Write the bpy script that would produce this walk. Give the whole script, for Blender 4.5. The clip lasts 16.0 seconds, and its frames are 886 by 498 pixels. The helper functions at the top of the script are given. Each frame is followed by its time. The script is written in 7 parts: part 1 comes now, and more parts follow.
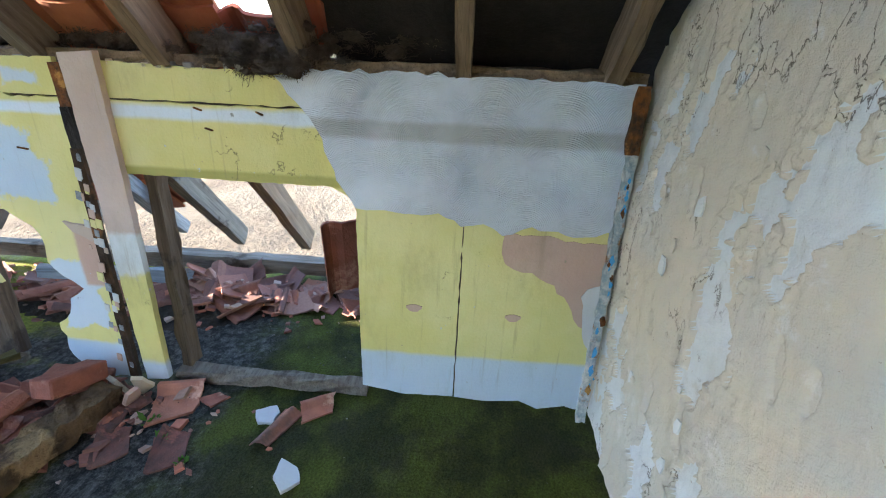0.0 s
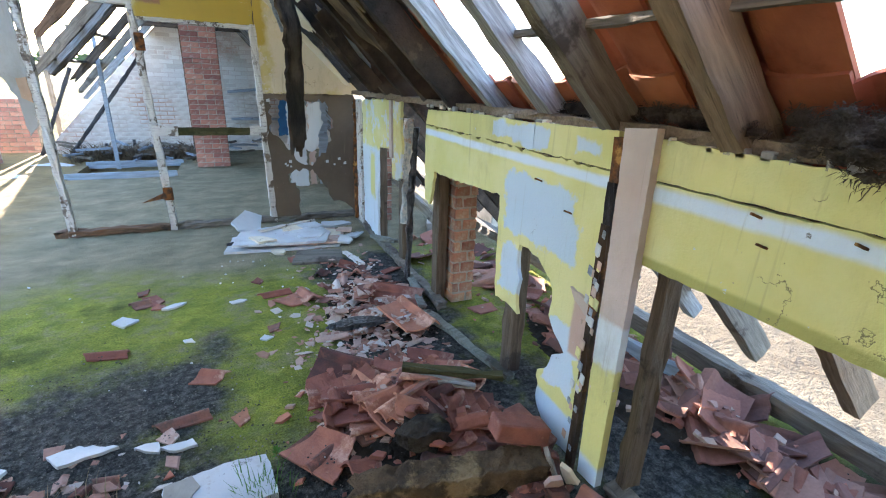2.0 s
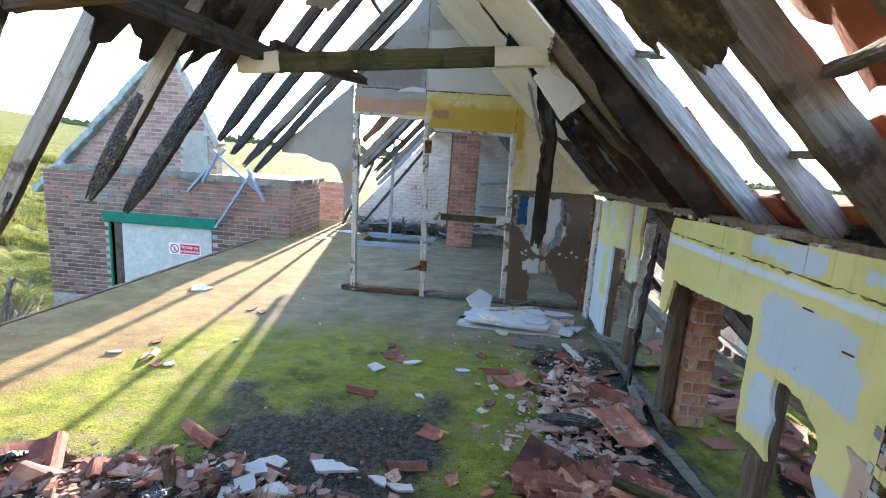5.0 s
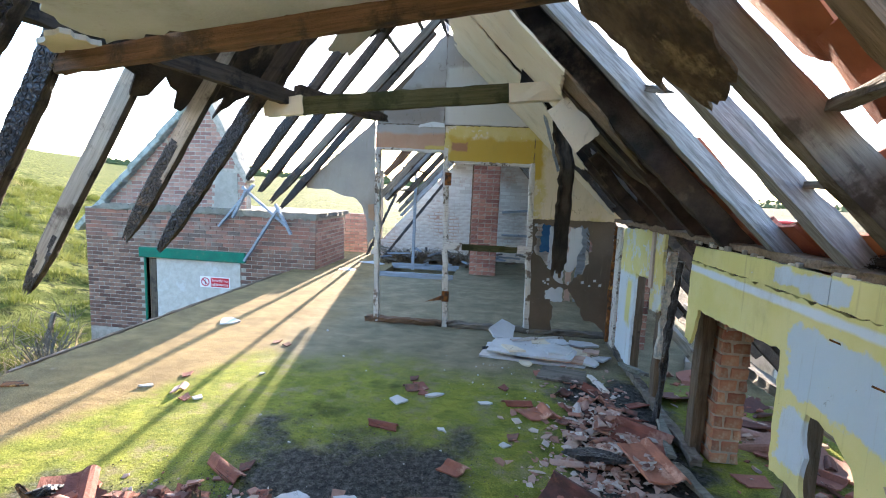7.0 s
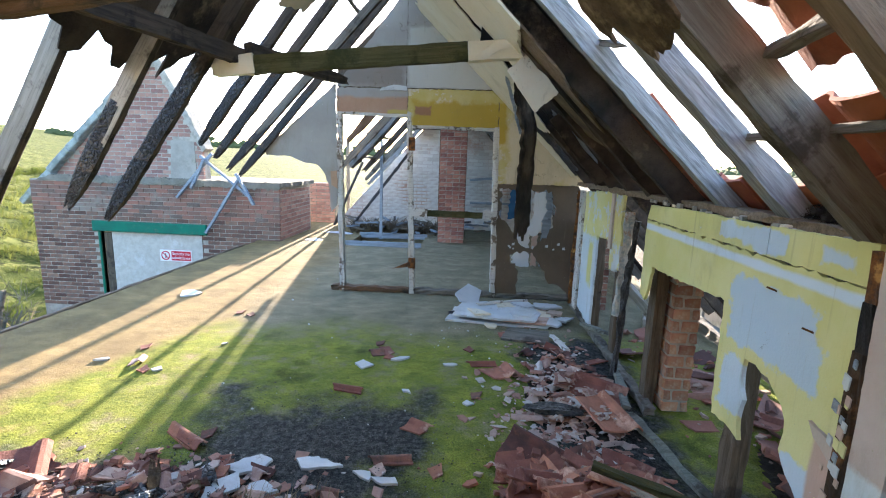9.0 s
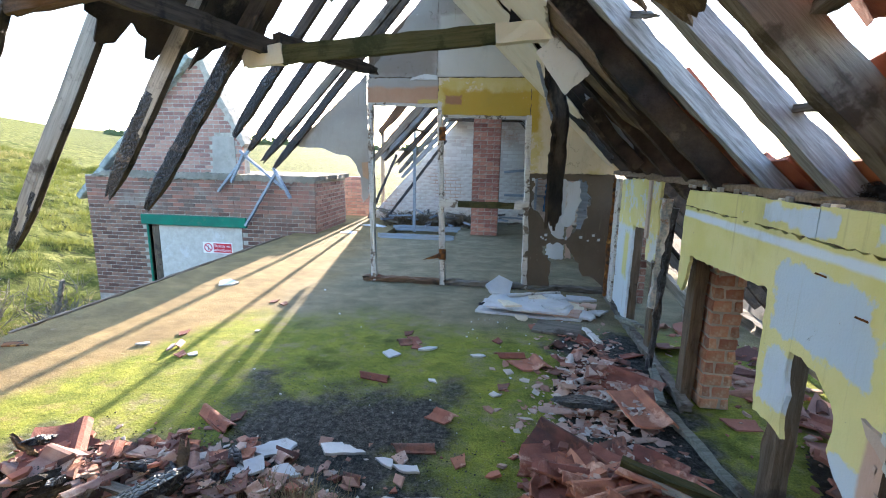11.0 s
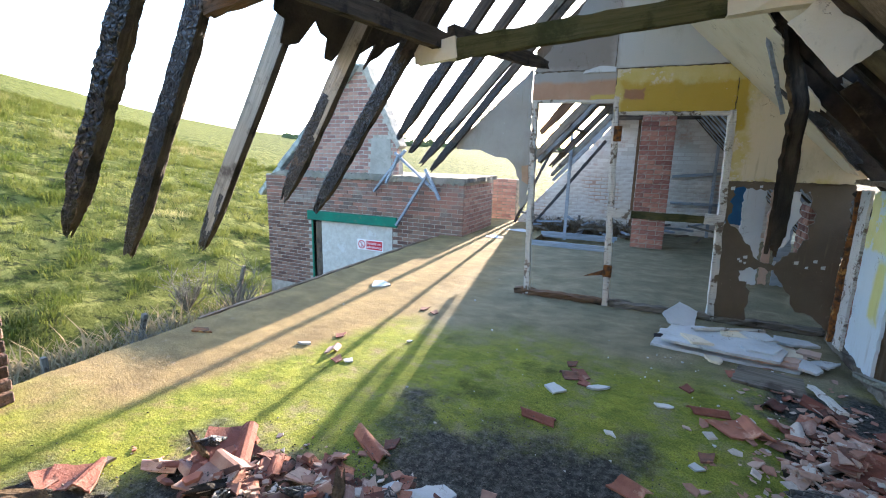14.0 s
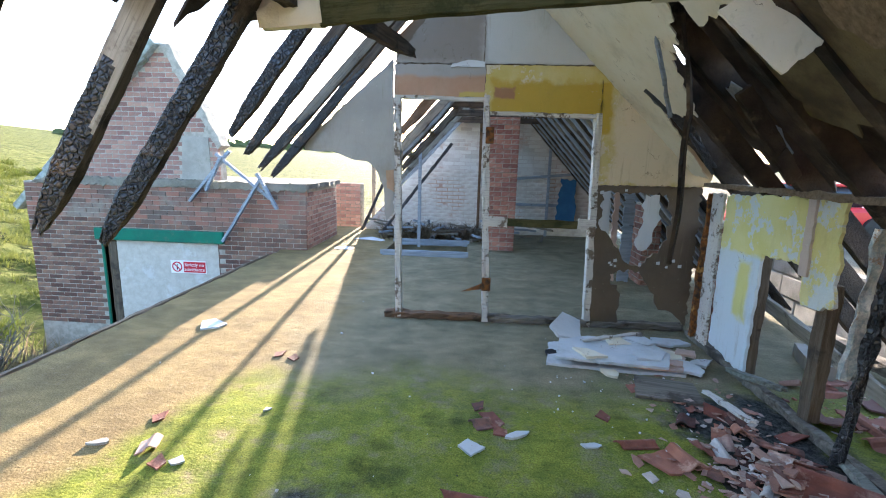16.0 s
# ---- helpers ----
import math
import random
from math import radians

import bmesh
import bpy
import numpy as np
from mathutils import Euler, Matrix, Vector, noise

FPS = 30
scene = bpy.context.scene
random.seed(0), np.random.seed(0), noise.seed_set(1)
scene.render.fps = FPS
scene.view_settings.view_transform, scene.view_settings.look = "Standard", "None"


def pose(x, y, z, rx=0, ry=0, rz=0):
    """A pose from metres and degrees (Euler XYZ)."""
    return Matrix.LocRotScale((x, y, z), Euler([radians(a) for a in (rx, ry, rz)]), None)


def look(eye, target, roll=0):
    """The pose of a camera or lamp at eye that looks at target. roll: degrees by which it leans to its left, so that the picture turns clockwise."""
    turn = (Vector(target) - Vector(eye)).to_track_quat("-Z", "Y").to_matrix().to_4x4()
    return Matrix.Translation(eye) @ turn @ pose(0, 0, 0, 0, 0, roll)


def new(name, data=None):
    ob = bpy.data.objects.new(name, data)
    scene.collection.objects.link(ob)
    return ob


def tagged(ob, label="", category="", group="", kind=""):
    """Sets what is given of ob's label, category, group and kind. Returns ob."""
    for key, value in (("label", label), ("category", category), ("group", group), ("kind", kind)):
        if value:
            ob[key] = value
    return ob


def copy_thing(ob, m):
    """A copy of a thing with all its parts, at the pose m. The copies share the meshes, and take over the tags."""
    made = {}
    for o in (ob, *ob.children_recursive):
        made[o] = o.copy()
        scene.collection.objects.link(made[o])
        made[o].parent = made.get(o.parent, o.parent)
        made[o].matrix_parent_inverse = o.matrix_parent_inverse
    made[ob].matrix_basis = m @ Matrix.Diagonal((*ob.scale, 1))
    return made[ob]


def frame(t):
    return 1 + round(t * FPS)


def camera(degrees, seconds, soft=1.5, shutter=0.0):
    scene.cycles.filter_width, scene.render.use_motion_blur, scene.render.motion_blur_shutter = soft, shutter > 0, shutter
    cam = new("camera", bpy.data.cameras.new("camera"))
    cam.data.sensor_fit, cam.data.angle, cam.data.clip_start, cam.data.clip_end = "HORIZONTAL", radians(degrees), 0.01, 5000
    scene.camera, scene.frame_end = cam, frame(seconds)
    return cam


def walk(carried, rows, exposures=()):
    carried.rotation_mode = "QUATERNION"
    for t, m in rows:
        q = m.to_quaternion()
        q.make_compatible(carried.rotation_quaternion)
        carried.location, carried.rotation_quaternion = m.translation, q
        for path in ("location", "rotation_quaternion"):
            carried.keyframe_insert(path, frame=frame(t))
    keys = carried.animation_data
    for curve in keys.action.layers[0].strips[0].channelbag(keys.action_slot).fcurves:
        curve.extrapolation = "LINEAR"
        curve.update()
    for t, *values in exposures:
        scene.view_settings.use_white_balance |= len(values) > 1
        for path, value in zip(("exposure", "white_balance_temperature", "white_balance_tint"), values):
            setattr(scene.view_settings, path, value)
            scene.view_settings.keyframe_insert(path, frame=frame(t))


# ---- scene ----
cam = camera(87.3, 16.0, 1.1)
EXPOSURES = [(t, s, 5650, 17) for t, s in ((0.0, 4.0), (1.0, 4.16), (1.5, 4.12), (3.0, 3.84), (4.5, 3.6), (7.0, 3.46), (11.0, 3.5), (12.0, 3.4), (13.0, 3.36), (14.5, 3.34), (16.0, 3.46))]
PATH = [
    (0, (0.439, 0.181, 1.367), (2.286, 0.273, 0.604), 2.6),
    (0.5, (0.593, 0.21, 1.361), (2.406, 0.58, 0.602), 3.2),
    (1, (0.807, 0.291, 1.386), (2.526, 0.989, 0.639), 4.4),
    (1.5, (0.89, 0.408, 1.41), (2.232, 1.7, 0.681), 3.1),
    (2, (0.894, 0.439, 1.439), (1.671, 2.154, 0.764), 2.2),
    (2.5, (0.907, 0.4, 1.454), (1.421, 2.23, 0.832), 3.1),
    (3, (0.913, 0.357, 1.473), (1.243, 2.25, 0.919), 3.9),
    (3.5, (0.862, 0.337, 1.475), (1.008, 2.26, 0.942), 4.1),
    (4, (0.827, 0.333, 1.492), (0.858, 2.269, 0.993), 4.0),
    (4.5, (0.802, 0.324, 1.494), (0.743, 2.277, 1.067), 4.3),
    (7, (0.838, 0.284, 1.538), (0.604, 2.254, 1.29), 2.5),
    (7.5, (0.882, 0.292, 1.527), (0.695, 2.267, 1.269), 2.5),
    (8, (0.902, 0.298, 1.515), (0.778, 2.275, 1.237), 2.4),
    (8.5, (0.9, 0.292, 1.504), (0.793, 2.259, 1.16), 2.0),
    (11, (0.969, 0.344, 1.443), (0.706, 2.287, 1.049), 1.2),
    (11.5, (0.938, 0.338, 1.438), (0.471, 2.245, 1.055), 0.7),
    (12, (0.843, 0.357, 1.435), (0.189, 2.204, 1.033), 0.6),
    (12.5, (0.69, 0.383, 1.458), (-0.07, 2.185, 1.038), 1.3),
    (13, (0.594, 0.384, 1.467), (-0.241, 2.152, 1.047), 2.4),
    (13.5, (0.578, 0.479, 1.46), (-0.304, 2.225, 1.043), 2.8),
    (14, (0.638, 0.685, 1.455), (-0.172, 2.469, 1.052), 1.3),
    (14.5, (0.677, 0.78, 1.455), (0.072, 2.641, 1.043), 0.3),
    (15, (0.515, 0.921, 1.439), (0.052, 2.819, 1.01), -0.2),
    (15.5, (0.253, 1.108, 1.467), (-0.08, 3.036, 1.053), 0.6),
    (16, (0.151, 1.305, 1.454), (0.022, 3.265, 1.077), 1.6),
]
walk(cam, [(t, look(eye, target, roll)) for t, eye, target, roll in PATH], EXPOSURES)

# ---- light: low sun ahead and to the left, clear sky ----
SUN_AZ, SUN_EL = 1.5, 10.2
world = bpy.data.worlds.new("sky")
scene.world = world
world.use_nodes = True
wn, wl = world.node_tree.nodes, world.node_tree.links
sky = wn.new("ShaderNodeTexSky")
sky.sky_type, sky.sun_disc = "NISHITA", False
sky.sun_elevation, sky.sun_rotation = radians(SUN_EL), radians(-SUN_AZ)
sky.dust_density, sky.air_density = 0.6, 1.0
wn["Background"].inputs[1].default_value = 0.12
wl.new(sky.outputs[0], wn["Background"].inputs[0])
sun_data = bpy.data.lights.new("sun", "SUN")
sun_data.energy, sun_data.angle, sun_data.color = 4.5, radians(0.55), (1.0, 0.8, 0.55)
sun = new("sun", sun_data)
ce = math.cos(radians(SUN_EL))
sun.matrix_world = look((-30 * math.sin(radians(SUN_AZ)) * ce, 30 * math.cos(radians(SUN_AZ)) * ce, 30 * math.sin(radians(SUN_EL))), (0, 0, 0))


# ---- materials ----
class Mat:
    """A node material with a few shorthands."""

    def __init__(self, name, rough=0.8, spec=0.3):
        self.m = bpy.data.materials.new(name)
        self.m.use_nodes = True
        self.n, self.l = self.m.node_tree.nodes, self.m.node_tree.links
        self.bsdf = self.n["Principled BSDF"]
        self.bsdf.inputs["Roughness"].default_value = rough
        self.bsdf.inputs["Specular IOR Level"].default_value = spec
        self.co = self.n.new("ShaderNodeTexCoord").outputs["Object"]
        self.pos = self.n.new("ShaderNodeNewGeometry").outputs["Position"]
        self.rnd = self.n.new("ShaderNodeObjectInfo").outputs["Random"]

    def link(self, a, b):
        if isinstance(a, (int, float)):
            b.default_value = a
        elif isinstance(a, tuple):
            b.default_value = (*a, 1.0) if len(a) == 3 else a
        else:
            self.l.new(a, b)

    def noise(self, scale, detail=5, rough=0.6, co=None, stretch=None):
        t = self.n.new("ShaderNodeTexNoise")
        t.inputs["Scale"].default_value, t.inputs["Detail"].default_value, t.inputs["Roughness"].default_value = scale, detail, rough
        src = co or self.co
        if stretch:
            mp = self.n.new("ShaderNodeMapping")
            mp.inputs["Scale"].default_value = stretch
            self.l.new(src, mp.inputs["Vector"])
            src = mp.outputs[0]
        self.l.new(src, t.inputs["Vector"])
        return t.outputs["Fac"]

    def voronoi(self, scale, feature="F1", out="Distance", co=None, stretch=None):
        t = self.n.new("ShaderNodeTexVoronoi")
        t.feature = feature
        t.inputs["Scale"].default_value = scale
        src = co or self.co
        if stretch:
            mp = self.n.new("ShaderNodeMapping")
            mp.inputs["Scale"].default_value = stretch
            self.l.new(src, mp.inputs["Vector"])
            src = mp.outputs[0]
        self.l.new(src, t.inputs["Vector"])
        return t.outputs[out]

    def math(self, op, a, b=0.0, c=0.0, clamp=False):
        t = self.n.new("ShaderNodeMath")
        t.operation, t.use_clamp = op, clamp
        for v, k in ((a, 0), (b, 1), (c, 2)):
            self.link(v, t.inputs[k])
        return t.outputs[0]

    def step(self, v, lo, hi):
        """0 below lo, 1 above hi (either order)."""
        t = self.n.new("ShaderNodeMapRange")
        t.interpolation_type = "SMOOTHSTEP"
        self.link(v, t.inputs[0])
        a, b, c, d = (lo, hi, 0.0, 1.0) if lo < hi else (hi, lo, 1.0, 0.0)
        for k, x in ((1, a), (2, b), (3, c), (4, d)):
            t.inputs[k].default_value = x
        return t.outputs[0]

    def mix(self, fac, a, b, mode="MIX"):
        t = self.n.new("ShaderNodeMix")
        t.data_type, t.blend_type = "RGBA", mode
        self.link(fac, t.inputs[0])
        self.link(a, t.inputs[6])
        self.link(b, t.inputs[7])
        return t.outputs[2]

    def axes(self, src):
        t = self.n.new("ShaderNodeSeparateXYZ")
        self.l.new(src, t.inputs[0])
        return t.outputs

    def blob(self, centre, half, edge, jag, src=None, scale=6.0):
        """1 inside a ragged box of the place (None: any)."""
        ax = self.axes(src or self.pos)
        worst = None
        for k in range(3):
            if centre[k] is None:
                continue
            d = self.math("SUBTRACT", self.math("ABSOLUTE", self.math("SUBTRACT", ax[k], centre[k])), half[k])
            worst = d if worst is None else self.math("MAXIMUM", worst, d)
        n = self.math("MULTIPLY", self.math("SUBTRACT", self.noise(scale, 5, 0.6, src or self.pos), 0.5), jag * 2)
        return self.step(self.math("ADD", worst, n), edge, -edge)

    def bump(self, h, strength=0.5, dist=0.01, after=None):
        t = self.n.new("ShaderNodeBump")
        t.inputs["Strength"].default_value, t.inputs["Distance"].default_value = strength, dist
        self.link(h, t.inputs["Height"])
        if after is not None:
            self.l.new(after, t.inputs["Normal"])
        return t.outputs[0]

    def done(self, colour, rough=None, normal=None):
        self.link(colour, self.bsdf.inputs["Base Color"])
        if rough is not None:
            self.link(rough, self.bsdf.inputs["Roughness"])
        if normal is not None:
            self.l.new(normal, self.bsdf.inputs["Normal"])
        return self.m


def simple(name, a, b, scale=6.0, rough=0.8, bump=0.4, dist=0.006, c=None, fine=60.0, stretch=None, vary=0.0, spec=0.16, src=None):
    """Two colours in large noise, a third in stains, grain on top."""
    m = Mat(name, rough, spec)
    co = m.pos if src == "world" else m.co
    col = m.mix(m.step(m.noise(scale, 6, 0.62, co, stretch), 0.35, 0.66), a, b)
    if c:
        col = m.mix(m.step(m.noise(scale * 0.43, 7, 0.7, co), 0.54, 0.66), col, c)
    grain = m.noise(fine, 4, 0.7, co, stretch)
    col = m.mix(0.35, col, m.mix(grain, (0.25, 0.25, 0.25), (0.75, 0.75, 0.75)), "OVERLAY")
    if vary:
        f = m.math("ADD", m.math("MULTIPLY", m.rnd, 2 * vary), 1 - vary)
        v = m.n.new("ShaderNodeHueSaturation")
        m.link(f, v.inputs["Value"])
        m.link(m.math("ADD", m.math("MULTIPLY", m.rnd, 0.018), 0.491), v.inputs["Hue"])
        m.l.new(col, v.inputs["Color"])
        col = v.outputs[0]
    h = m.math("ADD", grain, m.math("MULTIPLY", m.noise(scale * 3, 5, 0.6, co, stretch), 1.6))
    return m.done(col, m.math("ADD", m.math("MULTIPLY", grain, 0.25), rough - 0.12), m.bump(h, bump, dist))


YELLOW, PALEBLUE, PINK, WHITE = (0.55, 0.525, 0.19), (0.42, 0.52, 0.62), (0.44, 0.31, 0.25), (0.62, 0.64, 0.62)


def painted(name, base=YELLOW, alt=(0.60, 0.575, 0.265), blobs=(), worn=PALEBLUE, amount=0.66, dirt=0.62):
    """Old emulsion paint with patches of other coats, chips and damp dirt."""
    m = Mat(name, 0.62, 0.35)
    col = m.mix(m.step(m.noise(2.2, 5, 0.6, m.pos), 0.35, 0.65), base, alt)
    col = m.mix(m.step(m.noise(5.5, 8, 0.72, m.pos), amount, amount + 0.02), col, worn)
    for centre, half, edge, jag, c in blobs:
        col = m.mix(m.blob(centre, half, edge, jag), col, c)
    col = m.mix(m.math("MULTIPLY", m.step(m.noise(3.1, 9, 0.75, m.pos, (1, 1, 0.45)), dirt - 0.12, dirt + 0.12), 0.35), col, (0.16, 0.14, 0.07))
    specks = m.step(m.noise(46, 3, 0.6, m.pos), 0.72, 0.76)
    col = m.mix(specks, col, (0.3, 0.28, 0.2))
    # thin runs of dirt, hair cracks and chipped spots
    runs = m.math("MULTIPLY", m.step(m.noise(9, 4, 0.6, m.pos, (4, 4, 0.25)), 0.58, 0.72), m.step(m.noise(1.7, 4, 0.6, m.pos), 0.45, 0.6))
    col = m.mix(m.math("MULTIPLY", runs, 0.32), col, (0.2, 0.17, 0.1))
    vein = m.math("ABSOLUTE", m.math("SUBTRACT", m.noise(3.3, 7, 0.62, m.pos), 0.5))
    crack = m.math("MULTIPLY", m.step(vein, 0.006, 0.001), m.step(m.noise(2.7, 3, 0.5, m.pos), 0.60, 0.64))
    col = m.mix(m.math("MULTIPLY", crack, 0.75), col, (0.09, 0.075, 0.05))
    chip = m.step(m.noise(19, 5, 0.7, m.pos), 0.69, 0.70)
    col = m.mix(chip, col, worn)
    tone = m.noise(0.9, 6, 0.65, m.pos)
    col = m.mix(0.3, col, m.mix(tone, (0.25, 0.25, 0.25), (0.75, 0.75, 0.75)), "OVERLAY")
    patch = m.step(m.noise(5.5, 8, 0.72, m.pos), amount, amount + 0.02)
    h = m.math("ADD", m.noise(90, 3, 0.6, m.pos), m.math("MULTIPLY", m.noise(7, 6, 0.6, m.pos), 1.4))
    h = m.math("SUBTRACT", h, m.math("ADD", m.math("MULTIPLY", patch, 0.7), m.math("ADD", m.math("MULTIPLY", crack, 2.0), chip)))
    return m.done(col, m.math("ADD", m.math("MULTIPLY", m.noise(14, 4, 0.6, m.pos), 0.3), 0.5), m.bump(h, 0.45, 0.004))


def wood(name, a, b, rough=0.8, dark=None, paint=None, along=0, scale=3.0, knots=0.6):
    """Weathered timber, grain along one axis of the object."""
    m = Mat(name, rough, 0.25)
    st = [14.0, 14.0, 14.0]
    st[along] = 0.9
    g = m.noise(scale, 7, 0.65, m.co, tuple(st))
    col = m.mix(m.step(g, 0.3, 0.7), a, b)
    if dark:
        col = m.mix(m.step(m.noise(2.6, 7, 0.7), 0.52, 0.62), col, dark)
    if paint:
        col = m.mix(m.step(m.noise(9.0, 8, 0.72), 0.40, 0.46), col, paint)
    st2 = [60.0, 60.0, 60.0]
    st2[along] = 1.2
    fine = m.noise(2.2, 5, 0.7, m.co, tuple(st2))
    col = m.mix(m.math("MULTIPLY", m.step(fine, 0.52, 0.68), 0.55), col, tuple(c * 0.45 for c in b))
    knot = m.step(m.voronoi(3.0, "F1", "Distance", m.co, (1.0, 2.0, 2.0)), 0.09, 0.04)
    col = m.mix(m.math("MULTIPLY", knot, knots), col, tuple(c * 0.35 for c in b))
    h = m.math("ADD", m.math("ADD", g, fine), m.math("MULTIPLY", m.noise(40, 4, 0.6), 0.4))
    return m.done(col, m.math("ADD", m.math("MULTIPLY", g, 0.3), rough - 0.15), m.bump(h, 0.8, 0.006))


def char(name):
    """Burnt timber broken into shiny black scales."""
    m = Mat(name, 0.55, 0.7)
    d = m.voronoi(42, "DISTANCE_TO_EDGE", "Distance", None, (1.0, 1.0, 1.0))
    col = m.mix(m.step(d, 0.0, 0.12), (0.006, 0.006, 0.007), m.mix(m.noise(30), (0.012, 0.012, 0.013), (0.04, 0.04, 0.044)))
    col = m.mix(m.step(m.noise(4, 6), 0.6, 0.68), col, (0.10, 0.065, 0.04))
    return m.done(col, m.math("ADD", m.math("MULTIPLY", m.noise(20), 0.4), 0.22), m.bump(m.math("ADD", m.step(d, 0.0, 0.2), m.math("MULTIPLY", m.noise(60), 0.3)), 1.0, 0.012))


def stucco():
    m = Mat("combed_stucco", 0.75)
    vo = m.n.new("ShaderNodeTexVoronoi")
    vo.inputs["Scale"].default_value = 1.0
    mp = m.n.new("ShaderNodeMapping")
    mp.inputs["Scale"].default_value = (0.0, 5.0, 8.0)
    m.l.new(m.pos, mp.inputs["Vector"])
    m.l.new(mp.outputs[0], vo.inputs["Vector"])
    off = m.n.new("ShaderNodeVectorMath")
    off.operation = "SUBTRACT"
    m.l.new(mp.outputs[0], off.inputs[0])
    m.l.new(vo.outputs["Position"], off.inputs[1])
    low = m.n.new("ShaderNodeVectorMath")
    low.operation = "MULTIPLY_ADD"
    m.l.new(off.outputs[0], low.inputs[0])
    low.inputs[1].default_value, low.inputs[2].default_value = (0.0, 0.2, 0.125), (0.0, 0.02, 0.10)
    ln = m.n.new("ShaderNodeVectorMath")
    ln.operation = "LENGTH"
    m.l.new(low.outputs[0], ln.inputs[0])
    d = ln.outputs["Value"]
    wob = m.math("MULTIPLY", m.noise(7, 4, 0.6, m.pos), 9.0)
    ring = m.math("SINE", m.math("ADD", m.math("MULTIPLY", d, 960.0), wob))
    col = m.mix(m.step(m.noise(2.4, 6, 0.65, m.pos), 0.35, 0.65), (0.55, 0.61, 0.70), (0.46, 0.51, 0.585))
    band = m.blob((None, None, 1.135), (0, 0, 0.03), 0.012, 0.012)
    col = m.mix(m.math("MULTIPLY", band, 0.5), col, (0.27, 0.26, 0.24))
    h = m.math("ADD", m.math("MULTIPLY", m.math("MULTIPLY", ring, 0.42), m.step(m.noise(6, 4, 0.6, m.pos), 0.3, 0.6)), m.math("MULTIPLY", m.noise(25, 6, 0.7, m.pos), 1.0))
    return m.done(col, None, m.bump(h, 0.8, 0.0035))


def old_plaster(name, a, b, c, rough, dist):
    """One coat of old lime plaster: two tones, hair cracks, damp stains."""
    m = Mat(name, rough, 0.2)
    big = m.noise(1.9, 8, 0.68, m.pos)
    col = m.mix(m.step(big, 0.38, 0.62), a, b)
    col = m.mix(m.step(m.noise(7.0, 8, 0.72, m.pos), 0.56, 0.66), col, c)
    vein = m.math("ABSOLUTE", m.math("SUBTRACT", m.noise(5.2, 7, 0.62, m.pos, (1.0, 1.0, 0.5)), 0.5))
    line = m.math("MULTIPLY", m.step(vein, 0.006, 0.0015), m.step(m.noise(2.3, 4, 0.6, m.pos), 0.5, 0.56))
    col = m.mix(m.math("MULTIPLY", line, 0.8), col, (0.10, 0.085, 0.065))
    stain = m.step(m.noise(1.2, 7, 0.7, m.pos, (1, 1, 0.5)), 0.54, 0.72)
    col = m.mix(m.math("MULTIPLY", stain, 0.3), col, (0.34, 0.30, 0.22))
    specks = m.step(m.noise(70, 3, 0.6, m.pos), 0.7, 0.74)
    col = m.mix(m.math("MULTIPLY", specks, 0.6), col, (0.27, 0.22, 0.15))
    h = m.math("ADD", m.math("MULTIPLY", big, 1.5), m.math("ADD", m.noise(14, 8, 0.72, m.pos), m.math("MULTIPLY", line, -0.8)))
    h = m.math("ADD", h, m.math("MULTIPLY", m.noise(55, 5, 0.7, m.pos), 0.35))
    return m.done(col, None, m.bump(h, 0.8, dist))


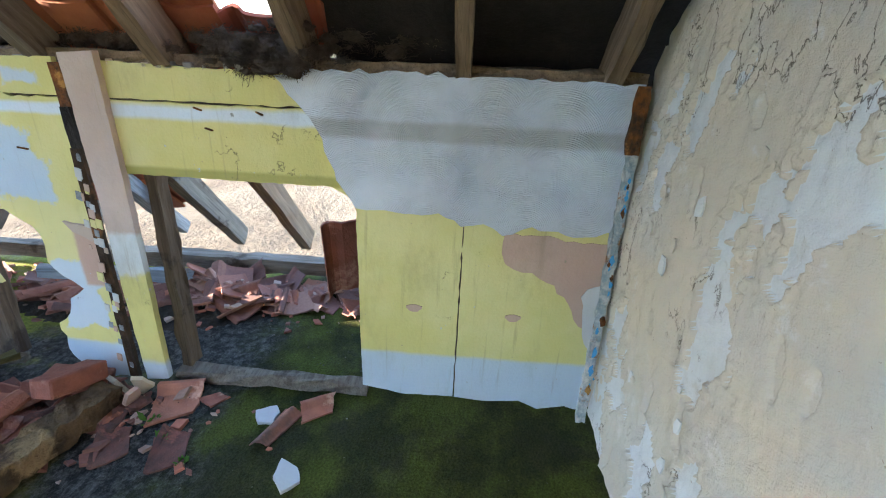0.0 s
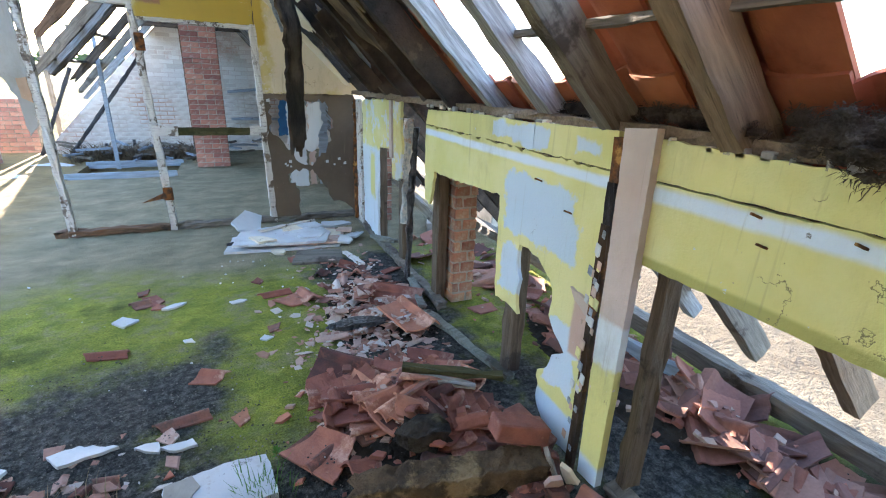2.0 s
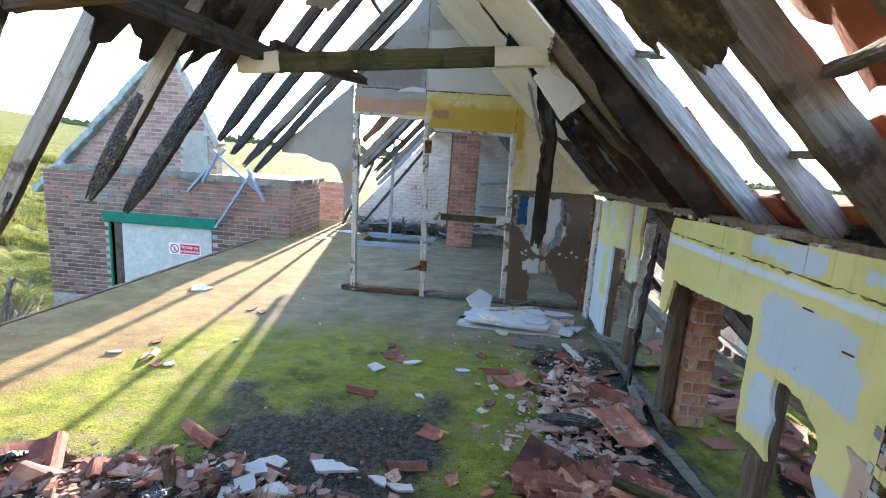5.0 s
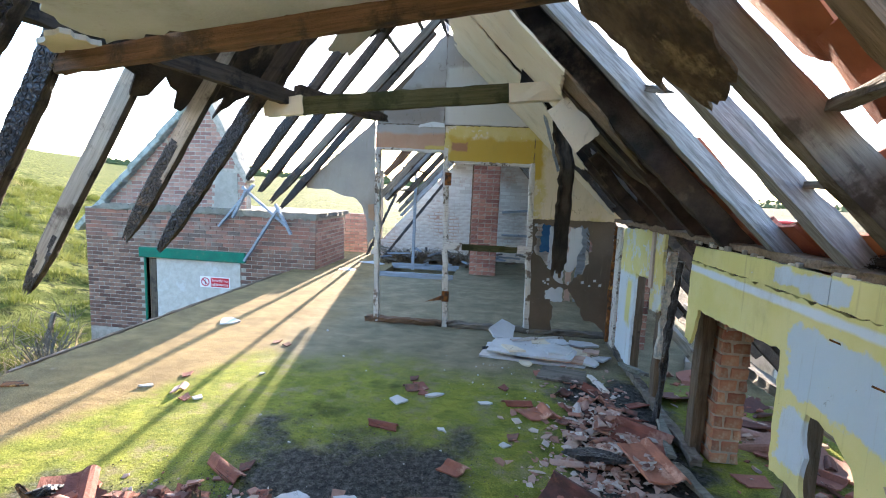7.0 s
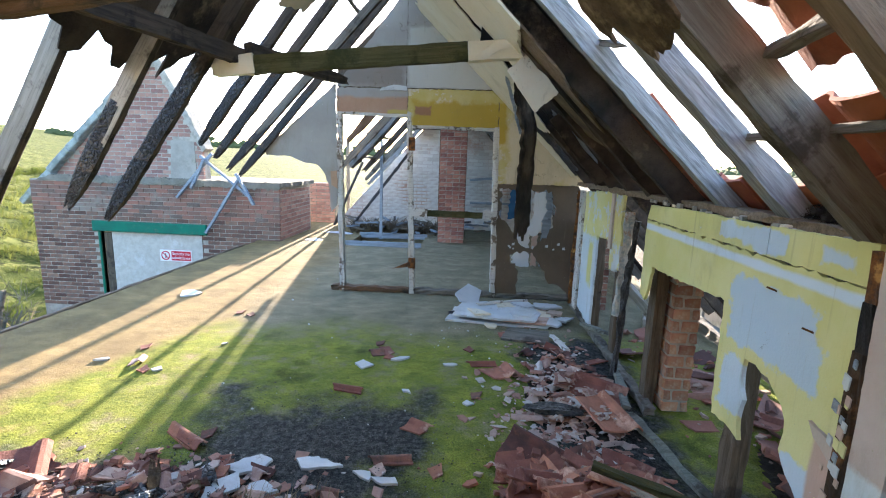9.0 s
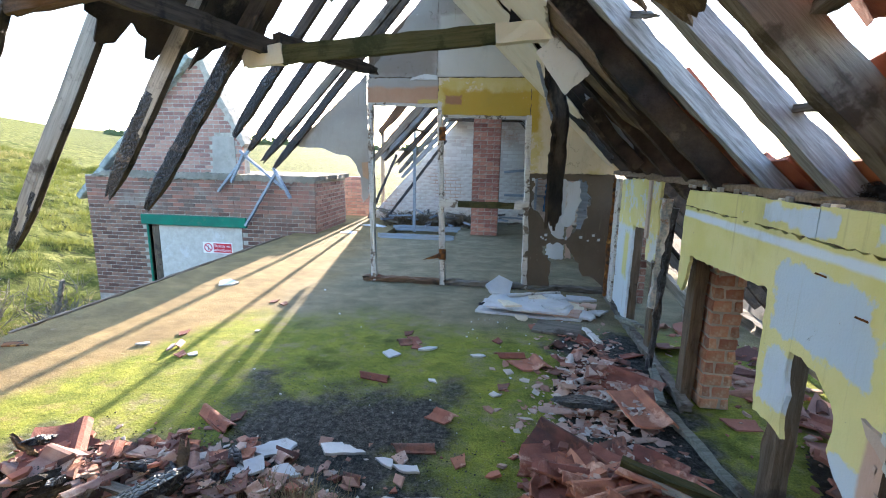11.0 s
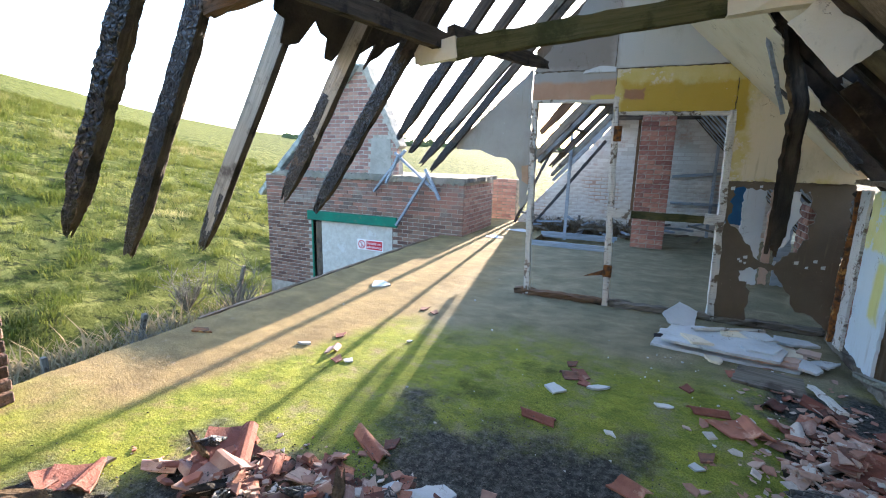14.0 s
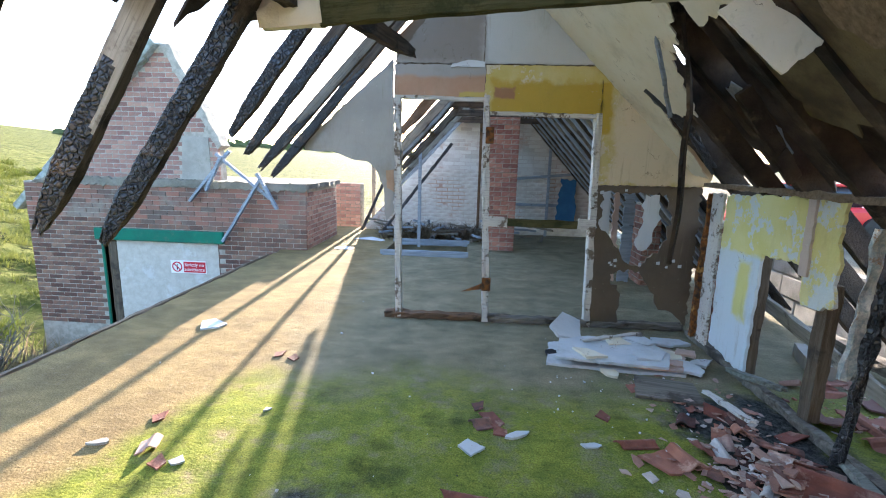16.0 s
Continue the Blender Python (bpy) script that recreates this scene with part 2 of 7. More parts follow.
def concrete_floor():
    m = Mat("mossy_concrete", 0.9, 0.08)
    ax = m.axes(m.pos)
    n1 = m.noise(1.3, 7, 0.62, m.pos)
    # concrete tinted tan for the sunlit west strip, olive grey for the shaded rest
    sunlit_tan = m.mix(m.step(m.noise(2.4, 7, 0.68, m.pos), 0.34, 0.66), (0.245, 0.18, 0.08), (0.175, 0.13, 0.062))
    sunlit_tan = m.mix(m.step(m.noise(17, 6, 0.7, m.pos), 0.55, 0.75), sunlit_tan, (0.28, 0.215, 0.135))
    grey = m.mix(m.step(m.noise(3.0, 6, 0.65, m.pos), 0.35, 0.65), (0.235, 0.208, 0.135), (0.165, 0.15, 0.095))
    far = m.step(m.math("ADD", ax[0], m.math("MULTIPLY", n1, 1.0)), -1.1, -0.2)
    col = m.mix(far, sunlit_tan, grey)
    # moss film over the near half
    lim = m.math("ADD", ax[1], m.math("MULTIPLY", m.math("SUBTRACT", n1, 0.5), 1.6))
    lim = m.math("ADD", lim, m.math("MULTIPLY", m.step(ax[0], -1.2, -2.2), 2.2))
    moss = m.step(lim, 4.5, 3.7)
    moss = m.math("MULTIPLY", moss, m.step(m.noise(4.2, 7, 0.7, m.pos), 0.28, 0.52))
    green = m.mix(m.step(m.noise(6, 6, 0.7, m.pos), 0.3, 0.7), (0.125, 0.16, 0.018), (0.24, 0.262, 0.03))
    green = m.mix(m.step(m.noise(2.1, 7, 0.7, m.pos), 0.5, 0.68), green, (0.06, 0.085, 0.012))
    green = m.mix(m.step(m.noise(30, 4, 0.7, m.pos), 0.5, 0.75), green, (0.08, 0.115, 0.012))
    col = m.mix(m.math("MULTIPLY", moss, 0.9), col, green)
    # green-black tone towards the gable end, east of the middle
    near_dark = m.step(m.math("ADD", ax[1], m.math("MULTIPLY", n1, 0.9)), 2.15, 1.65)
    near_dark = m.math("MULTIPLY", near_dark, m.step(ax[0], 0.3, 0.9))
    dark = m.mix(m.step(m.noise(2.6, 6, 0.65, m.pos), 0.42, 0.62), (0.016, 0.018, 0.012), (0.052, 0.066, 0.014))
    col = m.mix(m.math("MULTIPLY", near_dark, 0.92), col, dark)
    # wet soil and soot under the rubble
    wet = m.math("MAXIMUM", m.blob((0.10, 2.42, None), (0.58, 0.50, 0), 0.2, 0.7, None, 2.4), m.blob((0.1, 1.75, None), (0.75, 0.36, 0), 0.2, 0.45, None, 2.6))
    wet = m.math("MAXIMUM", wet, m.blob((1.6, 1.38, None), (0.4, 0.26, 0), 0.15, 0.3, None, 2.6))
    wet = m.math("MAXIMUM", wet, m.blob((1.2, 1.78, None), (0.55, 0.3, 0), 0.15, 0.4, None, 2.6))
    wet = m.math("MAXIMUM", wet, m.blob((-0.6, 1.93, None), (0.72, 0.30, 0), 0.15, 0.4, None, 2.6))
    wet = m.math("MAXIMUM", wet, m.blob((-1.4, 1.48, None), (0.42, 0.2, 0), 0.15, 0.4, None, 2.6))
    wet = m.math("MAXIMUM", wet, m.blob((2.45, 1.75, None), (0.4, 0.55, 0), 0.12, 0.4, None, 3.0))
    wet = m.math("MAXIMUM", wet, m.blob((1.75, 3.0, None), (0.35, 1.2, 0), 0.12, 0.4, None, 3.0))
    soil = m.mix(m.step(m.noise(26, 6, 0.75, m.pos), 0.4, 0.66), (0.02, 0.022, 0.021), (0.105, 0.107, 0.1))
    col = m.mix(wet, col, soil)
    dust = m.step(m.noise(60, 3, 0.6, m.pos), 0.7, 0.74)
    col = m.mix(m.math("MULTIPLY", dust, 0.35), col, (0.3, 0.3, 0.24))
    grit = m.noise(110, 5, 0.8, m.pos)
    col = m.mix(0.75, col, m.mix(m.step(grit, 0.3, 0.7), (0.18, 0.18, 0.18), (0.82, 0.82, 0.82)), "OVERLAY")
    trowel = m.noise(5, 6, 0.7, m.pos, (1.0, 1.8, 1.0))
    col = m.mix(0.3, col, m.mix(m.step(trowel, 0.3, 0.7), (0.25, 0.25, 0.25), (0.75, 0.75, 0.75)), "OVERLAY")
    h = m.math("ADD", m.math("ADD", m.noise(70, 5, 0.7, m.pos), trowel), m.math("MULTIPLY", m.noise(6, 6, 0.65, m.pos), 1.5))
    h = m.math("ADD", h, m.math("MULTIPLY", m.math("MULTIPLY", wet, m.noise(34, 6, 0.75, m.pos)), 3.0))
    r = m.math("SUBTRACT", 0.9, m.math("MULTIPLY", wet, 0.3))
    return m.done(col, m.math("ADD", r, m.math("MULTIPLY", m.noise(9, 4, 0.6, m.pos), 0.15)), m.bump(h, 0.9, 0.008))


M_FLOOR = concrete_floor()
M_STUCCO = stucco()
M_PLASTER = old_plaster("beige_top_coat", (0.60, 0.545, 0.435), (0.56, 0.545, 0.48), (0.64, 0.62, 0.57), 0.8, 0.012)
M_UNDERCOAT = old_plaster("grey_white_undercoat", (0.60, 0.63, 0.63), (0.66, 0.69, 0.70), (0.54, 0.55, 0.52), 0.85, 0.008)
M_YELLOW_R = painted("yellow_paint_over_board", blobs=[
    ((None, None, 0.1), (0, 0, 0.16), 0.012, 0.012, PALEBLUE), ((None, 1.05, 1.155), (0, 0.36, 0.022), 0.01, 0.012, (0.55, 0.63, 0.72)),
    ((None, None, 0.945), (0, 0, 0.02), 0.008, 0.008, (0.34, 0.33, 0.10))], amount=0.74)
BLUE2 = (0.45, 0.54, 0.63)
M_YELLOW_L = painted("yellow_paint_peeling_blue", blobs=[
    ((None, 1.96, 0.95), (0, 0.25, 0.13), 0.010, 0.12, PALEBLUE), ((None, 2.1, 0.64), (0, 0.12, 0.12), 0.010, 0.13, BLUE2),
    ((None, 1.70, 0.42), (0, 0.09, 0.14), 0.010, 0.12, BLUE2), ((None, 1.80, 0.10), (0, 0.4, 0.10), 0.012, 0.03, PALEBLUE),
    ((None, 2.4, 1.15), (0, 0.9, 0.018), 0.008, 0.012, (0.55, 0.63, 0.72)), ((None, 2.15, 1.25), (0, 0.22, 0.035), 0.008, 0.07, BLUE2),
    ((None, 1.7, 1.25), (0, 0.07, 0.03), 0.008, 0.06, BLUE2), ((None, 1.62, 0.60), (0, 0.05, 0.13), 0.01, 0.02, PINK)], amount=0.66)
M_YELLOW_F = painted("yellow_paint_far_panel", worn=(0.52, 0.58, 0.6), amount=0.52, blobs=[((None, 4.68, 0.45), (0, 0.3, 0.42), 0.02, 0.06, (0.5, 0.57, 0.62)), ((None, 4.6, 0.62), (0, 0.07, 0.2), 0.03, 0.06, YELLOW)])
M_GABLE_Y = painted("ochre_paint_gable", (0.44, 0.35, 0.09), (0.50, 0.43, 0.2), [((1.75, None, 1.7), (0.47, 0, 0.45), 0.08, 0.25, (0.58, 0.50, 0.35)), ((0.75, None, 1.92), (0.5, 0, 0.2), 0.03, 0.12, (0.40, 0.28, 0.035)), ((0.36, None, 2.02), (0.09, 0, 0.05), 0.012, 0.05, (0.28, 0.14, 0.075))], (0.52, 0.46, 0.33), 0.56)
M_GABLE_P = painted("salmon_paint_gable", (0.36, 0.21, 0.13), (0.40, 0.26, 0.17), [((None, None, 2.22), (0, 0, 0.07), 0.02, 0.04, (0.30, 0.29, 0.27)), ((0.1, None, 2.0), (0.12, 0, 0.02), 0.01, 0.03, (0.44, 0.35, 0.09))], (0.47, 0.42, 0.33), 0.66)
M_GREY_B = painted("grey_damp_plasterboard", (0.33, 0.325, 0.30), (0.28, 0.27, 0.25), [((-0.2, None, 2.45), (0.38, 0, 0.2), 0.06, 0.12, (0.20, 0.175, 0.15)), ((0.7, None, 2.55), (0.5, 0, 0.3), 0.02, 0.05, (0.42, 0.42, 0.40))], (0.4, 0.39, 0.36), 0.66)
M_BROWN_B = painted("brown_board_back", (0.115, 0.088, 0.06), (0.085, 0.065, 0.045), [], (0.15, 0.12, 0.085), 0.68)
M_CREAM = painted("cream_plasterboard", (0.62, 0.55, 0.41), (0.66, 0.61, 0.49), [], (0.46, 0.38, 0.26), 0.66)
M_WHITE_B = painted("white_plasterboard", (0.53, 0.55, 0.56), (0.44, 0.47, 0.49), [], (0.45, 0.40, 0.34), 0.66)
M_PINK_W = painted("pinkish_bare_board", (0.50, 0.42, 0.375), (0.43, 0.35, 0.305), [((None, None, 0.3), (0, 0, 0.34), 0.02, 0.12, YELLOW), ((None, 1.46, 0.62), (0, 0.1, 0.09), 0.015, 0.09, (0.55, 0.60, 0.62)), ((None, None, 0.04), (0, 0, 0.1), 0.02, 0.03, PALEBLUE)], (0.5, 0.45, 0.4), 0.7)
M_PINK = painted("pink_torn_paper", PINK, (0.46, 0.34, 0.28), [], (0.5, 0.42, 0.36), 0.68)
M_RUST = simple("rusty_strip", (0.20, 0.075, 0.02), (0.045, 0.03, 0.02), 24, 0.8, 0.6, 0.006, (0.42, 0.22, 0.06))
M_BLUE_P = simple("bright_blue_paint", (0.07, 0.30, 0.60), (0.10, 0.34, 0.62), 20, 0.6, 0.3, 0.003)
M_BLUEFLAKE = simple("flaking_blue_paint", (0.30, 0.36, 0.38), (0.55, 0.55, 0.52), 30, 0.7, 0.6, 0.006, (0.30, 0.16, 0.07))
M_WOOD = wood("grey_weathered_timber", (0.20, 0.185, 0.155), (0.115, 0.10, 0.08), 0.85, (0.06, 0.05, 0.04))
M_RAFTER = wood("blue_grey_weathered_rafter", (0.30, 0.31, 0.325), (0.15, 0.15, 0.15), 0.85, None, None, 0, 6.0, 0.5)
M_STRIP = simple("tarnished_metal_strip", (0.06, 0.035, 0.02), (0.025, 0.02, 0.016), 9, 0.75, 0.7, 0.006, (0.20, 0.09, 0.03))
M_BROWNWOOL = simple("brown_mineral_wool", (0.15, 0.12, 0.095), (0.07, 0.056, 0.044), 14, 0.95, 1.0, 0.02, None, 120)
M_WOOD_Z = wood("upright_weathered_timber", (0.13, 0.105, 0.075), (0.07, 0.052, 0.037), 0.85, (0.045, 0.035, 0.028), None, 2)
M_WOOD_PALE = wood("pale_sawn_timber", (0.36, 0.335, 0.285), (0.23, 0.21, 0.175), 0.85, (0.10, 0.085, 0.07))
M_WOOD_SAGE = wood("sage_green_painted_lath", (0.24, 0.25, 0.21), (0.14, 0.145, 0.12), 0.85, (0.07, 0.065, 0.05))
M_WOOD_GREEN = wood("mossy_timber", (0.085, 0.075, 0.03), (0.05, 0.05, 0.018), 0.85, (0.03, 0.035, 0.012))
M_WOOD_WHITE = wood("flaking_white_timber", (0.20, 0.16, 0.12), (0.13, 0.10, 0.08), 0.8, None, (0.52, 0.50, 0.46))
M_WOOD_BROWN = wood("brown_varnished_timber", (0.17, 0.095, 0.05), (0.09, 0.055, 0.03), 0.7, (0.04, 0.03, 0.02))
M_WOOD_BLUE = wood("bluish_grey_slat", (0.30, 0.35, 0.40), (0.2, 0.23, 0.27), 0.8)
M_CHAR = char("charred_timber")
M_FELT = simple("black_roofing_felt", (0.014, 0.013, 0.014), (0.03, 0.027, 0.026), 3, 0.75, 0.6, 0.02, (0.05, 0.04, 0.035))
M_BURNT = simple("scorched_boarding", (0.075, 0.056, 0.042), (0.02, 0.018, 0.016), 3, 0.85, 0.7, 0.02, (0.19, 0.145, 0.10))
M_UNDER = wood("scorched_timber_shaded_underside", (0.10, 0.075, 0.055), (0.04, 0.032, 0.025), 0.85, (0.02, 0.017, 0.014))
M_SOUND = wood("sound_brown_rafter", (0.25, 0.185, 0.125), (0.14, 0.105, 0.07), 0.85)
M_MOSSB = simple("mossy_scorched_boarding", (0.17, 0.135, 0.075), (0.07, 0.055, 0.04), 4, 0.85, 0.8, 0.02, (0.15, 0.16, 0.03))
M_WOOL = simple("dark_mineral_wool", (0.055, 0.045, 0.037), (0.022, 0.019, 0.017), 14, 0.95, 1.0, 0.02, None, 120)
M_TILE = simple("terracotta_tile", (0.32, 0.135, 0.092), (0.235, 0.10, 0.072), 9, 0.78, 0.8, 0.006, (0.46, 0.28, 0.21), 80, None, 0.4)
M_TILE_OLD = simple("weathered_terracotta_tile", (0.20, 0.095, 0.075), (0.11, 0.07, 0.06), 9, 0.82, 0.8, 0.006, (0.32, 0.14, 0.095), 80, None, 0.4)
M_TILE_PALE = simple("dusty_terracotta_chips", (0.42, 0.30, 0.25), (0.30, 0.18, 0.145), 8, 0.85, 0.4, 0.004, (0.48, 0.42, 0.38), 80, None, 0.3)
M_ROOFTILE = simple("clay_roof_tile", (0.34, 0.125, 0.065), (0.25, 0.085, 0.05), 5, 0.75, 0.4, 0.004, (0.2, 0.06, 0.035), 80, None, 0.15)
M_BRICK = simple("red_brick", (0.29, 0.15, 0.108), (0.21, 0.105, 0.08), 9, 0.88, 0.6, 0.005, (0.40, 0.31, 0.24), 70, None, 0.35)
M_BRICK_FAR = simple("pale_red_brick", (0.34, 0.185, 0.145), (0.26, 0.155, 0.125), 9, 0.88, 0.5, 0.005, (0.34, 0.27, 0.23), 70, None, 0.25)
M_BRICK_CHIM = simple("lime_streaked_chimney_brick", (0.36, 0.17, 0.13), (0.26, 0.13, 0.105), 6, 0.9, 0.6, 0.006, (0.52, 0.47, 0.42), 60, None, 0.35)
M_BRICK_DARK = simple("dark_weathered_brick", (0.19, 0.105, 0.08), (0.10, 0.075, 0.062), 11, 0.92, 1.0, 0.014, (0.24, 0.12, 0.08), 60, None, 0.6)
M_BRICK_OUT = simple("weathered_outhouse_brick", (0.23, 0.115, 0.08), (0.12, 0.088, 0.072), 3, 0.9, 0.6, 0.005, (0.20, 0.17, 0.14), 60, None, 0.4)
M_MORTAR = simple("lime_mortar", (0.38, 0.35, 0.30), (0.27, 0.25, 0.21), 12, 0.95, 0.6, 0.005)
M_MORTAR_D = simple("dirty_mortar", (0.22, 0.2, 0.165), (0.12, 0.11, 0.09), 12, 0.95, 0.6, 0.005)
M_WHITEWASH = simple("worn_whitewash", (0.58, 0.57, 0.54), (0.40, 0.37, 0.33), 2.2, 0.9, 0.6, 0.01, (0.36, 0.25, 0.20), 60)
M_BLOCK = simple("concrete_block", (0.33, 0.31, 0.27), (0.26, 0.245, 0.215), 5, 0.92, 0.6, 0.006, (0.2, 0.2, 0.16))
M_CEMENT = simple("grey_cement_capping", (0.27, 0.25, 0.21), (0.17, 0.16, 0.13), 3, 0.97, 0.9, 0.02, (0.20, 0.19, 0.13))
M_GREENP = simple("green_gloss_paint", (0.012, 0.15, 0.095), (0.015, 0.115, 0.08), 3, 0.5, 0.4, 0.004, (0.12, 0.15, 0.10))
M_DOORB = simple("pale_chipboard", (0.47, 0.45, 0.40), (0.40, 0.375, 0.33), 9, 0.85, 0.3, 0.003, (0.5, 0.5, 0.48))
M_SIGNW = simple("white_sign_enamel", (0.75, 0.74, 0.73), (0.7, 0.69, 0.68), 8, 0.45, 0.05, 0.001)
M_SIGNR = simple("red_sign_enamel", (0.50, 0.03, 0.045), (0.46, 0.03, 0.045), 8, 0.45, 0.05, 0.001)
M_BLACK = simple("black_paint", (0.02, 0.02, 0.02), (0.03, 0.03, 0.03), 8, 0.6, 0.1, 0.001)
M_SOIL = simple("damp_soil", (0.045, 0.037, 0.026), (0.022, 0.019, 0.015), 10, 0.95, 1.0, 0.02, (0.08, 0.07, 0.04), 90, None, 0, 0.3, "world")
M_ROTTEN = simple("rotten_wood", (0.16, 0.11, 0.06), (0.07, 0.05, 0.032), 9, 0.95, 1.0, 0.02, (0.30, 0.215, 0.11), 90)
M_GRASSB = simple("grass_blades", (0.075, 0.098, 0.016), (0.15, 0.162, 0.04), 0.4, 0.7, 0.1, 0.002, (0.27, 0.25, 0.11), 5, None, 0, 0.08, "world")
M_STRAW = simple("dry_straw_blades", (0.30, 0.245, 0.145), (0.21, 0.17, 0.10), 1.2, 0.85, 0.1, 0.002, None, 5, None, 0, 0.08, "world")
M_WEED = simple("green_weed", (0.06, 0.14, 0.02), (0.09, 0.2, 0.03), 20, 0.6, 0.1, 0.002)
M_SLATE = simple("mossy_slate_coping", (0.36, 0.39, 0.36), (0.20, 0.22, 0.20), 7, 0.9, 0.8, 0.012, (0.22, 0.23, 0.14))
M_BRICK_PIER = simple("limewashed_soft_brick", (0.36, 0.155, 0.105), (0.34, 0.21, 0.14), 7, 0.92, 0.8, 0.008, (0.42, 0.35, 0.28), 60, None, 0.3)
M_CARRED = simple("red_car_paint", (0.5, 0.02, 0.02), (0.45, 0.02, 0.02), 2, 0.35, 0.05, 0.001, None, 60, None, 0, 0.5)
M_DKGLASS = simple("dark_car_glass", (0.02, 0.025, 0.03), (0.03, 0.035, 0.04), 2, 0.15, 0.0, 0.001, None, 60, None, 0, 0.6)


for gm in (M_GRASSB, M_STRAW, M_WEED):
    nt = gm.node_tree
    tr, mx = nt.nodes.new("ShaderNodeBsdfTranslucent"), nt.nodes.new("ShaderNodeMixShader")
    src = nt.nodes["Principled BSDF"]
    nt.links.new(src.inputs["Base Color"].links[0].from_socket, tr.inputs["Color"])
    mx.inputs[0].default_value = 0.38
    nt.links.new(src.outputs[0], mx.inputs[1])
    nt.links.new(tr.outputs[0], mx.inputs[2])
    nt.links.new(mx.outputs[0], nt.nodes["Material Output"].inputs["Surface"])


def ground_mat():
    m = Mat("rough_pasture", 1.0, 0.04)
    ax = m.axes(m.pos)
    g = m.mix(m.step(m.noise(0.35, 7, 0.65, m.pos), 0.35, 0.65), (0.055, 0.072, 0.014), (0.10, 0.112, 0.027))
    # pale and dark flecks: backlit tufts and their shadows put into the colour
    g = m.mix(m.step(m.noise(1.9, 7, 0.72, m.pos), 0.48, 0.6), g, (0.165, 0.172, 0.05))
    g = m.mix(m.step(m.noise(2.7, 6, 0.7, m.pos), 0.52, 0.62), g, (0.028, 0.036, 0.012))
    dry = m.mix(m.step(m.noise(0.8, 7, 0.7, m.pos), 0.35, 0.65), (0.25, 0.215, 0.155), (0.15, 0.125, 0.09))
    east = m.step(m.math("ADD", ax[0], m.math("MULTIPLY", m.noise(0.4, 5, 0.6, m.pos), 2.0)), 3.2, 4.6)
    east = m.math("MULTIPLY", east, m.step(m.math("ADD", ax[0], m.math("MULTIPLY", m.noise(0.06, 4, 0.6, m.pos), 30.0)), 60.0, 36.0))
    base = m.step(m.math("ADD", ax[0], m.math("MULTIPLY", m.noise(0.9, 5, 0.6, m.pos), 2.0)), -6.4, -4.6)
    col = m.mix(m.math("MAXIMUM", east, m.math("MULTIPLY", base, 0.7)), g, dry)
    h = m.math("ADD", m.noise(3, 7, 0.7, m.pos), m.math("MULTIPLY", m.noise(18, 5, 0.7, m.pos), 0.5))
    return m.done(col, None, m.bump(h, 1.0, 0.15))


M_GROUND = ground_mat()


# ---- building helpers ----
def data_of(bm, name, material, smooth=False):
    me = bpy.data.meshes.new(name)
    bmesh.ops.recalc_face_normals(bm, faces=bm.faces)
    bm.to_mesh(me)
    bm.free()
    me.materials.append(material)
    if smooth:
        me.polygons.foreach_set("use_smooth", [True] * len(me.polygons))
    return me


def part(name, bm, material, parent=None, label="", smooth=False):
    """One mesh object, under a thing or a part if a parent is given."""
    ob = new(name, data_of(bm, name, material, smooth))
    if parent:
        ob.parent = parent
    return tagged(ob, label) if label else ob


def thing(name, label, category, at=(0, 0, 0), group="", kind=""):
    ob = new(name)
    ob.location = at
    ob.empty_display_size = 0.1
    return tagged(ob, label, category, group, kind)


def box(bm, x0, x1, y0, y1, z0, z1, bevel=0.0, m=None):
    """A box between two corners, its edges rounded a little."""
    r = bmesh.ops.create_cube(bm, size=1.0)
    vs = r["verts"]
    bmesh.ops.scale(bm, vec=(x1 - x0, y1 - y0, z1 - z0), verts=vs)
    bmesh.ops.translate(bm, vec=((x0 + x1) / 2, (y0 + y1) / 2, (z0 + z1) / 2), verts=vs)
    if bevel:
        es = {e for v in vs for e in v.link_edges}
        out = bmesh.ops.bevel(bm, geom=list(es), offset=bevel, segments=1, affect="EDGES", profile=0.5)
        vs = list({v for f in out["faces"] for v in f.verts} | {v for v in vs if v.is_valid})
    if m is not None:
        bmesh.ops.transform(bm, matrix=m, verts=[v for v in vs if v.is_valid])
    return bm


def ragged(poly, amp=0.008, step=0.03, seed=0, smooth_edges=()):
    """The outline cut into short pieces with a torn, uneven line."""
    out, rng = [], random.Random(seed)
    for i, a in enumerate(poly):
        b = poly[(i + 1) % len(poly)]
        n = max(1, int(math.dist(a, b) / step))
        dx, dy = (b[0] - a[0]), (b[1] - a[1])
        ln = math.hypot(dx, dy) or 1
        for k in range(n):
            f = k / n
            j = 0 if (i in smooth_edges or k == 0) else rng.gauss(0, amp)
            out.append((a[0] + dx * f - dy / ln * j, a[1] + dy * f + dx / ln * j))
    return out


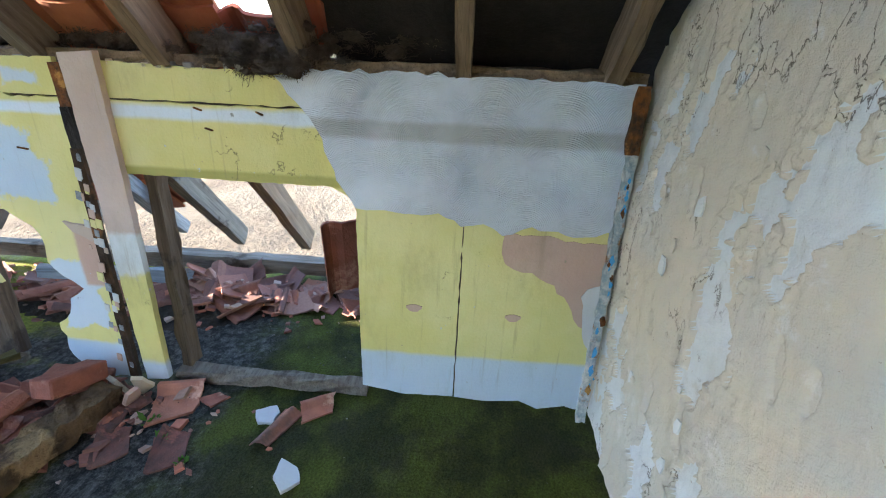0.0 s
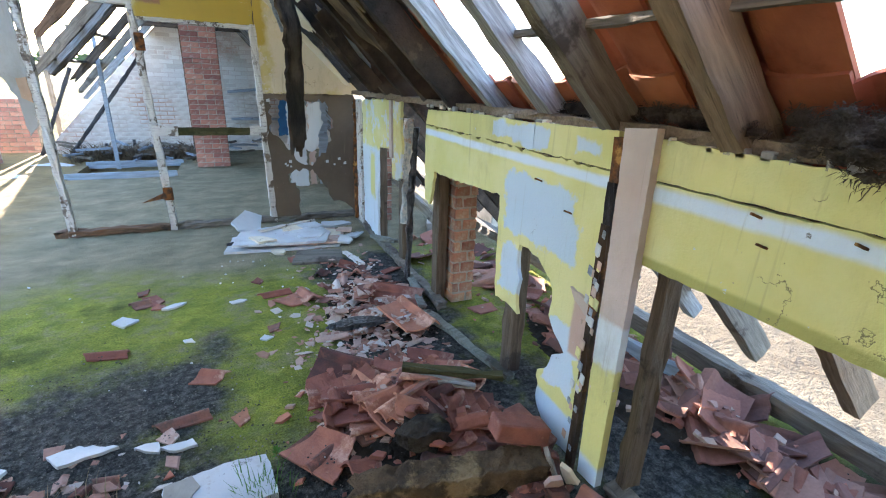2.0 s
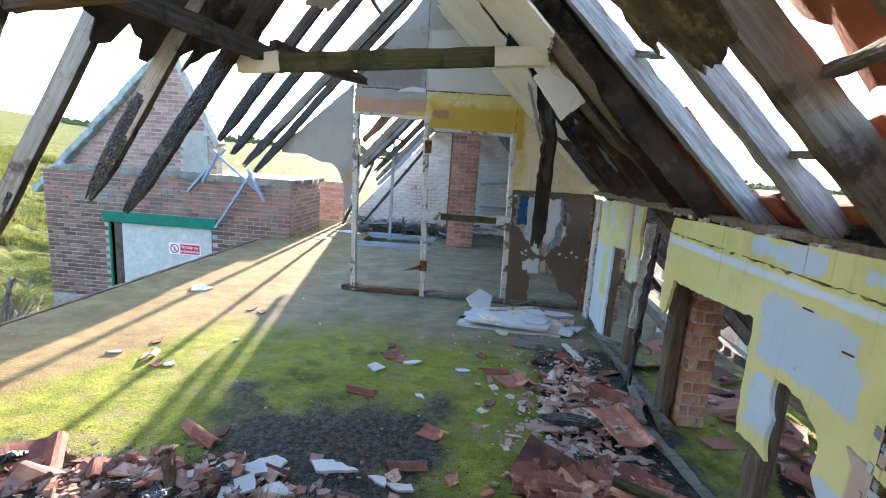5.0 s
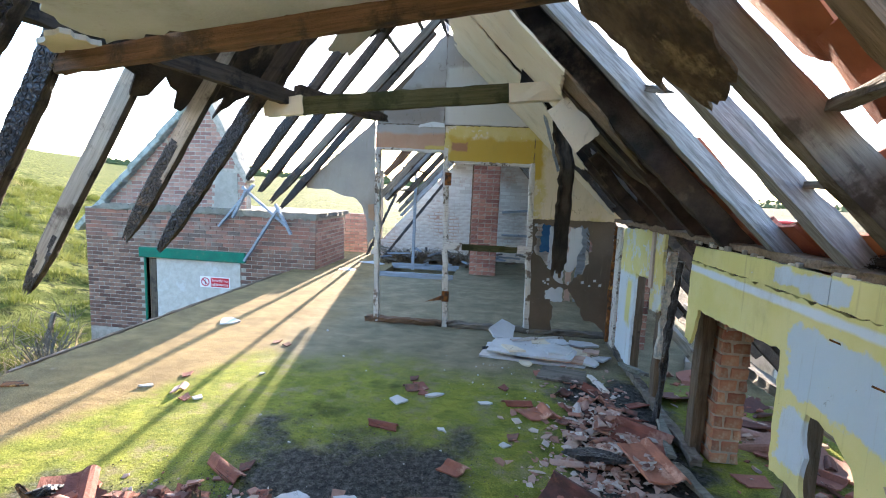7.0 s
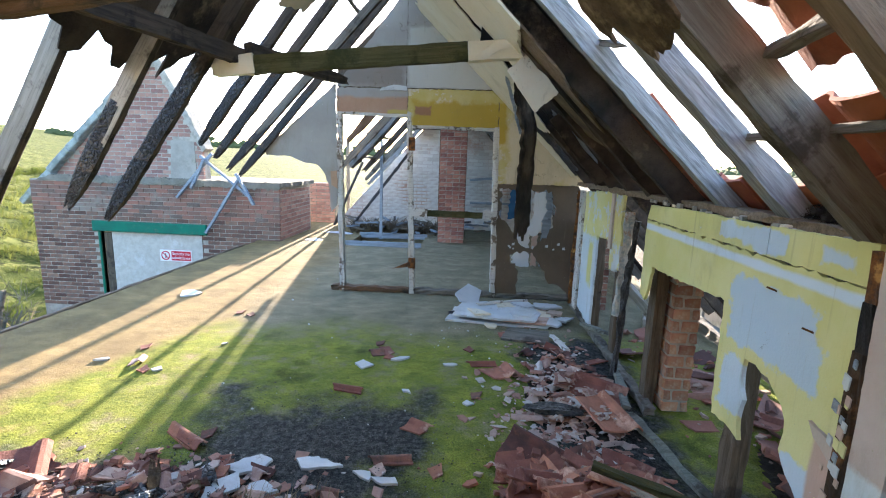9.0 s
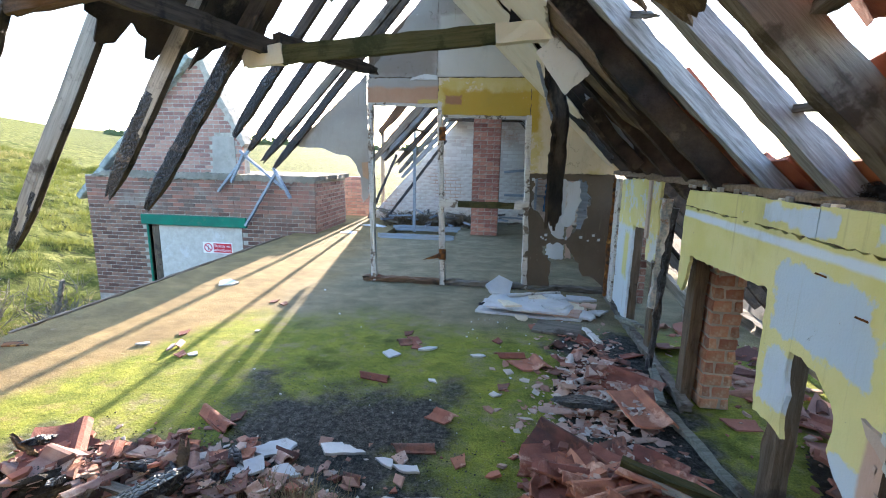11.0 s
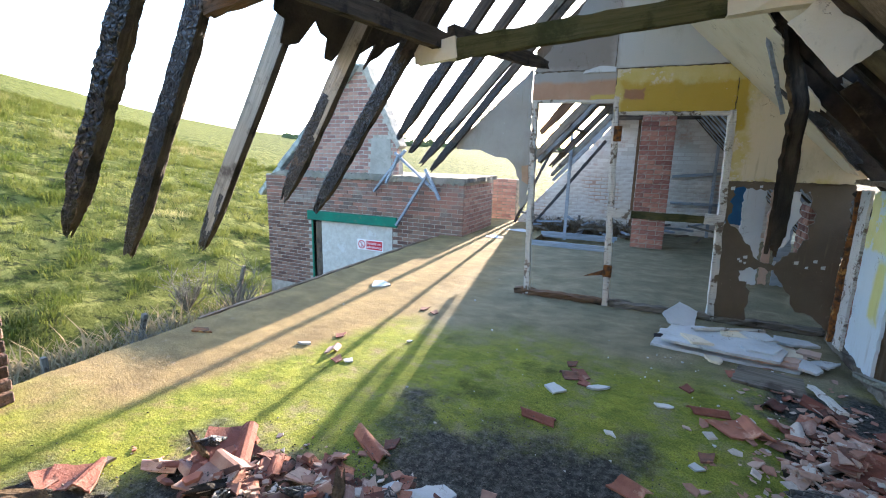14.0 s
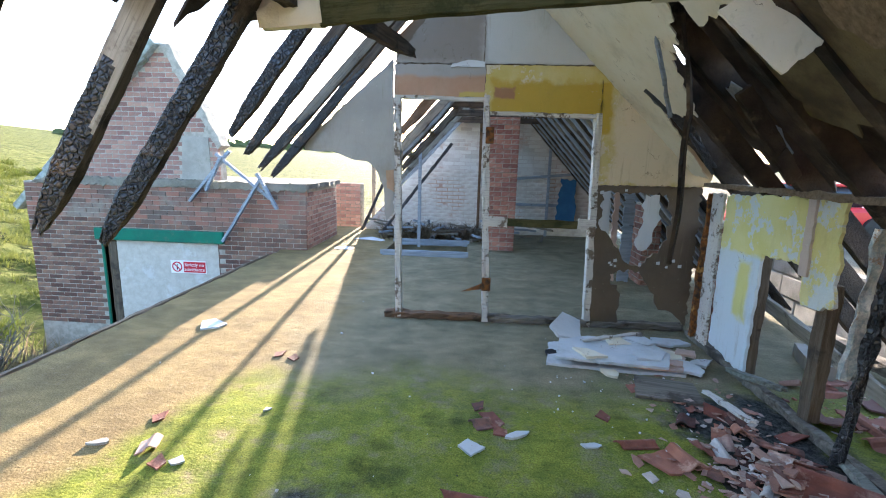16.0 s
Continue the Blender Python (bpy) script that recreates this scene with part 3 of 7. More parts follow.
def plate(bm, outer, place, thick, holes=()):
    """A flat sheet with holes: 2-D outlines, place(u, v, depth) into 3-D."""
    flat = bmesh.new()
    loops = []
    for loop in (outer, *holes):
        vs = [flat.verts.new((u, v, 0)) for u, v in loop]
        loops.append(vs)
        for i, v in enumerate(vs):
            flat.edges.new((v, vs[(i + 1) % len(vs)]))
    flat.verts.index_update()
    bmesh.ops.triangle_fill(flat, use_beauty=True, edges=flat.edges[:], normal=(0, 0, 1))
    front = {v: bm.verts.new(place(v.co.x, v.co.y, 0.0)) for v in flat.verts}
    back = {v: bm.verts.new(place(v.co.x, v.co.y, thick)) for v in flat.verts}
    for f in flat.faces:
        bm.faces.new([front[v] for v in f.verts])
        bm.faces.new([back[v] for v in reversed(f.verts)])
    for vs in loops:
        for i, v in enumerate(vs):
            w = vs[(i + 1) % len(vs)]
            bm.faces.new((front[v], front[w], back[w], back[v]))
    flat.free()
    return bm


def on_x(x):
    return lambda u, v, d: (x + d, u, v)


def on_y(y):
    return lambda u, v, d: (u, y + d, v)


def on_z(z):
    return lambda u, v, d: (u, v, z - d)


def beam(bm, p0, p1, w, d, seed=0, rough=0.004, up=(0, 0, 1), t0=1.0, t1=1.0, seg=0.08, lobes=0.0):
    """A timber from p0 to p1 (its local x), w across, d deep, uneven, its ends tapered by t0 and t1."""
    p0, p1 = Vector(p0), Vector(p1)
    ax = (p1 - p0)
    ln = ax.length
    ax.normalize()
    side = ax.cross(Vector(up)).normalized()
    top = side.cross(ax).normalized()
    n = max(2, int(ln / seg))
    rng = random.Random(seed)
    rings = []
    prof = [(-1, -1), (-0.35, -1), (0.35, -1), (1, -1), (1, 0), (1, 1), (0.35, 1), (-0.35, 1), (-1, 1), (-1, 0)]
    for i in range(n + 1):
        f = i / n
        s = 1.0
        if f > 0.8 and t1 < 1:
            s = 1 - (1 - t1) * ((f - 0.8) / 0.2)
        if f < 0.2 and t0 < 1:
            s = 1 - (1 - t0) * ((0.2 - f) / 0.2)
        ring = []
        for a, b in prof:
            j = rough * (1 + lobes * rng.random() * 3)
            off = side * (a * w / 2 * s + rng.gauss(0, j)) + top * (b * d / 2 * s + rng.gauss(0, j))
            e = rng.gauss(0, 0.025) * (0 < i < n or min(t0, t1) < 1) * (1 if (i == n and t1 < 1) or (i == 0 and t0 < 1) else 0.2)
            ring.append(bm.verts.new(p0 + ax * (f * ln + e) + off))
        rings.append(ring)
    k = len(prof)
    for i in range(n):
        for j in range(k):
            bm.faces.new((rings[i][j], rings[i][(j + 1) % k], rings[i + 1][(j + 1) % k], rings[i + 1][j]))
    bm.faces.new(rings[0][::-1])
    bm.faces.new(rings[-1])
    return bm


def timber(name, p0, p1, w, d, material, label, category="timber", group="", seed=0, parent=None, **kw):
    """A timber as an object whose local x runs along it."""
    p0, p1 = Vector(p0), Vector(p1)
    bm = beam(bmesh.new(), (0, 0, 0), ((p1 - p0).length, 0, 0), w, d, seed, **kw)
    ob = part(name, bm, material, parent)
    turn = (p1 - p0).to_track_quat("X", "Z").to_matrix().to_4x4()
    ob.matrix_basis = Matrix.Translation(p0) @ turn
    return tagged(ob, label, category, group) if not parent else ob


def sheet(name, outer, place, thick, material, label="", category="", parent=None, kind="", amp=0.006, step=0.03, holes=(), seed=1, group=""):
    bm = plate(bmesh.new(), ragged(outer, amp, step, seed), place, thick, [ragged(h, amp, step, seed + 7) for h in holes])
    ob = part(name, bm, material, parent)
    return tagged(ob, label, category, group, kind)


# ---- ground: one sheet from the wall's foot to the hills ----
def ground_height(x, y):
    r = math.hypot(x, y)
    west = max(0.0, -4.6 - x)
    bank = 0.34 * west * (1 - 0.5 * min(1, west / 60)) * (1 / (1 + math.exp((y - 0.55 * west - 7) / (5 + 0.12 * west))) * 0.85 + 0.15)
    swell = 0.021 * max(0.0, r - 14)
    hummock = 0.20 * noise.noise(Vector((x * 1.1, y * 1.1, 0))) + 0.35 * noise.noise(Vector((x * 0.11, y * 0.11, 3)))
    base = -2.35
    if x > 1.5:
        base = -0.25 - 2.1 * (1 - min(1, (x - 1.5) / 1.6))
        swell = 0.004 * max(0.0, r - 14)
        hummock *= 0.5 * min(1.0, max(0.0, x - 3.3) / 3)
    lim = min(1.0, max(0.0, r - 60) / 200)
    return base + min(bank, 16) + min(swell, 7.5) + hummock * min(1, 0.3 + west * 0.2 + max(0, x - 3)) - lim * 0.5


def build_ground():
    bm = bmesh.new()
    def ticks(near, far, fine, lo):
        t, s = [0.0], fine
        while t[-1] < far:
            t.append(t[-1] + s)
            if t[-1] > near:
                s *= 1.16
        return t
    a = ticks(14, 1500, 0.45, 0)
    xs = sorted({-v for v in a} | set(a))
    b = ticks(20, 1500, 0.5, 0)
    c = ticks(4, 1500, 0.8, 0)
    ys = sorted({-v for v in c} | set(b))
    grid = [[bm.verts.new((x, y, ground_height(x, y))) for y in ys] for x in xs]
    for i in range(len(xs) - 1):
        for j in range(len(ys) - 1):
            bm.faces.new((grid[i][j], grid[i + 1][j], grid[i + 1][j + 1], grid[i][j + 1]))
    ob = part("ground", bm, M_GROUND, smooth=True)
    tagged(ob, "rough green pasture rising to a hillside", "ground", kind="structure")


build_ground()


def blades(name, label, category, material, spots, h0, h1, per, seed, lean=0.35, wide=0.012):
    """Tufts of grass: thin bent blades round each spot (x, y, z)."""
    rng = random.Random(seed)
    vs, fs = [], []
    for x, y, z, s in spots:
        for _ in range(per):
            a = rng.uniform(0, 6.283)
            r = rng.uniform(0, 0.10) * s * 2
            px, py = x + r * math.cos(a), y + r * math.sin(a)
            h = rng.uniform(h0, h1) * s
            dx, dy = math.cos(a) * h * lean * rng.uniform(0.3, 1.6), math.sin(a) * h * lean * rng.uniform(0.3, 1.6)
            w = wide * s * rng.uniform(0.7, 1.4)
            ux, uy = -math.sin(a) * w, math.cos(a) * w
            k = len(vs)
            vs += [(px - ux, py - uy, z - 0.03), (px + ux, py + uy, z - 0.03), (px + dx * 0.4 + ux * 0.7, py + dy * 0.4 + uy * 0.7, z + h * 0.6), (px + dx * 0.4 - ux * 0.7, py + dy * 0.4 - uy * 0.7, z + h * 0.6), (px + dx, py + dy, z + h)]
            fs += [(k, k + 1, k + 2, k + 3), (k + 3, k + 2, k + 4)]
    me = bpy.data.meshes.new(name)
    me.from_pydata(vs, [], fs)
    me.materials.append(material)
    return tagged(new(name, me), label, category, kind="stuff")


rng = random.Random(5)
spots = []
for _ in range(24000):
    d = 1.0 + 34 * rng.random() ** 1.7
    x, y = -4.4 - d, rng.uniform(-6, 26)
    if -7.4 < x < -2.4 and 8.0 < y < 11.0:
        continue
    if noise.noise(Vector((x * 1.5, y * 1.5, 2.0))) < 0.08 and d < 30:
        continue
    spots.append((x, y, ground_height(x, y), 1.0 + d * 0.045))
blades("pasture_grass", "long tufted green and straw grass on the bank", "grass", M_GRASSB, spots, 0.06, 0.17, 18, 6, 1.0, 0.0055)
spots = []
for _ in range(2200):
    x, y = rng.uniform(-7.2, -3.2), rng.uniform(0.2, 8.0)
    spots.append((x, y, ground_height(x, y), rng.uniform(0.8, 1.5)))
blades("dead_grass", "pale dead grass and stalks at the foot of the bank", "grass", M_STRAW, spots, 0.15, 0.42, 6, 8, 0.9, 0.010)
spots = []
for _ in range(1500):
    x, y = rng.uniform(4.0, 9.0), rng.uniform(-3, 7)
    if x < 7.4 and not (x > 4.2 and y < 0.6 and rng.random() < 0.6):
        continue
    spots.append((x, y, ground_height(x, y), rng.uniform(0.8, 1.6)))
blades("dry_brush", "straw-coloured dry brush beside the grey track", "dry grass", M_STRAW, spots, 0.08, 0.26, 9, 9, 0.9, 0.004)


def bramble(x, y, h, seed):
    """A leafless shrub: thin forking stems."""
    rng = random.Random(seed)
    z = ground_height(x, y)
    b = thing("bare_shrub", "leafless thorn shrub at the foot of the bank", "shrub", (x, y, z), "shrubs below the bank")
    bm = bmesh.new()
    for _ in range(34):
        a, t = rng.uniform(0, 6.28), rng.uniform(0.2, 0.9)
        p = Vector((0, 0, 0))
        q = Vector((math.cos(a) * t * h * 0.6, math.sin(a) * t * h * 0.6, h * rng.uniform(0.45, 1)))
        beam(bm, p, p.lerp(q, 0.55), 0.013, 0.013, seed, 0.002, seg=0.4)
        for _ in range(4):
            s = p.lerp(q, rng.uniform(0.3, 0.8))
            e = s + Vector((rng.gauss(0, 0.22), rng.gauss(0, 0.22), rng.uniform(0.05, 0.4))) * h * 0.6
            beam(bm, s, e, 0.006, 0.006, seed, 0.001, seg=0.5)
    part("stem", bm, M_WOOD, b)


bramble(-6.9, 7.2, 1.5, 3)
bramble(-7.6, 6.6, 1.2, 4)
bramble(-6.2, 5.0, 0.9, 5)

# fence stakes on the bank
for x, y, h, tilt in ((-6.3, 3.6, 0.75, 4), (-6.8, 5.1, 0.7, 22), (-7.4, 7.6, 0.9, 20)):
    z = ground_height(x, y)
    timber("fence_stake", (x, y, z - 0.1), (x + h * math.sin(radians(tilt)), y, z + h * math.cos(radians(tilt))), 0.06, 0.06, M_WOOD, "weathered round fence stake standing in grass", "fence post", "stakes along the bank", seed=int(x * -10), up=(0, 1, 0))

# distant hedge line and trees
def far_trees():
    rng = random.Random(12)
    vs, fs = [], []
    for _ in range(2600):
        a = rng.uniform(-0.75, 1.25)
        r = rng.uniform(230, 330)
        x, y = r * math.sin(a), r * math.cos(a)
        z = ground_height(x, y) + rng.random() ** 2 * (3.5 if rng.random() < 0.25 else 1.2)
        s = rng.uniform(0.5, 1.6)
        k = len(vs)
        for dx, dy, dz in ((1, 0, 0), (-0.6, 0.8, 0.1), (-0.6, -0.8, 0.2), (0, 0, 1.1), (0.1, 0, -0.9)):
            vs.append((x + dx * s * 1.5, y + dy * s, z + dz * s))
        fs += [(k, k + 1, k + 3), (k + 1, k + 2, k + 3), (k + 2, k, k + 3), (k + 1, k, k + 4), (k + 2, k + 1, k + 4), (k, k + 2, k + 4)]
    me = bpy.data.meshes.new("far_hedge")
    me.from_pydata(vs, [], fs)
    me.materials.append(simple("far_foliage", (0.06, 0.08, 0.03), (0.09, 0.10, 0.05), 0.2, 0.9, 0.1, 0.01))
    tagged(new("far_hedge", me), "distant hedgerow and trees on the skyline", "hedge", kind="stuff")


far_trees()

# ---- the slab ----
bm = plate(bmesh.new(), ragged([(-2.84, -0.75), (3.2, -0.75), (3.2, 11.0), (-2.84, 11.0)], 0.012, 0.12, 3), on_z(0.0), 0.22, [[(-1.25, 8.2), (0.05, 8.2), (0.05, 9.5), (-1.25, 9.5)]])
tagged(part("floor", bm, M_FLOOR), "mossy concrete floor slab with broken edge", "floor", kind="structure")
timber("edge_board", (-2.87, 3.3, -0.01), (-2.9, 7.9, -0.02), 0.035, 0.04, M_SOUND, "split weathered board along the slab's broken edge", "board", seed=4, rough=0.003)
bm = box(bmesh.new(), -2.6, 3.0, -0.6, 10.9, -2.6, -0.23)
tagged(part("wall_below", bm, M_MORTAR_D), "plain masonry of the storey below the slab", "wall", kind="structure")
pit = thing("floor_pit", "opening in the slab framed by pale joists", "floor opening", (-0.6, 8.85, 0), kind="structure")
for i, (y, z) in enumerate(((8.3, 0.02), (8.75, -0.16), (9.15, -0.16), (9.44, 0.0))):
    timber("joist", (-0.68, y - 8.85, z), (0.68, y - 8.85, z), 0.06, 0.1, M_WOOD_BLUE, "", seed=i, parent=pit)

# ---- gable end behind the camera, rough plastered ----
def gable_end():
    outer = [(-2.85, 0.0), (3.2, 0.0), (3.2, 0.12), (0.18, 3.30), (-2.85, 0.30)]
    bm = bmesh.new()
    nx, nz = 330, 400
    top = lambda x: 0.15 + 3.15 - 1.04 * abs(x - 0.18)
    peeled = {}
    rows = []
    for i in range(nx + 1):
        x = 0.2 + (2.05 - 0.2) * i / nx
        col = []
        for j in range(nz + 1):
            z = max(0.05, top(x)) * j / nz
            n = noise.fractal(Vector((x, 0, z)) * 2.0, 1.0, 2.0, 5)
            f = noise.fractal(Vector((x * 3.4 + 4, 1, z * 2.1)), 0.8, 2.1, 6)
            low = 0.55 * max(0.0, 0.8 - z) * max(0.0, min(1.0, (x - 1.0) * 1.6)) + 0.22 * max(0.0, min(1.0, (z - 1.35) * 2)) - 0.10
            bare = f + low > 0.20
            peeled[i, j] = bare
            # slits where the coat has curled away, upright and short
            slit = noise.noise(Vector((x * 17 + 3, 4, z * 5.0))) > 0.44 and not bare
            lift = 0.006 * max(0.0, 1 - abs(f + low - 0.16) * 18) if not bare else 0.0
            y = -0.385 + 0.017 * n + (0.0 if bare else 0.011 + lift) - (0.020 if slit else 0.0)
            y += 0.003 * noise.noise(Vector((x * 26, 2, z * 20)))
            col.append(bm.verts.new((x, y, z)))
        rows.append(col)
    for i in range(nx):
        for j in range(nz):
            f = bm.faces.new((rows[i][j], rows[i + 1][j], rows[i + 1][j + 1], rows[i][j + 1]))
            f.material_index = 1 if peeled[i, j] and peeled[i + 1, j + 1] else 0
            f.smooth = True
    ob = part("plaster_face", bm, M_PLASTER)
    ob.data.materials.append(M_UNDERCOAT)
    w = plate(bmesh.new(), outer, on_y(-0.72), 0.325)
    wall = tagged(part("wall_south", w, M_PLASTER), "rough peeling lime-plastered gable wall", "wall", kind="structure")
    ob.parent = wall
    rng = random.Random(61)
    for k in range(16):
        x, z, s = rng.uniform(1.3, 1.93), rng.uniform(0.1, 1.5), rng.uniform(0.012, 0.035)
        pts = [(x + s * 0.5 * math.cos(q) * rng.uniform(0.5, 1.2), z + s * math.sin(q) * rng.uniform(0.6, 1.3)) for q in (0, 1.0, 2.2, 3.1, 4.1, 5.3)]
        f = plate(bmesh.new(), ragged(pts, 0.002, 0.012, k), lambda u, v, d: (u, -0.352 + 0.25 * (u - x) + d, v), 0.004)
        part("plaster_flake", f, rng.choice((M_PLASTER, M_UNDERCOAT)), wall)


gable_end()
bm = bmesh.new()
beam(bm, (1.985, -0.340, 0.0), (1.99, -0.340, 1.10), 0.036, 0.02, 5, 0.0025, (1, 0, 0), seg=0.03)
trim = tagged(part("corner_trim", bm, M_BLUEFLAKE), "corner strip with flaking blue paint and rust", "trim", kind="structure")
rng = random.Random(15)
for k in range(26):
    z, s = rng.uniform(0.12, 1.05), rng.uniform(0.008, 0.026)
    x = 1.9855 + rng.gauss(0, 0.006)
    pts = [(x + 0.45 * s * math.cos(q) * rng.uniform(0.5, 1.2), z + s * math.sin(q) * rng.uniform(0.5, 1.3)) for q in (0, 1.2, 2.0, 3.1, 4.3, 5.4)]
    f = plate(bmesh.new(), ragged(pts, 0.0015, 0.008, k), lambda u, v, d: (1.9625 - 0.0015 * (k % 3) + d, -0.340 + (u - 1.9855), v), 0.002)
    part("paint_flake", f, (M_BLUE_P, M_BLUE_P, M_RUST)[k % 3], trim)
bm = bmesh.new()
beam(bm, (1.985, -0.338, 1.10), (1.985, -0.338, 1.31), 0.042, 0.018, 5, 0.003, (1, 0, 0), seg=0.03)
tagged(part("rust_trim", bm, M_RUST), "rusted metal strip in the wall corner", "trim", kind="structure")


# ---- the low lining wall with its torn boards ----
wall = thing("wall_east", "low yellow-painted board lining wall torn open", "wall", (0, 0, 0), kind="structure")
X = 2.0
P = lambda name, poly, mat, x=X, t=0.02, amp=0.006, seed=1, label="": sheet(name, poly, on_x(x), t, mat, label, parent=wall, amp=amp, seed=seed)
P("seam_backing", [(-0.35, 1.14), (3.19, 1.14), (3.19, 1.25), (-0.35, 1.25)], M_WOOD_Z, 2.022, 0.012, 0.001, 2)
P("seam_backing", [(0.15, 0.08), (0.23, 0.08), (0.23, 0.9), (0.15, 0.9)], M_WOOD_Z, 2.022, 0.012, 0.001, 2)
P("lower_board", [(-0.36, 0.03), (-0.27, 0.055), (-0.16, 0.03), (-0.08, 0.065), (0.06, 0.05), (0.186, 0.06), (0.186, 0.9), (-0.36, 0.9)], M_YELLOW_R, seed=2, amp=0.0012)
P("lower_board", [(0.192, 0.06), (0.40, 0.055), (0.57, 0.085), (0.575, 0.9), (0.192, 0.9)], M_YELLOW_R, seed=3, amp=0.0012)
P("header_board", [(-0.36, 0.885), (0.575, 0.885), (0.66, 0.93), (1.42, 0.935), (1.42, 1.188), (-0.36, 1.188)], M_YELLOW_R, seed=4, amp=0.0015)
P("header_board", [(-0.36, 1.194), (1.42, 1.194), (1.42, 1.31), (0.9, 1.30), (-0.36, 1.305)], M_YELLOW_R, seed=5, amp=0.0015)
P("stucco_coat", [(-0.345, 0.83), (-0.2, 0.80), (-0.05, 0.83), (0.05, 0.79), (0.12, 0.83), (0.2, 0.815), (0.28, 0.86), (0.4, 0.85), (0.575, 0.86), (0.62, 0.93), (0.66, 1.02), (0.70, 1.13), (0.76, 1.21), (0.83, 1.29), (0.7, 1.315), (0.4, 1.318), (0.2, 1.31), (0.1, 1.316), (-0.345, 1.315)], M_STUCCO, X - 0.009, 0.008, 0.0045, 6, "grey combed stucco coat breaking away")
P("torn_paper", [(0.04, 0.80), (-0.33, 0.78), (-0.33, 0.40), (-0.27, 0.44), (-0.2, 0.56), (-0.1, 0.63), (0.03, 0.68), (0.045, 0.72)], M_PINK, X - 0.004, 0.003, 0.008, 7, "torn pink plasterboard paper")
P("torn_paper", [(-0.34, 0.62), (-0.28, 0.6), (-0.29, 0.4), (-0.345, 0.3)], M_WHITE_B, X - 0.007, 0.003, 0.008, 8)
for y, z in ((0.36, 0.47), (-0.02, 0.455)):
    pts = [(y + 0.03 * math.cos(a) * (1 + 0.2 * math.sin(3 * a)), z + 0.016 * math.sin(a)) for a in [k * 0.524 for k in range(12)]]
    P("socket_hole", pts, M_PINK, X - 0.004, 0.003, 0.002, 9)
for y, z in ((1.09, 1.165), (0.88, 1.16), (1.06, 1.1), (1.95, 1.08), (1.75, 1.0)):
    b = bmesh.new()
    beam(b, (X + 0.01, y, z), (X - 0.03, y + 0.01, z + 0.015), 0.006, 0.006, 1, 0.0005, (0, 0, 1))
    part("nail", b, M_RUST, wall)
# post board between the two openings
P("post_board", [(1.395, 0.06), (1.49, 0.05), (1.505, 0.5), (1.512, 0.9), (1.525, 1.2), (1.53, 1.33), (1.41, 1.34), (1.40, 0.9)], M_PINK_W, X - 0.028, 0.03, 0.001, 11, "bare pinkish board with paint remnants")
for k, (z0, z1, mt, w) in enumerate(((1.16, 1.30, M_RUST, 0.04), (1.02, 1.16, M_FELT, 0.034), (0.0, 1.02, M_STRIP, 0.036))):
    b = beam(bmesh.new(), (X - 0.012, 1.55, z0), (X - 0.012, 1.557, z1), w, 0.02, 20 + k, 0.001, (1, 0, 0))
    part("metal_strip", b, mt, wall)
rng = random.Random(3)
for k in range(34):
    z = rng.uniform(0.1, 1.0)
    y = rng.choice((1.53, 1.545, 1.57)) + rng.gauss(0, 0.008)
    s = rng.uniform(0.008, 0.022)
    P("paint_flake", [(y - s * 0.5, z - s), (y + s * 0.5, z - s * 0.6), (y + s * 0.4, z + s), (y - s * 0.6, z + s * 0.7)], rng.choice((M_WOOD_BLUE, M_WHITE_B, M_PINK, M_YELLOW_R)), X - 0.034 - rng.random() * 0.008, 0.004, 0.003, k)
# torn panel beyond the post
P("torn_panel", [(1.565, 0.03), (1.74, 0.03), (1.82, 0.12), (1.84, 0.28), (1.78, 0.33), (1.76, 0.40), (1.69, 0.45), (1.76, 0.50), (1.81, 0.56), (1.80, 0.63), (1.83, 0.71), (1.92, 0.77), (2.00, 0.785), (2.065, 0.78), (2.07, 0.70), (2.04, 0.62), (2.055, 0.52), (2.035, 0.45), (2.10, 0.465), (2.235, 0.455), (2.255, 0.7), (2.265, 0.955), (2.5, 0.945), (2.8, 0.93), (3.06, 0.92), (3.08, 0.8), (3.13, 0.70), (3.20, 0.72), (3.21, 1.0), (3.21, 1.188), (1.575, 1.188)], M_YELLOW_L, X, 0.018, 0.0055, 14, "yellow and blue painted board torn at its foot")
P("upper_board", [(1.575, 1.194), (2.03, 1.194), (2.03, 1.305), (1.575, 1.315)], M_YELLOW_L, X - 0.004, 0.02, 0.0015, 15)
P("upper_board", [(2.035, 1.194), (3.20, 1.194), (3.17, 1.28), (2.6, 1.30), (2.035, 1.30)], M_YELLOW_L, X - 0.003, 0.02, 0.002, 16)
P("broken_edge", [(1.56, 0.66), (1.66, 0.70), (1.69, 0.74), (1.57, 0.72)], M_PINK_W, X - 0.012, 0.012, 0.004, 17)
# far panel
P("far_panel", [(3.80, 1.30), (3.82, 1.08), (3.775, 0.98), (3.80, 0.86), (3.765, 0.75), (3.90, 0.70), (4.01, 0.69), (4.06, 0.91), (4.43, 0.905), (4.445, 0.05), (4.93, 0.10), (4.945, 1.25), (4.4, 1.29)], M_YELLOW_F, 2.04, 0.02, 0.006, 18)
P("far_strip", [(3.985, 0.86), (4.05, 0.86), (4.06, 1.31), (4.0, 1.32)], M_PINK_W, 2.025, 0.015, 0.003, 19)
P("jamb_board", [(4.95, 0.05), (5.10, 0.05), (5.12, 1.26), (4.95, 1.26)], M_WOOD_WHITE, 2.02, 0.02, 0.005, 20)
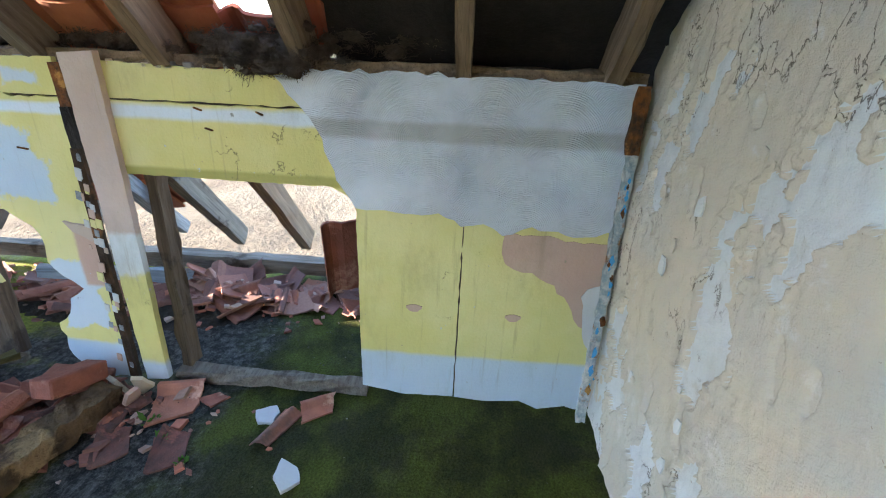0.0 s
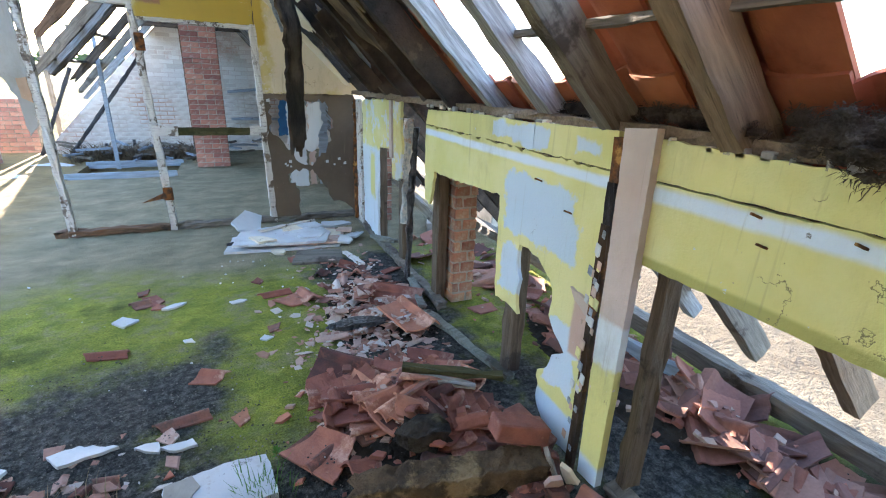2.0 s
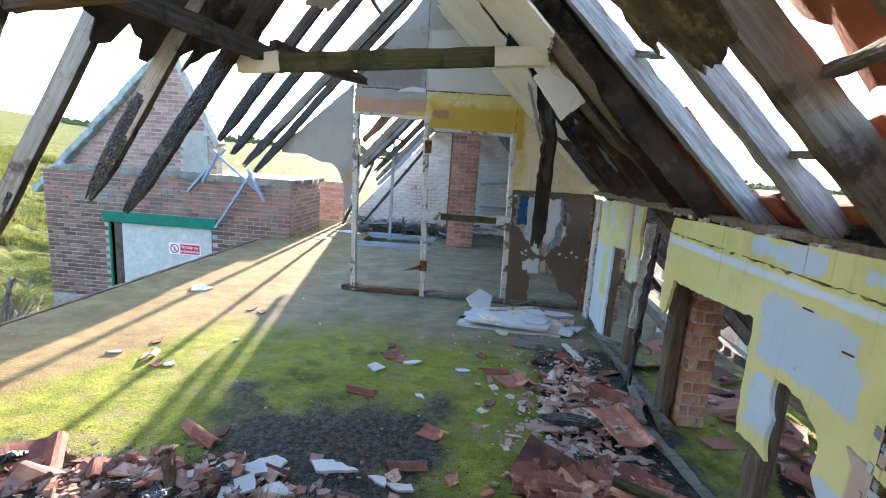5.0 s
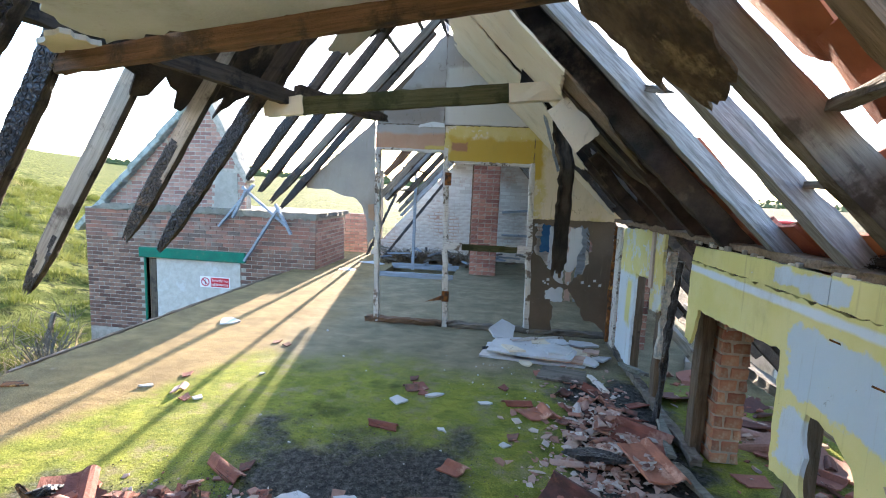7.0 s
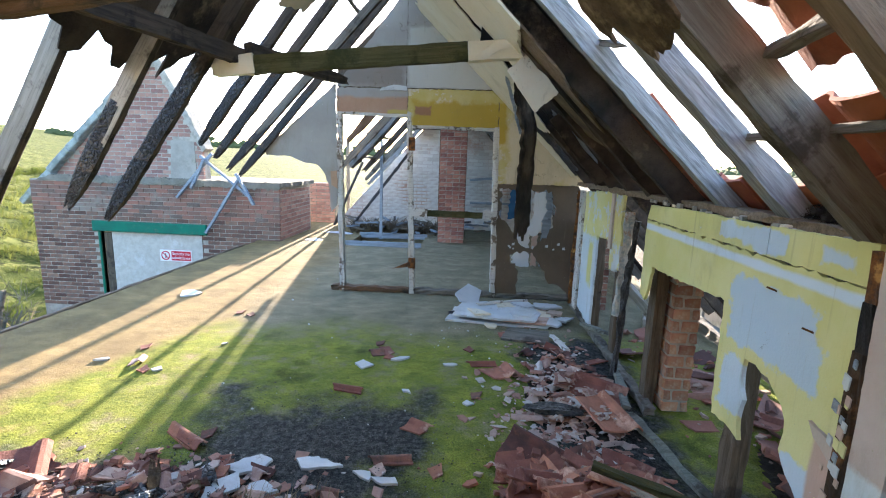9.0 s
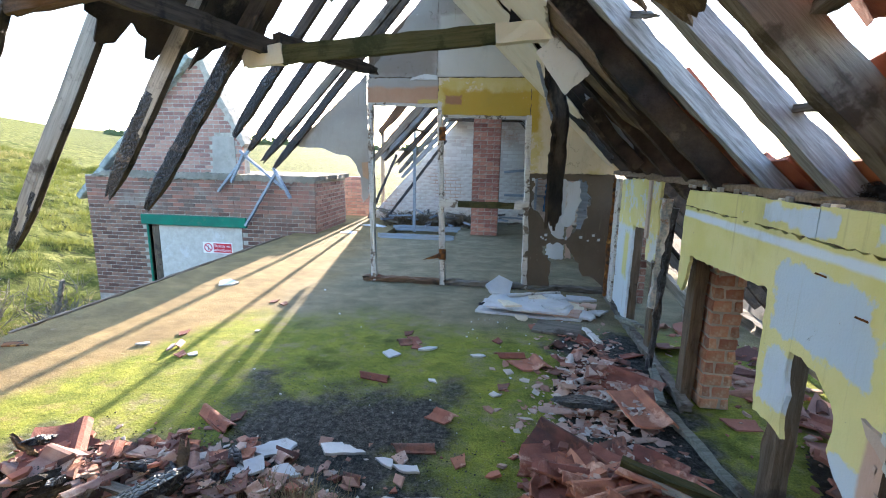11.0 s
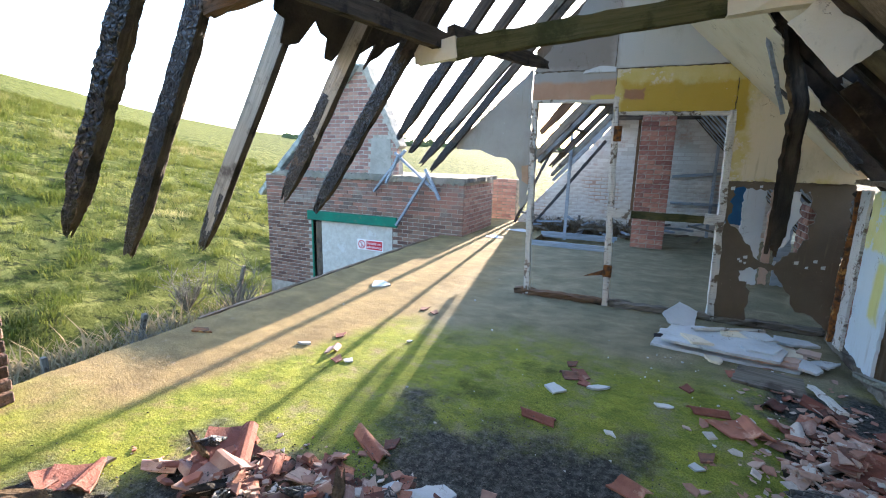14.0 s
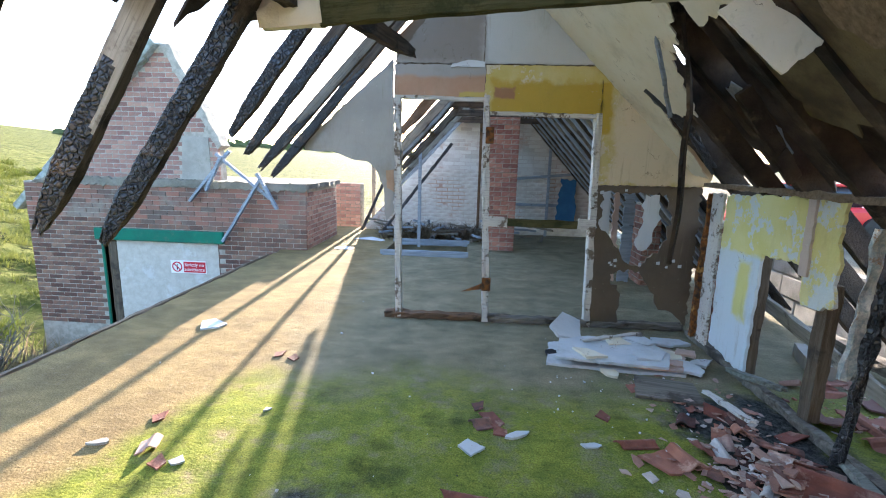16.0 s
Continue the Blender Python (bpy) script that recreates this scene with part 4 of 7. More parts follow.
b = beam(bmesh.new(), (2.02, 5.16, 0.05), (2.03, 5.15, 1.25), 0.04, 0.05, 4, 0.005, (1, 0, 0))
part("rust_strip", b, M_RUST, wall)
# frame of studs behind the boards
for y, z0, z1, mt in ((1.366, 0.06, 0.95, M_WOOD_Z), (0.50, 0.06, 0.9, M_WOOD_Z), (2.20, 0.04, 0.9, M_WOOD_Z), (3.16, 0.0, 1.15, M_WOOD_Z), (3.88, 0.05, 0.85, M_WOOD_Z), (0.05, 0.05, 0.9, M_WOOD_Z), (4.5, 0.05, 1.2, M_WOOD_Z)):
    b = beam(bmesh.new(), (2.10, y, z0), (2.10, y, z1), 0.07, 0.045 if 1.3 < y < 1.4 else 0.085, int(y * 10), 0.003, (0, 1, 0))
    part("stud", b, mt, wall)
b = beam(bmesh.new(), (1.99, 3.5, 0.02), (2.02, 3.44, 1.15), 0.03, 0.04, 41, 0.008, (0, 1, 0))
part("burnt_stud", b, M_CHAR, wall)
b = beam(bmesh.new(), (1.985, 3.55, 0.45), (2.0, 3.52, 1.2), 0.022, 0.05, 42, 0.008, (1, 0, 0))
part("peeling_strip", b, M_BLUEFLAKE, wall)
for y0, y1, mt in ((0.56, 1.40, M_WOOD), (2.98, 4.4, M_WOOD), (4.4, 5.3, M_WOOD)):
    b = beam(bmesh.new(), (2.06, y0, 0.03), (2.06, y1, 0.03), 0.06, 0.05, int(y0 * 7), 0.006)
    part("sole_plate", b, mt, wall)
b = beam(bmesh.new(), (2.09, -0.36, 1.328), (2.09, 5.3, 1.312), 0.13, 0.036, 8, 0.004)
part("wall_plate", b, M_SOUND, wall)
b = beam(bmesh.new(), (2.06, 0.6, 0.955), (2.06, 1.38, 0.96), 0.05, 0.04, 9, 0.004)
part("lintel", b, M_WOOD, wall)
for p, q, k in (((1.93, 2.95, 0.035), (2.06, 2.12, 0.03), 1), ((2.03, 3.55, 0.04), (1.93, 3.02, 0.03), 2), ((2.01, 4.55, 0.04), (2.10, 4.10, 0.12), 3)):
    b = beam(bmesh.new(), p, q, 0.05, 0.03, 50 + k, 0.004)
    part("loose_sole_plate", b, M_WOOD_SAGE, wall, "grey-green sole plate knocked loose")
rng = random.Random(8)
for k in range(34):
    y = rng.uniform(0.85, 3.2)
    b = bmesh.new()
    box(b, 2.0, 2.0 + rng.uniform(0.012, 0.03), y, y + rng.uniform(0.008, 0.04), 1.293, 1.306 + rng.uniform(0.002, 0.016), 0.003)
    part("mortar_lump", b, rng.choice((M_CREAM, M_BLOCK, M_BLOCK)), wall)


# ---- partition across the room ----
def gable_partition():
    w = thing("wall_partition", "bare partition frame with painted gable boards", "wall", (0, 0, 0), kind="structure")
    Y = 5.4
    S = lambda name, poly, mat, y=Y, t=0.018, amp=0.003, seed=1, label="", holes=(): sheet(name, poly, on_y(y), t, mat, label, parent=w, amp=amp, seed=seed, holes=holes)
    for x0, x1, z0, z1, sd in ((-0.52, -0.545, 0, 1.97, 1), (0.285, 0.215, 0, 2.0, 2), (1.20, 1.155, 0.0, 1.87, 3)):
        b = beam(bmesh.new(), (x0, Y + 0.03, z0), (x1, Y + 0.03, z1), 0.055, 0.07, sd, 0.004, (0, 1, 0))
        part("post", b, M_WOOD_WHITE, w, "white-painted post, paint flaking")
    for x0, x1, z in ((-0.57, 0.2, 1.975), (0.25, 1.17, 1.855)):
        b = beam(bmesh.new(), (x0, Y + 0.03, z), (x1, Y + 0.03, z - 0.01), 0.06, 0.03, 4, 0.003)
        part("head_rail", b, M_WOOD_WHITE, w)
    b = beam(bmesh.new(), (0.38, Y + 0.0, 0.93), (1.14, Y + 0.0, 0.925), 0.03, 0.065, 5, 0.003)
    part("rail", b, M_WOOD_GREEN, w)
    for x0, x1 in ((0.24, 0.44), (1.05, 1.2)):
        b = beam(bmesh.new(), (x0, Y - 0.02, 0.94), (x1, Y - 0.02, 0.93), 0.03, 0.085, 5, 0.003)
        part("rail_end", b, M_WOOD_WHITE, w)
    for x0, x1, mt in ((-0.65, 0.25, M_WOOD_BROWN), (0.3, 1.2, M_WOOD), (1.2, 2.05, M_WOOD)):
        b = beam(bmesh.new(), (x0, Y + 0.03, 0.03), (x1, Y + 0.03, 0.03), 0.08, 0.055, 6, 0.008)
        part("sole_plate", b, mt, w)
    b = box(bmesh.new(), 0.22, 0.29, Y - 0.03, Y + 0.0, 1.60, 1.74, 0.004)
    part("hinge", b, M_RUST, w, "rusty door hinge")
    b = box(bmesh.new(), 0.24, 0.32, Y - 0.03, Y + 0.0, 0.30, 0.42, 0.004)
    part("hinge", b, M_RUST, w)
    b = plate(bmesh.new(), [(0.30, 0.40), (0.30, 0.33), (0.06, 0.29)], on_y(Y - 0.04), 0.008)
    part("hinge_strap", b, M_RUST, w)
    S("backing", [(-0.56, 2.0), (0.2, 2.0), (0.2, 1.88), (1.18, 1.88), (1.18, 1.24), (2.06, 1.24), (2.1, 1.4), (0.2, 3.18), (-0.56, 2.45)], M_BROWN_B, Y + 0.022, 0.012, 0.001)
    S("salmon_board", [(-0.57, 1.985), (0.195, 1.985), (0.195, 2.24), (-0.57, 2.235)], M_GABLE_P, seed=3)
    S("ochre_board", [(0.20, 1.865), (1.165, 1.865), (1.165, 2.24), (0.20, 2.24)], M_GABLE_Y, seed=4)
    S("gable_board", [(1.17, 1.28), (2.12, 1.285), (2.14, 1.42), (1.25, 2.27), (1.17, 2.24)], M_GABLE_Y, seed=5, amp=0.003)
    S("grey_board", [(-0.575, 2.25), (0.18, 2.25), (0.18, 3.19), (0.10, 3.13)], M_GREY_B, seed=6)
    S("grey_board", [(0.185, 2.25), (1.20, 2.25), (0.26, 3.16), (0.185, 3.19)], M_GREY_B, Y - 0.003, seed=7)
    S("crumbled_edge", [(-0.1, 2.215), (0.19, 2.22), (0.19, 2.26), (0.05, 2.275), (-0.08, 2.245)], M_WHITE_B, Y - 0.014, 0.012, seed=8)
    S("side_board", [(-0.58, 2.28), (-1.38, 1.56), (-1.36, 1.50), (-1.1, 1.50), (-0.95, 1.44), (-0.80, 1.42), (-0.72, 1.34), (-0.66, 1.20), (-0.64, 0.9), (-0.57, 0.98), (-0.56, 1.4), (-0.575, 1.9)], M_GREY_B, seed=9, amp=0.004)
    S("side_scrap", [(-0.64, 1.35), (-0.57, 1.36), (-0.56, 1.16), (-0.63, 1.2)], M_GABLE_P, Y - 0.012, 0.01, seed=10)
    outer = [(1.20, 1.272), (2.07, 1.272), (2.06, 0.05), (2.02, 0.10), (1.94, 0.17), (1.82, 0.19), (1.77, 0.33), (1.70, 0.42), (1.62, 0.54), (1.45, 0.545), (1.37, 0.50), (1.375, 0.44), (1.44, 0.36), (1.47, 0.28), (1.46, 0.04), (1.20, 0.04)]
    hole = [(1.25, 1.22), (1.78, 1.22), (1.84, 1.0), (1.77, 0.74), (1.62, 0.57), (1.48, 0.62), (1.36, 0.80), (1.24, 0.92)]
    S("brown_board", outer, M_BROWN_B, Y, 0.016, 0.012, 11, "brown hardboard burst into large holes", [hole])
    S("white_shred", [(1.60, 1.21), (1.72, 1.21), (1.73, 0.98), (1.68, 0.78), (1.62, 0.72), (1.56, 0.76), (1.60, 0.95)], M_WHITE_B, Y - 0.012, 0.006, 0.012, 12)
    rng = random.Random(4)
    for k in range(12):
        x, z = rng.uniform(1.22, 2.0), rng.choice((0.58, 0.62, 1.24)) + rng.gauss(0, 0.02)
        s = rng.uniform(0.008, 0.016)
        S("plaster_dab", [(x - s, z - s), (x + s, z - s), (x + s, z + s), (x - s, z + s * 0.6)], M_WHITE_B, Y - 0.005, 0.004, 0.003, k)
    return w


gable_partition()


# ---- roof frame ----
RIDGE_X, RIDGE_Z, SLOPE = 0.18, 3.30, 1.0


def west_z(x):
    return 3.13 + 1.02 * x


def east_z(x, y=0.0):
    f = min(1.0, max(0.0, (y - 2.6) / 0.9))
    return 1.39 + 0.97 * (2.0 - x) + 0.14 * f * f * (3 - 2 * f)


def burnt_rafter(top, tip, w, d, side, scales, char_from, label, seed):
    """A rafter burnt from its foot: scaly char below a ragged line, an underside coloured dark for its shade, a broken
    tip.
    """
    top, tip = Vector(top), Vector(tip)
    ln = (tip - top).length
    n, per = int(ln / 0.017), 7
    rng = random.Random(seed)
    off = Vector((seed * 3.1, seed * 1.7, 0))
    corner = [(-1, -1), (1, -1), (1, 1), (-1, 1)]
    prof = []
    for k in range(4):
        a, b = corner[k], corner[(k + 1) % 4]
        prof += [(a[0] + (b[0] - a[0]) * q / per, a[1] + (b[1] - a[1]) * q / per, k) for q in range(per)]
    ragtip = [rng.uniform(-0.075, 0.02) for _ in prof]
    bm = bmesh.new()
    rings, burnt = [], []
    for i in range(n + 1):
        x = ln * i / n
        left = ln - x
        slim = 1.0 if left > 0.30 else 0.40 + 0.60 * (left / 0.30) ** 0.6
        bend = 0.012 * noise.noise(Vector((x * 1.6, seed, 0)))
        ring, flags = [], []
        for j, (a, b, k) in enumerate(prof):
            round_off = 0.94 if abs(a) == 1 and abs(b) == 1 else 1.0
            p = Vector((x + (ragtip[j] * (1 - left / 0.12) if left < 0.12 else 0), a * w / 2 * slim * round_off + bend, b * d / 2 * slim * round_off))
            ch = x / ln + 0.16 * noise.noise(Vector((x * 5, a * 0.8, b * 0.9)) + off) > char_from
            if ch:
                ds, _ = noise.voronoi((p + off) * (34 - 10 * scales))
                lift = min(1.0, (ds[1] - ds[0]) * 3.2) * 0.013 * scales - 0.006 * scales
                waste = 0.009 * noise.fractal((p + off) * 7, 1.0, 2.0, 3)
                out = Vector((0, a if k % 2 else a * 0.3, b if not k % 2 else b * 0.5))
                p += out * (lift * (1.0 if k % 2 else 0.35) + waste * (0.4 + 0.6 * scales))
            ring.append(bm.verts.new(p))
            flags.append(ch)
        rings.append(ring)
        burnt.append(flags)
    m = len(prof)
    for i in range(n):
        for j in range(m):
            f = bm.faces.new((rings[i][j], rings[i][(j + 1) % m], rings[i + 1][(j + 1) % m], rings[i + 1][j]))
            # the bottom face takes a darker brown: its shade is put into the colour
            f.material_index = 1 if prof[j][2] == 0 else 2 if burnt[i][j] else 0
    bm.faces.new(rings[0][::-1]).material_index = 2
    bm.faces.new(rings[-1]).material_index = 2
    ob = part("rafter", bm, side)
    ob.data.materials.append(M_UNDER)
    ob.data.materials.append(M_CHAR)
    ob.matrix_basis = Matrix.Translation(top) @ (tip - top).to_track_quat("X", "Z").to_matrix().to_4x4()
    tagged(ob, label, "rafter", "burnt west rafters")


BLACK_R, PALE_R = "charred black rafter with scaly broken tip", "pale half-burnt rafter hanging over the slab"
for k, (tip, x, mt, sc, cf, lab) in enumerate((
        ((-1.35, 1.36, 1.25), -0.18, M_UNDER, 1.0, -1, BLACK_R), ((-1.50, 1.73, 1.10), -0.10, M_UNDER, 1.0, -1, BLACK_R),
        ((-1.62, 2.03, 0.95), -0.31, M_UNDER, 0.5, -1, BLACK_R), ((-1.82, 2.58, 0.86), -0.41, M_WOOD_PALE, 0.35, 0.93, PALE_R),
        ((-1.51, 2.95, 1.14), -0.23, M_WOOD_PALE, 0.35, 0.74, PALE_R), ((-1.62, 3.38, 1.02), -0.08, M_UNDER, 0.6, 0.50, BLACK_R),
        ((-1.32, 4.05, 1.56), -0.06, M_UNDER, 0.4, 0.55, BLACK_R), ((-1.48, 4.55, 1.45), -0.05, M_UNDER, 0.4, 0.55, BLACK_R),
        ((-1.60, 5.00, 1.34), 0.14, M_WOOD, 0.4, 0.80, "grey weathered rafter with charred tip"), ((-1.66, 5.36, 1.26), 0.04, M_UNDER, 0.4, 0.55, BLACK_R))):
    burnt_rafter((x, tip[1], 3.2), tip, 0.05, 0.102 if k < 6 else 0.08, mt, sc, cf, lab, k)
for y in (0.25, 0.68, 1.08):
    timber("rafter", (0.0, y, 3.2), (-0.9, y, 1.9), 0.055, 0.12, M_CHAR, "charred black rafter with a burnt-off tip", "rafter", "burnt west rafters", seed=int(y * 50), t1=0.4, rough=0.006)
for k, y in enumerate((-0.25, 0.22, 0.73, 1.20, 1.64, 2.03, 2.48, 2.87, 3.30, 3.72, 4.15, 4.58, 5.0)):
    mt = M_SOUND if y < 1.3 else M_WOOD if y < 1.7 else M_RAFTER if y < 2.7 else M_BURNT
    deep = 0.115 if 1.5 < y < 1.7 else 0.08 if 1.9 < y < 2.7 else 0.125
    up = 0.0 if deep > 0.1 else 0.038
    timber("rafter", (0.24, y, east_z(0.24, y) + up), (3.2, y, east_z(3.2) + up), (0.05 if y < 1 else 0.06) if k != 5 else 0.075, deep, mt, "weathered grey rafter leaning to the eaves" if mt is not M_BURNT else "scorched rafter under dark boarding", "rafter", "east rafters", seed=k + 60, rough=0.0022)
timber("ridge_board", (0.18, -0.6, 3.24), (0.18, 5.45, 3.24), 0.03, 0.16, M_CHAR, "charred ridge board along the roof top", "ridge", seed=3, rough=0.005)
timber("purlin", (-0.88, 1.5, 2.11), (-0.66, 3.62, 2.14), 0.06, 0.10, M_UNDER, "charred ceiling bearer along the west rafters", "purlin", seed=17, rough=0.003, t0=0.8)
timber("purlin", (-0.62, 3.5, 2.18), (-0.36, 5.0, 2.24), 0.06, 0.10, M_UNDER, "charred ceiling bearer along the west rafters", "purlin", seed=18, rough=0.003, t1=0.6)
collar = thing("collar_beam", "mossy green collar beam boxed at both ends", "beam", (0.15, 3.48, 2.13))
timber("beam", (-0.72, -0.02, -0.05), (0.72, -0.04, 0.06), 0.05, 0.115, M_WOOD_GREEN, "", seed=21, parent=collar, rough=0.003)
timber("boxed_end", (-0.98, -0.02, -0.07), (-0.70, -0.02, -0.045), 0.07, 0.12, M_CREAM, "", seed=22, parent=collar, rough=0.004)
timber("boxed_end", (0.70, -0.04, 0.055), (1.08, -0.02, 0.085), 0.08, 0.12, M_CREAM, "", seed=23, parent=collar, rough=0.004)
near = thing("ceiling_remnant", "brown collar beam holding a broken white ceiling board", "ceiling", (0, 1.98, 2.08))
timber("beam", (-0.98, 0.06, -0.10), (1.02, -0.05, 0.14), 0.05, 0.075, M_WOOD_BROWN, "", seed=24, parent=near, rough=0.003)
b = plate(bmesh.new(), ragged([(-0.72, 0.02), (0.95, -0.04), (0.85, -0.75), (-0.5, -0.62), (-0.66, -0.3)], 0.015, 0.05, 5), lambda u, v, d: (u, v, 0.055 + 0.12 * u + d), 0.014)
part("plasterboard", b, M_WHITE_B, near)
b = plate(bmesh.new(), ragged([(-0.96, 0.04), (-0.74, 0.02), (-0.76, -0.14), (-0.92, -0.08)], 0.01, 0.03, 6), lambda u, v, d: (u, v, 0.05 + 0.12 * u + d), 0.02)
part("board_end", b, M_CREAM, near)


def east_plane(off):
    """Outline (y, distance down the slope as x) laid under or over the east rafters."""
    return lambda u, v, d: (v, u, east_z(v, u) + off + d)


def burnt_plane(off):
    """Plane of the sagging west rafters."""
    return lambda u, v, d: (v, u, 1.95 + 1.45 * (v + 1.02) + off + d)


def west_plane(off):
    return lambda u, v, d: (v, u, west_z(v) + off + d)


sheet("roofing_felt", [(-0.6, 0.25), (0.70, 0.3), (0.72, 0.9), (0.66, 1.4), (0.70, 1.8), (0.64, 2.3), (0.70, 3.15), (-0.6, 3.15)], east_plane(0.097), 0.012, M_FELT, "black roofing felt sagging over the rafters", "roofing felt", amp=0.012, step=0.06, seed=2)
sheet("scorched_boarding", [(2.52, 0.3), (5.46, 0.3), (5.46, 2.3), (4.8, 2.2), (4.4, 2.35), (3.9, 2.2), (3.5, 2.1), (3.1, 1.9), (2.85, 1.82), (2.7, 1.55), (2.56, 1.4), (2.52, 1.1)], east_plane(0.097), 0.02, M_BURNT, "scorched black roof boarding with daylight gaps", "roof boarding", amp=0.03, step=0.07, seed=4, holes=[[(3.05, 1.1), (3.12, 1.1), (3.16, 1.62), (3.1, 1.6)], [(3.36, 1.86), (3.42, 1.85), (3.41, 2.0), (3.36, 2.02)], [(3.9, 1.55), (4.02, 1.5), (4.08, 1.62), (3.95, 1.7)], [(4.27, 1.38), (4.42, 1.37), (4.42, 1.51), (4.28, 1.5)], [(4.32, 1.56), (4.43, 1.55), (4.43, 1.67), (4.33, 1.67)], [(4.74, 1.86), (4.92, 1.85), (4.9, 2.02), (4.74, 2.02)], [(4.66, 2.06), (4.86, 2.06), (4.84, 2.17), (4.68, 2.17)], [(3.8, 1.98), (3.95, 1.97), (3.94, 2.03), (3.8, 2.03)], [(4.6, 1.2), (4.66, 1.2), (4.7, 1.5), (4.62, 1.55)]])
sheet("mossy_boarding", [(2.78, 1.15), (3.5, 1.1), (3.75, 1.15), (3.7, 1.7), (3.5, 1.82), (3.3, 1.72), (2.95, 1.5)], east_plane(-0.11), 0.016, M_MOSSB, "mossy scorched lining board under the rafters", "roof boarding", amp=0.02, step=0.05, seed=5)
sheet("brown_lining", [(2.62, 0.7), (3.05, 0.7), (3.15, 1.4), (2.95, 1.5), (2.72, 1.3)], east_plane(-0.118), 0.016, M_SOUND, "brown scorched lining board under the rafters", "roof boarding", amp=0.015, step=0.05, seed=6)
sheet("sloped_lining", [(2.55, 0.45), (3.75, 0.45), (3.85, 1.22), (3.45, 1.20), (2.95, 1.12), (2.6, 1.1)], east_plane(-0.15), 0.016, M_CREAM, "cream plasterboard lining under the slope", "plasterboard", amp=0.008, seed=7)
sheet("fibre_board", [(1.5, 0.75), (2.06, 0.75), (2.04, 1.26), (2.01, 1.38), (1.93, 1.34), (1.87, 1.44), (1.71, 1.45), (1.6, 1.42), (1.55, 1.3)], east_plane(-0.09), 0.018, M_ROTTEN, "brown fibreboard rotting off the rafters", "roof boarding", amp=0.014, step=0.025, seed=15)
sheet("upper_lining", [(3.7, 0.3), (5.39, 0.3), (5.39, 1.98), (5.18, 2.0), (4.95, 1.5), (4.55, 1.58), (4.3, 1.3), (3.95, 1.12), (3.75, 0.6)], east_plane(-0.17), 0.014, M_CREAM, "cream plasterboard lining under the slope", "plasterboard", amp=0.012, seed=8)
sheet("black_strut", [(0.93, 2.30), (1.03, 2.30), (1.02, 2.72), (0.93, 2.72)], on_y(3.72), 0.03, M_FELT, "black painted hanger at the collar", "timber", amp=0.003)
# hanging scrap of board and burnt tail
sheet("hanging_board", [(0, 0), (1, 0), (1, 1), (0, 1)], lambda u, v, d: (1.10 + 0.13 * u + 0.17 * v, 3.40 + 0.01 * u - 0.20 * v + d, 2.07 + 0.12 * u - 0.27 * v), 0.014, M_CREAM, "cream plasterboard scrap hanging from the rafters", "plasterboard", amp=0.01, step=0.1, seed=9)


def tail(points, w, mat, label, seed):
    rng = random.Random(seed)
    b = bmesh.new()
    for p, q in zip(points, points[1:]):
        beam(b, p, q, w * rng.uniform(0.8, 1.2), w * 0.5, seed, 0.004, (0, 1, 0.1), seg=0.05)
    tagged(part("burnt_lath", b, mat), label, "burnt timber")


sheet("hanging_lining", [(-0.17, 2.24), (0.02, 2.30), (0.10, 2.0), (0.20, 1.8), (0.19, 1.45), (0.14, 1.2), (0.17, 0.98), (0.04, 0.86), (-0.05, 0.95), (-0.14, 0.9), (-0.17, 1.3), (-0.13, 1.7), (-0.22, 1.95)], lambda u, v, d: (1.33 + 0.44 * u + d - 0.16 * max(0.0, v - 1.75), 4.12 + 0.9 * u + 0.02 * math.sin(v * 9), v), 0.02, M_BURNT, "charred sheet of lining hanging from the roof", "burnt lining", amp=0.014, step=0.04, seed=3)
tail([(1.15, 4.24, 2.2), (1.24, 4.26, 1.92), (1.30, 4.28, 1.74)], 0.022, M_WOOD_BLUE, "loose pale lath hanging beside charred lining", 4)
tail([(1.5, 3.9, 1.85), (1.75, 3.95, 1.55), (1.95, 4.1, 1.40)], 0.07, M_BURNT, "burnt insulation and lath tangled at the eaves", 6)
tail([(1.35, 4.9, 2.0), (1.65, 4.8, 1.7), (1.95, 5.0, 1.42)], 0.06, M_CHAR, "burnt insulation and lath tangled at the eaves", 7)
sheet("crumpled_film", [(3.98, 1.55), (4.16, 1.5), (4.2, 1.75), (4.1, 1.9), (4.0, 1.8)], east_plane(-0.11), 0.006, M_WOOD_BLUE, "crumpled bluish plastic film at the eaves", "plastic film", amp=0.03, step=0.05, seed=11)
# out-of-view cover, added to keep sky light off the near floor
sheet("west_felt", [(-0.6, 0.1), (1.0, 0.1), (1.05, -0.6), (0.95, -1.2), (1.0, -1.9), (-0.6, -1.9)], west_plane(0.1), 0.012, M_FELT, "unseen black felt added over the west rafters for shade", "roofing felt", amp=0.012, step=0.06, seed=33)
# west side: charred boarding left between the upper rafters
sheet("charred_boarding", [(2.28, -0.45), (3.8, -0.35), (3.72, -0.95), (3.56, -1.06), (3.48, -0.94), (3.32, -0.97), (3.2, -1.07), (3.05, -0.96), (2.9, -1.07), (2.72, -1.0), (2.5, -1.06), (2.36, -0.92), (2.26, -0.72)], burnt_plane(0.06), 0.02, M_BURNT, "charred boarding clinging between the burnt rafters", "roof boarding", amp=0.03, step=0.05, seed=12)
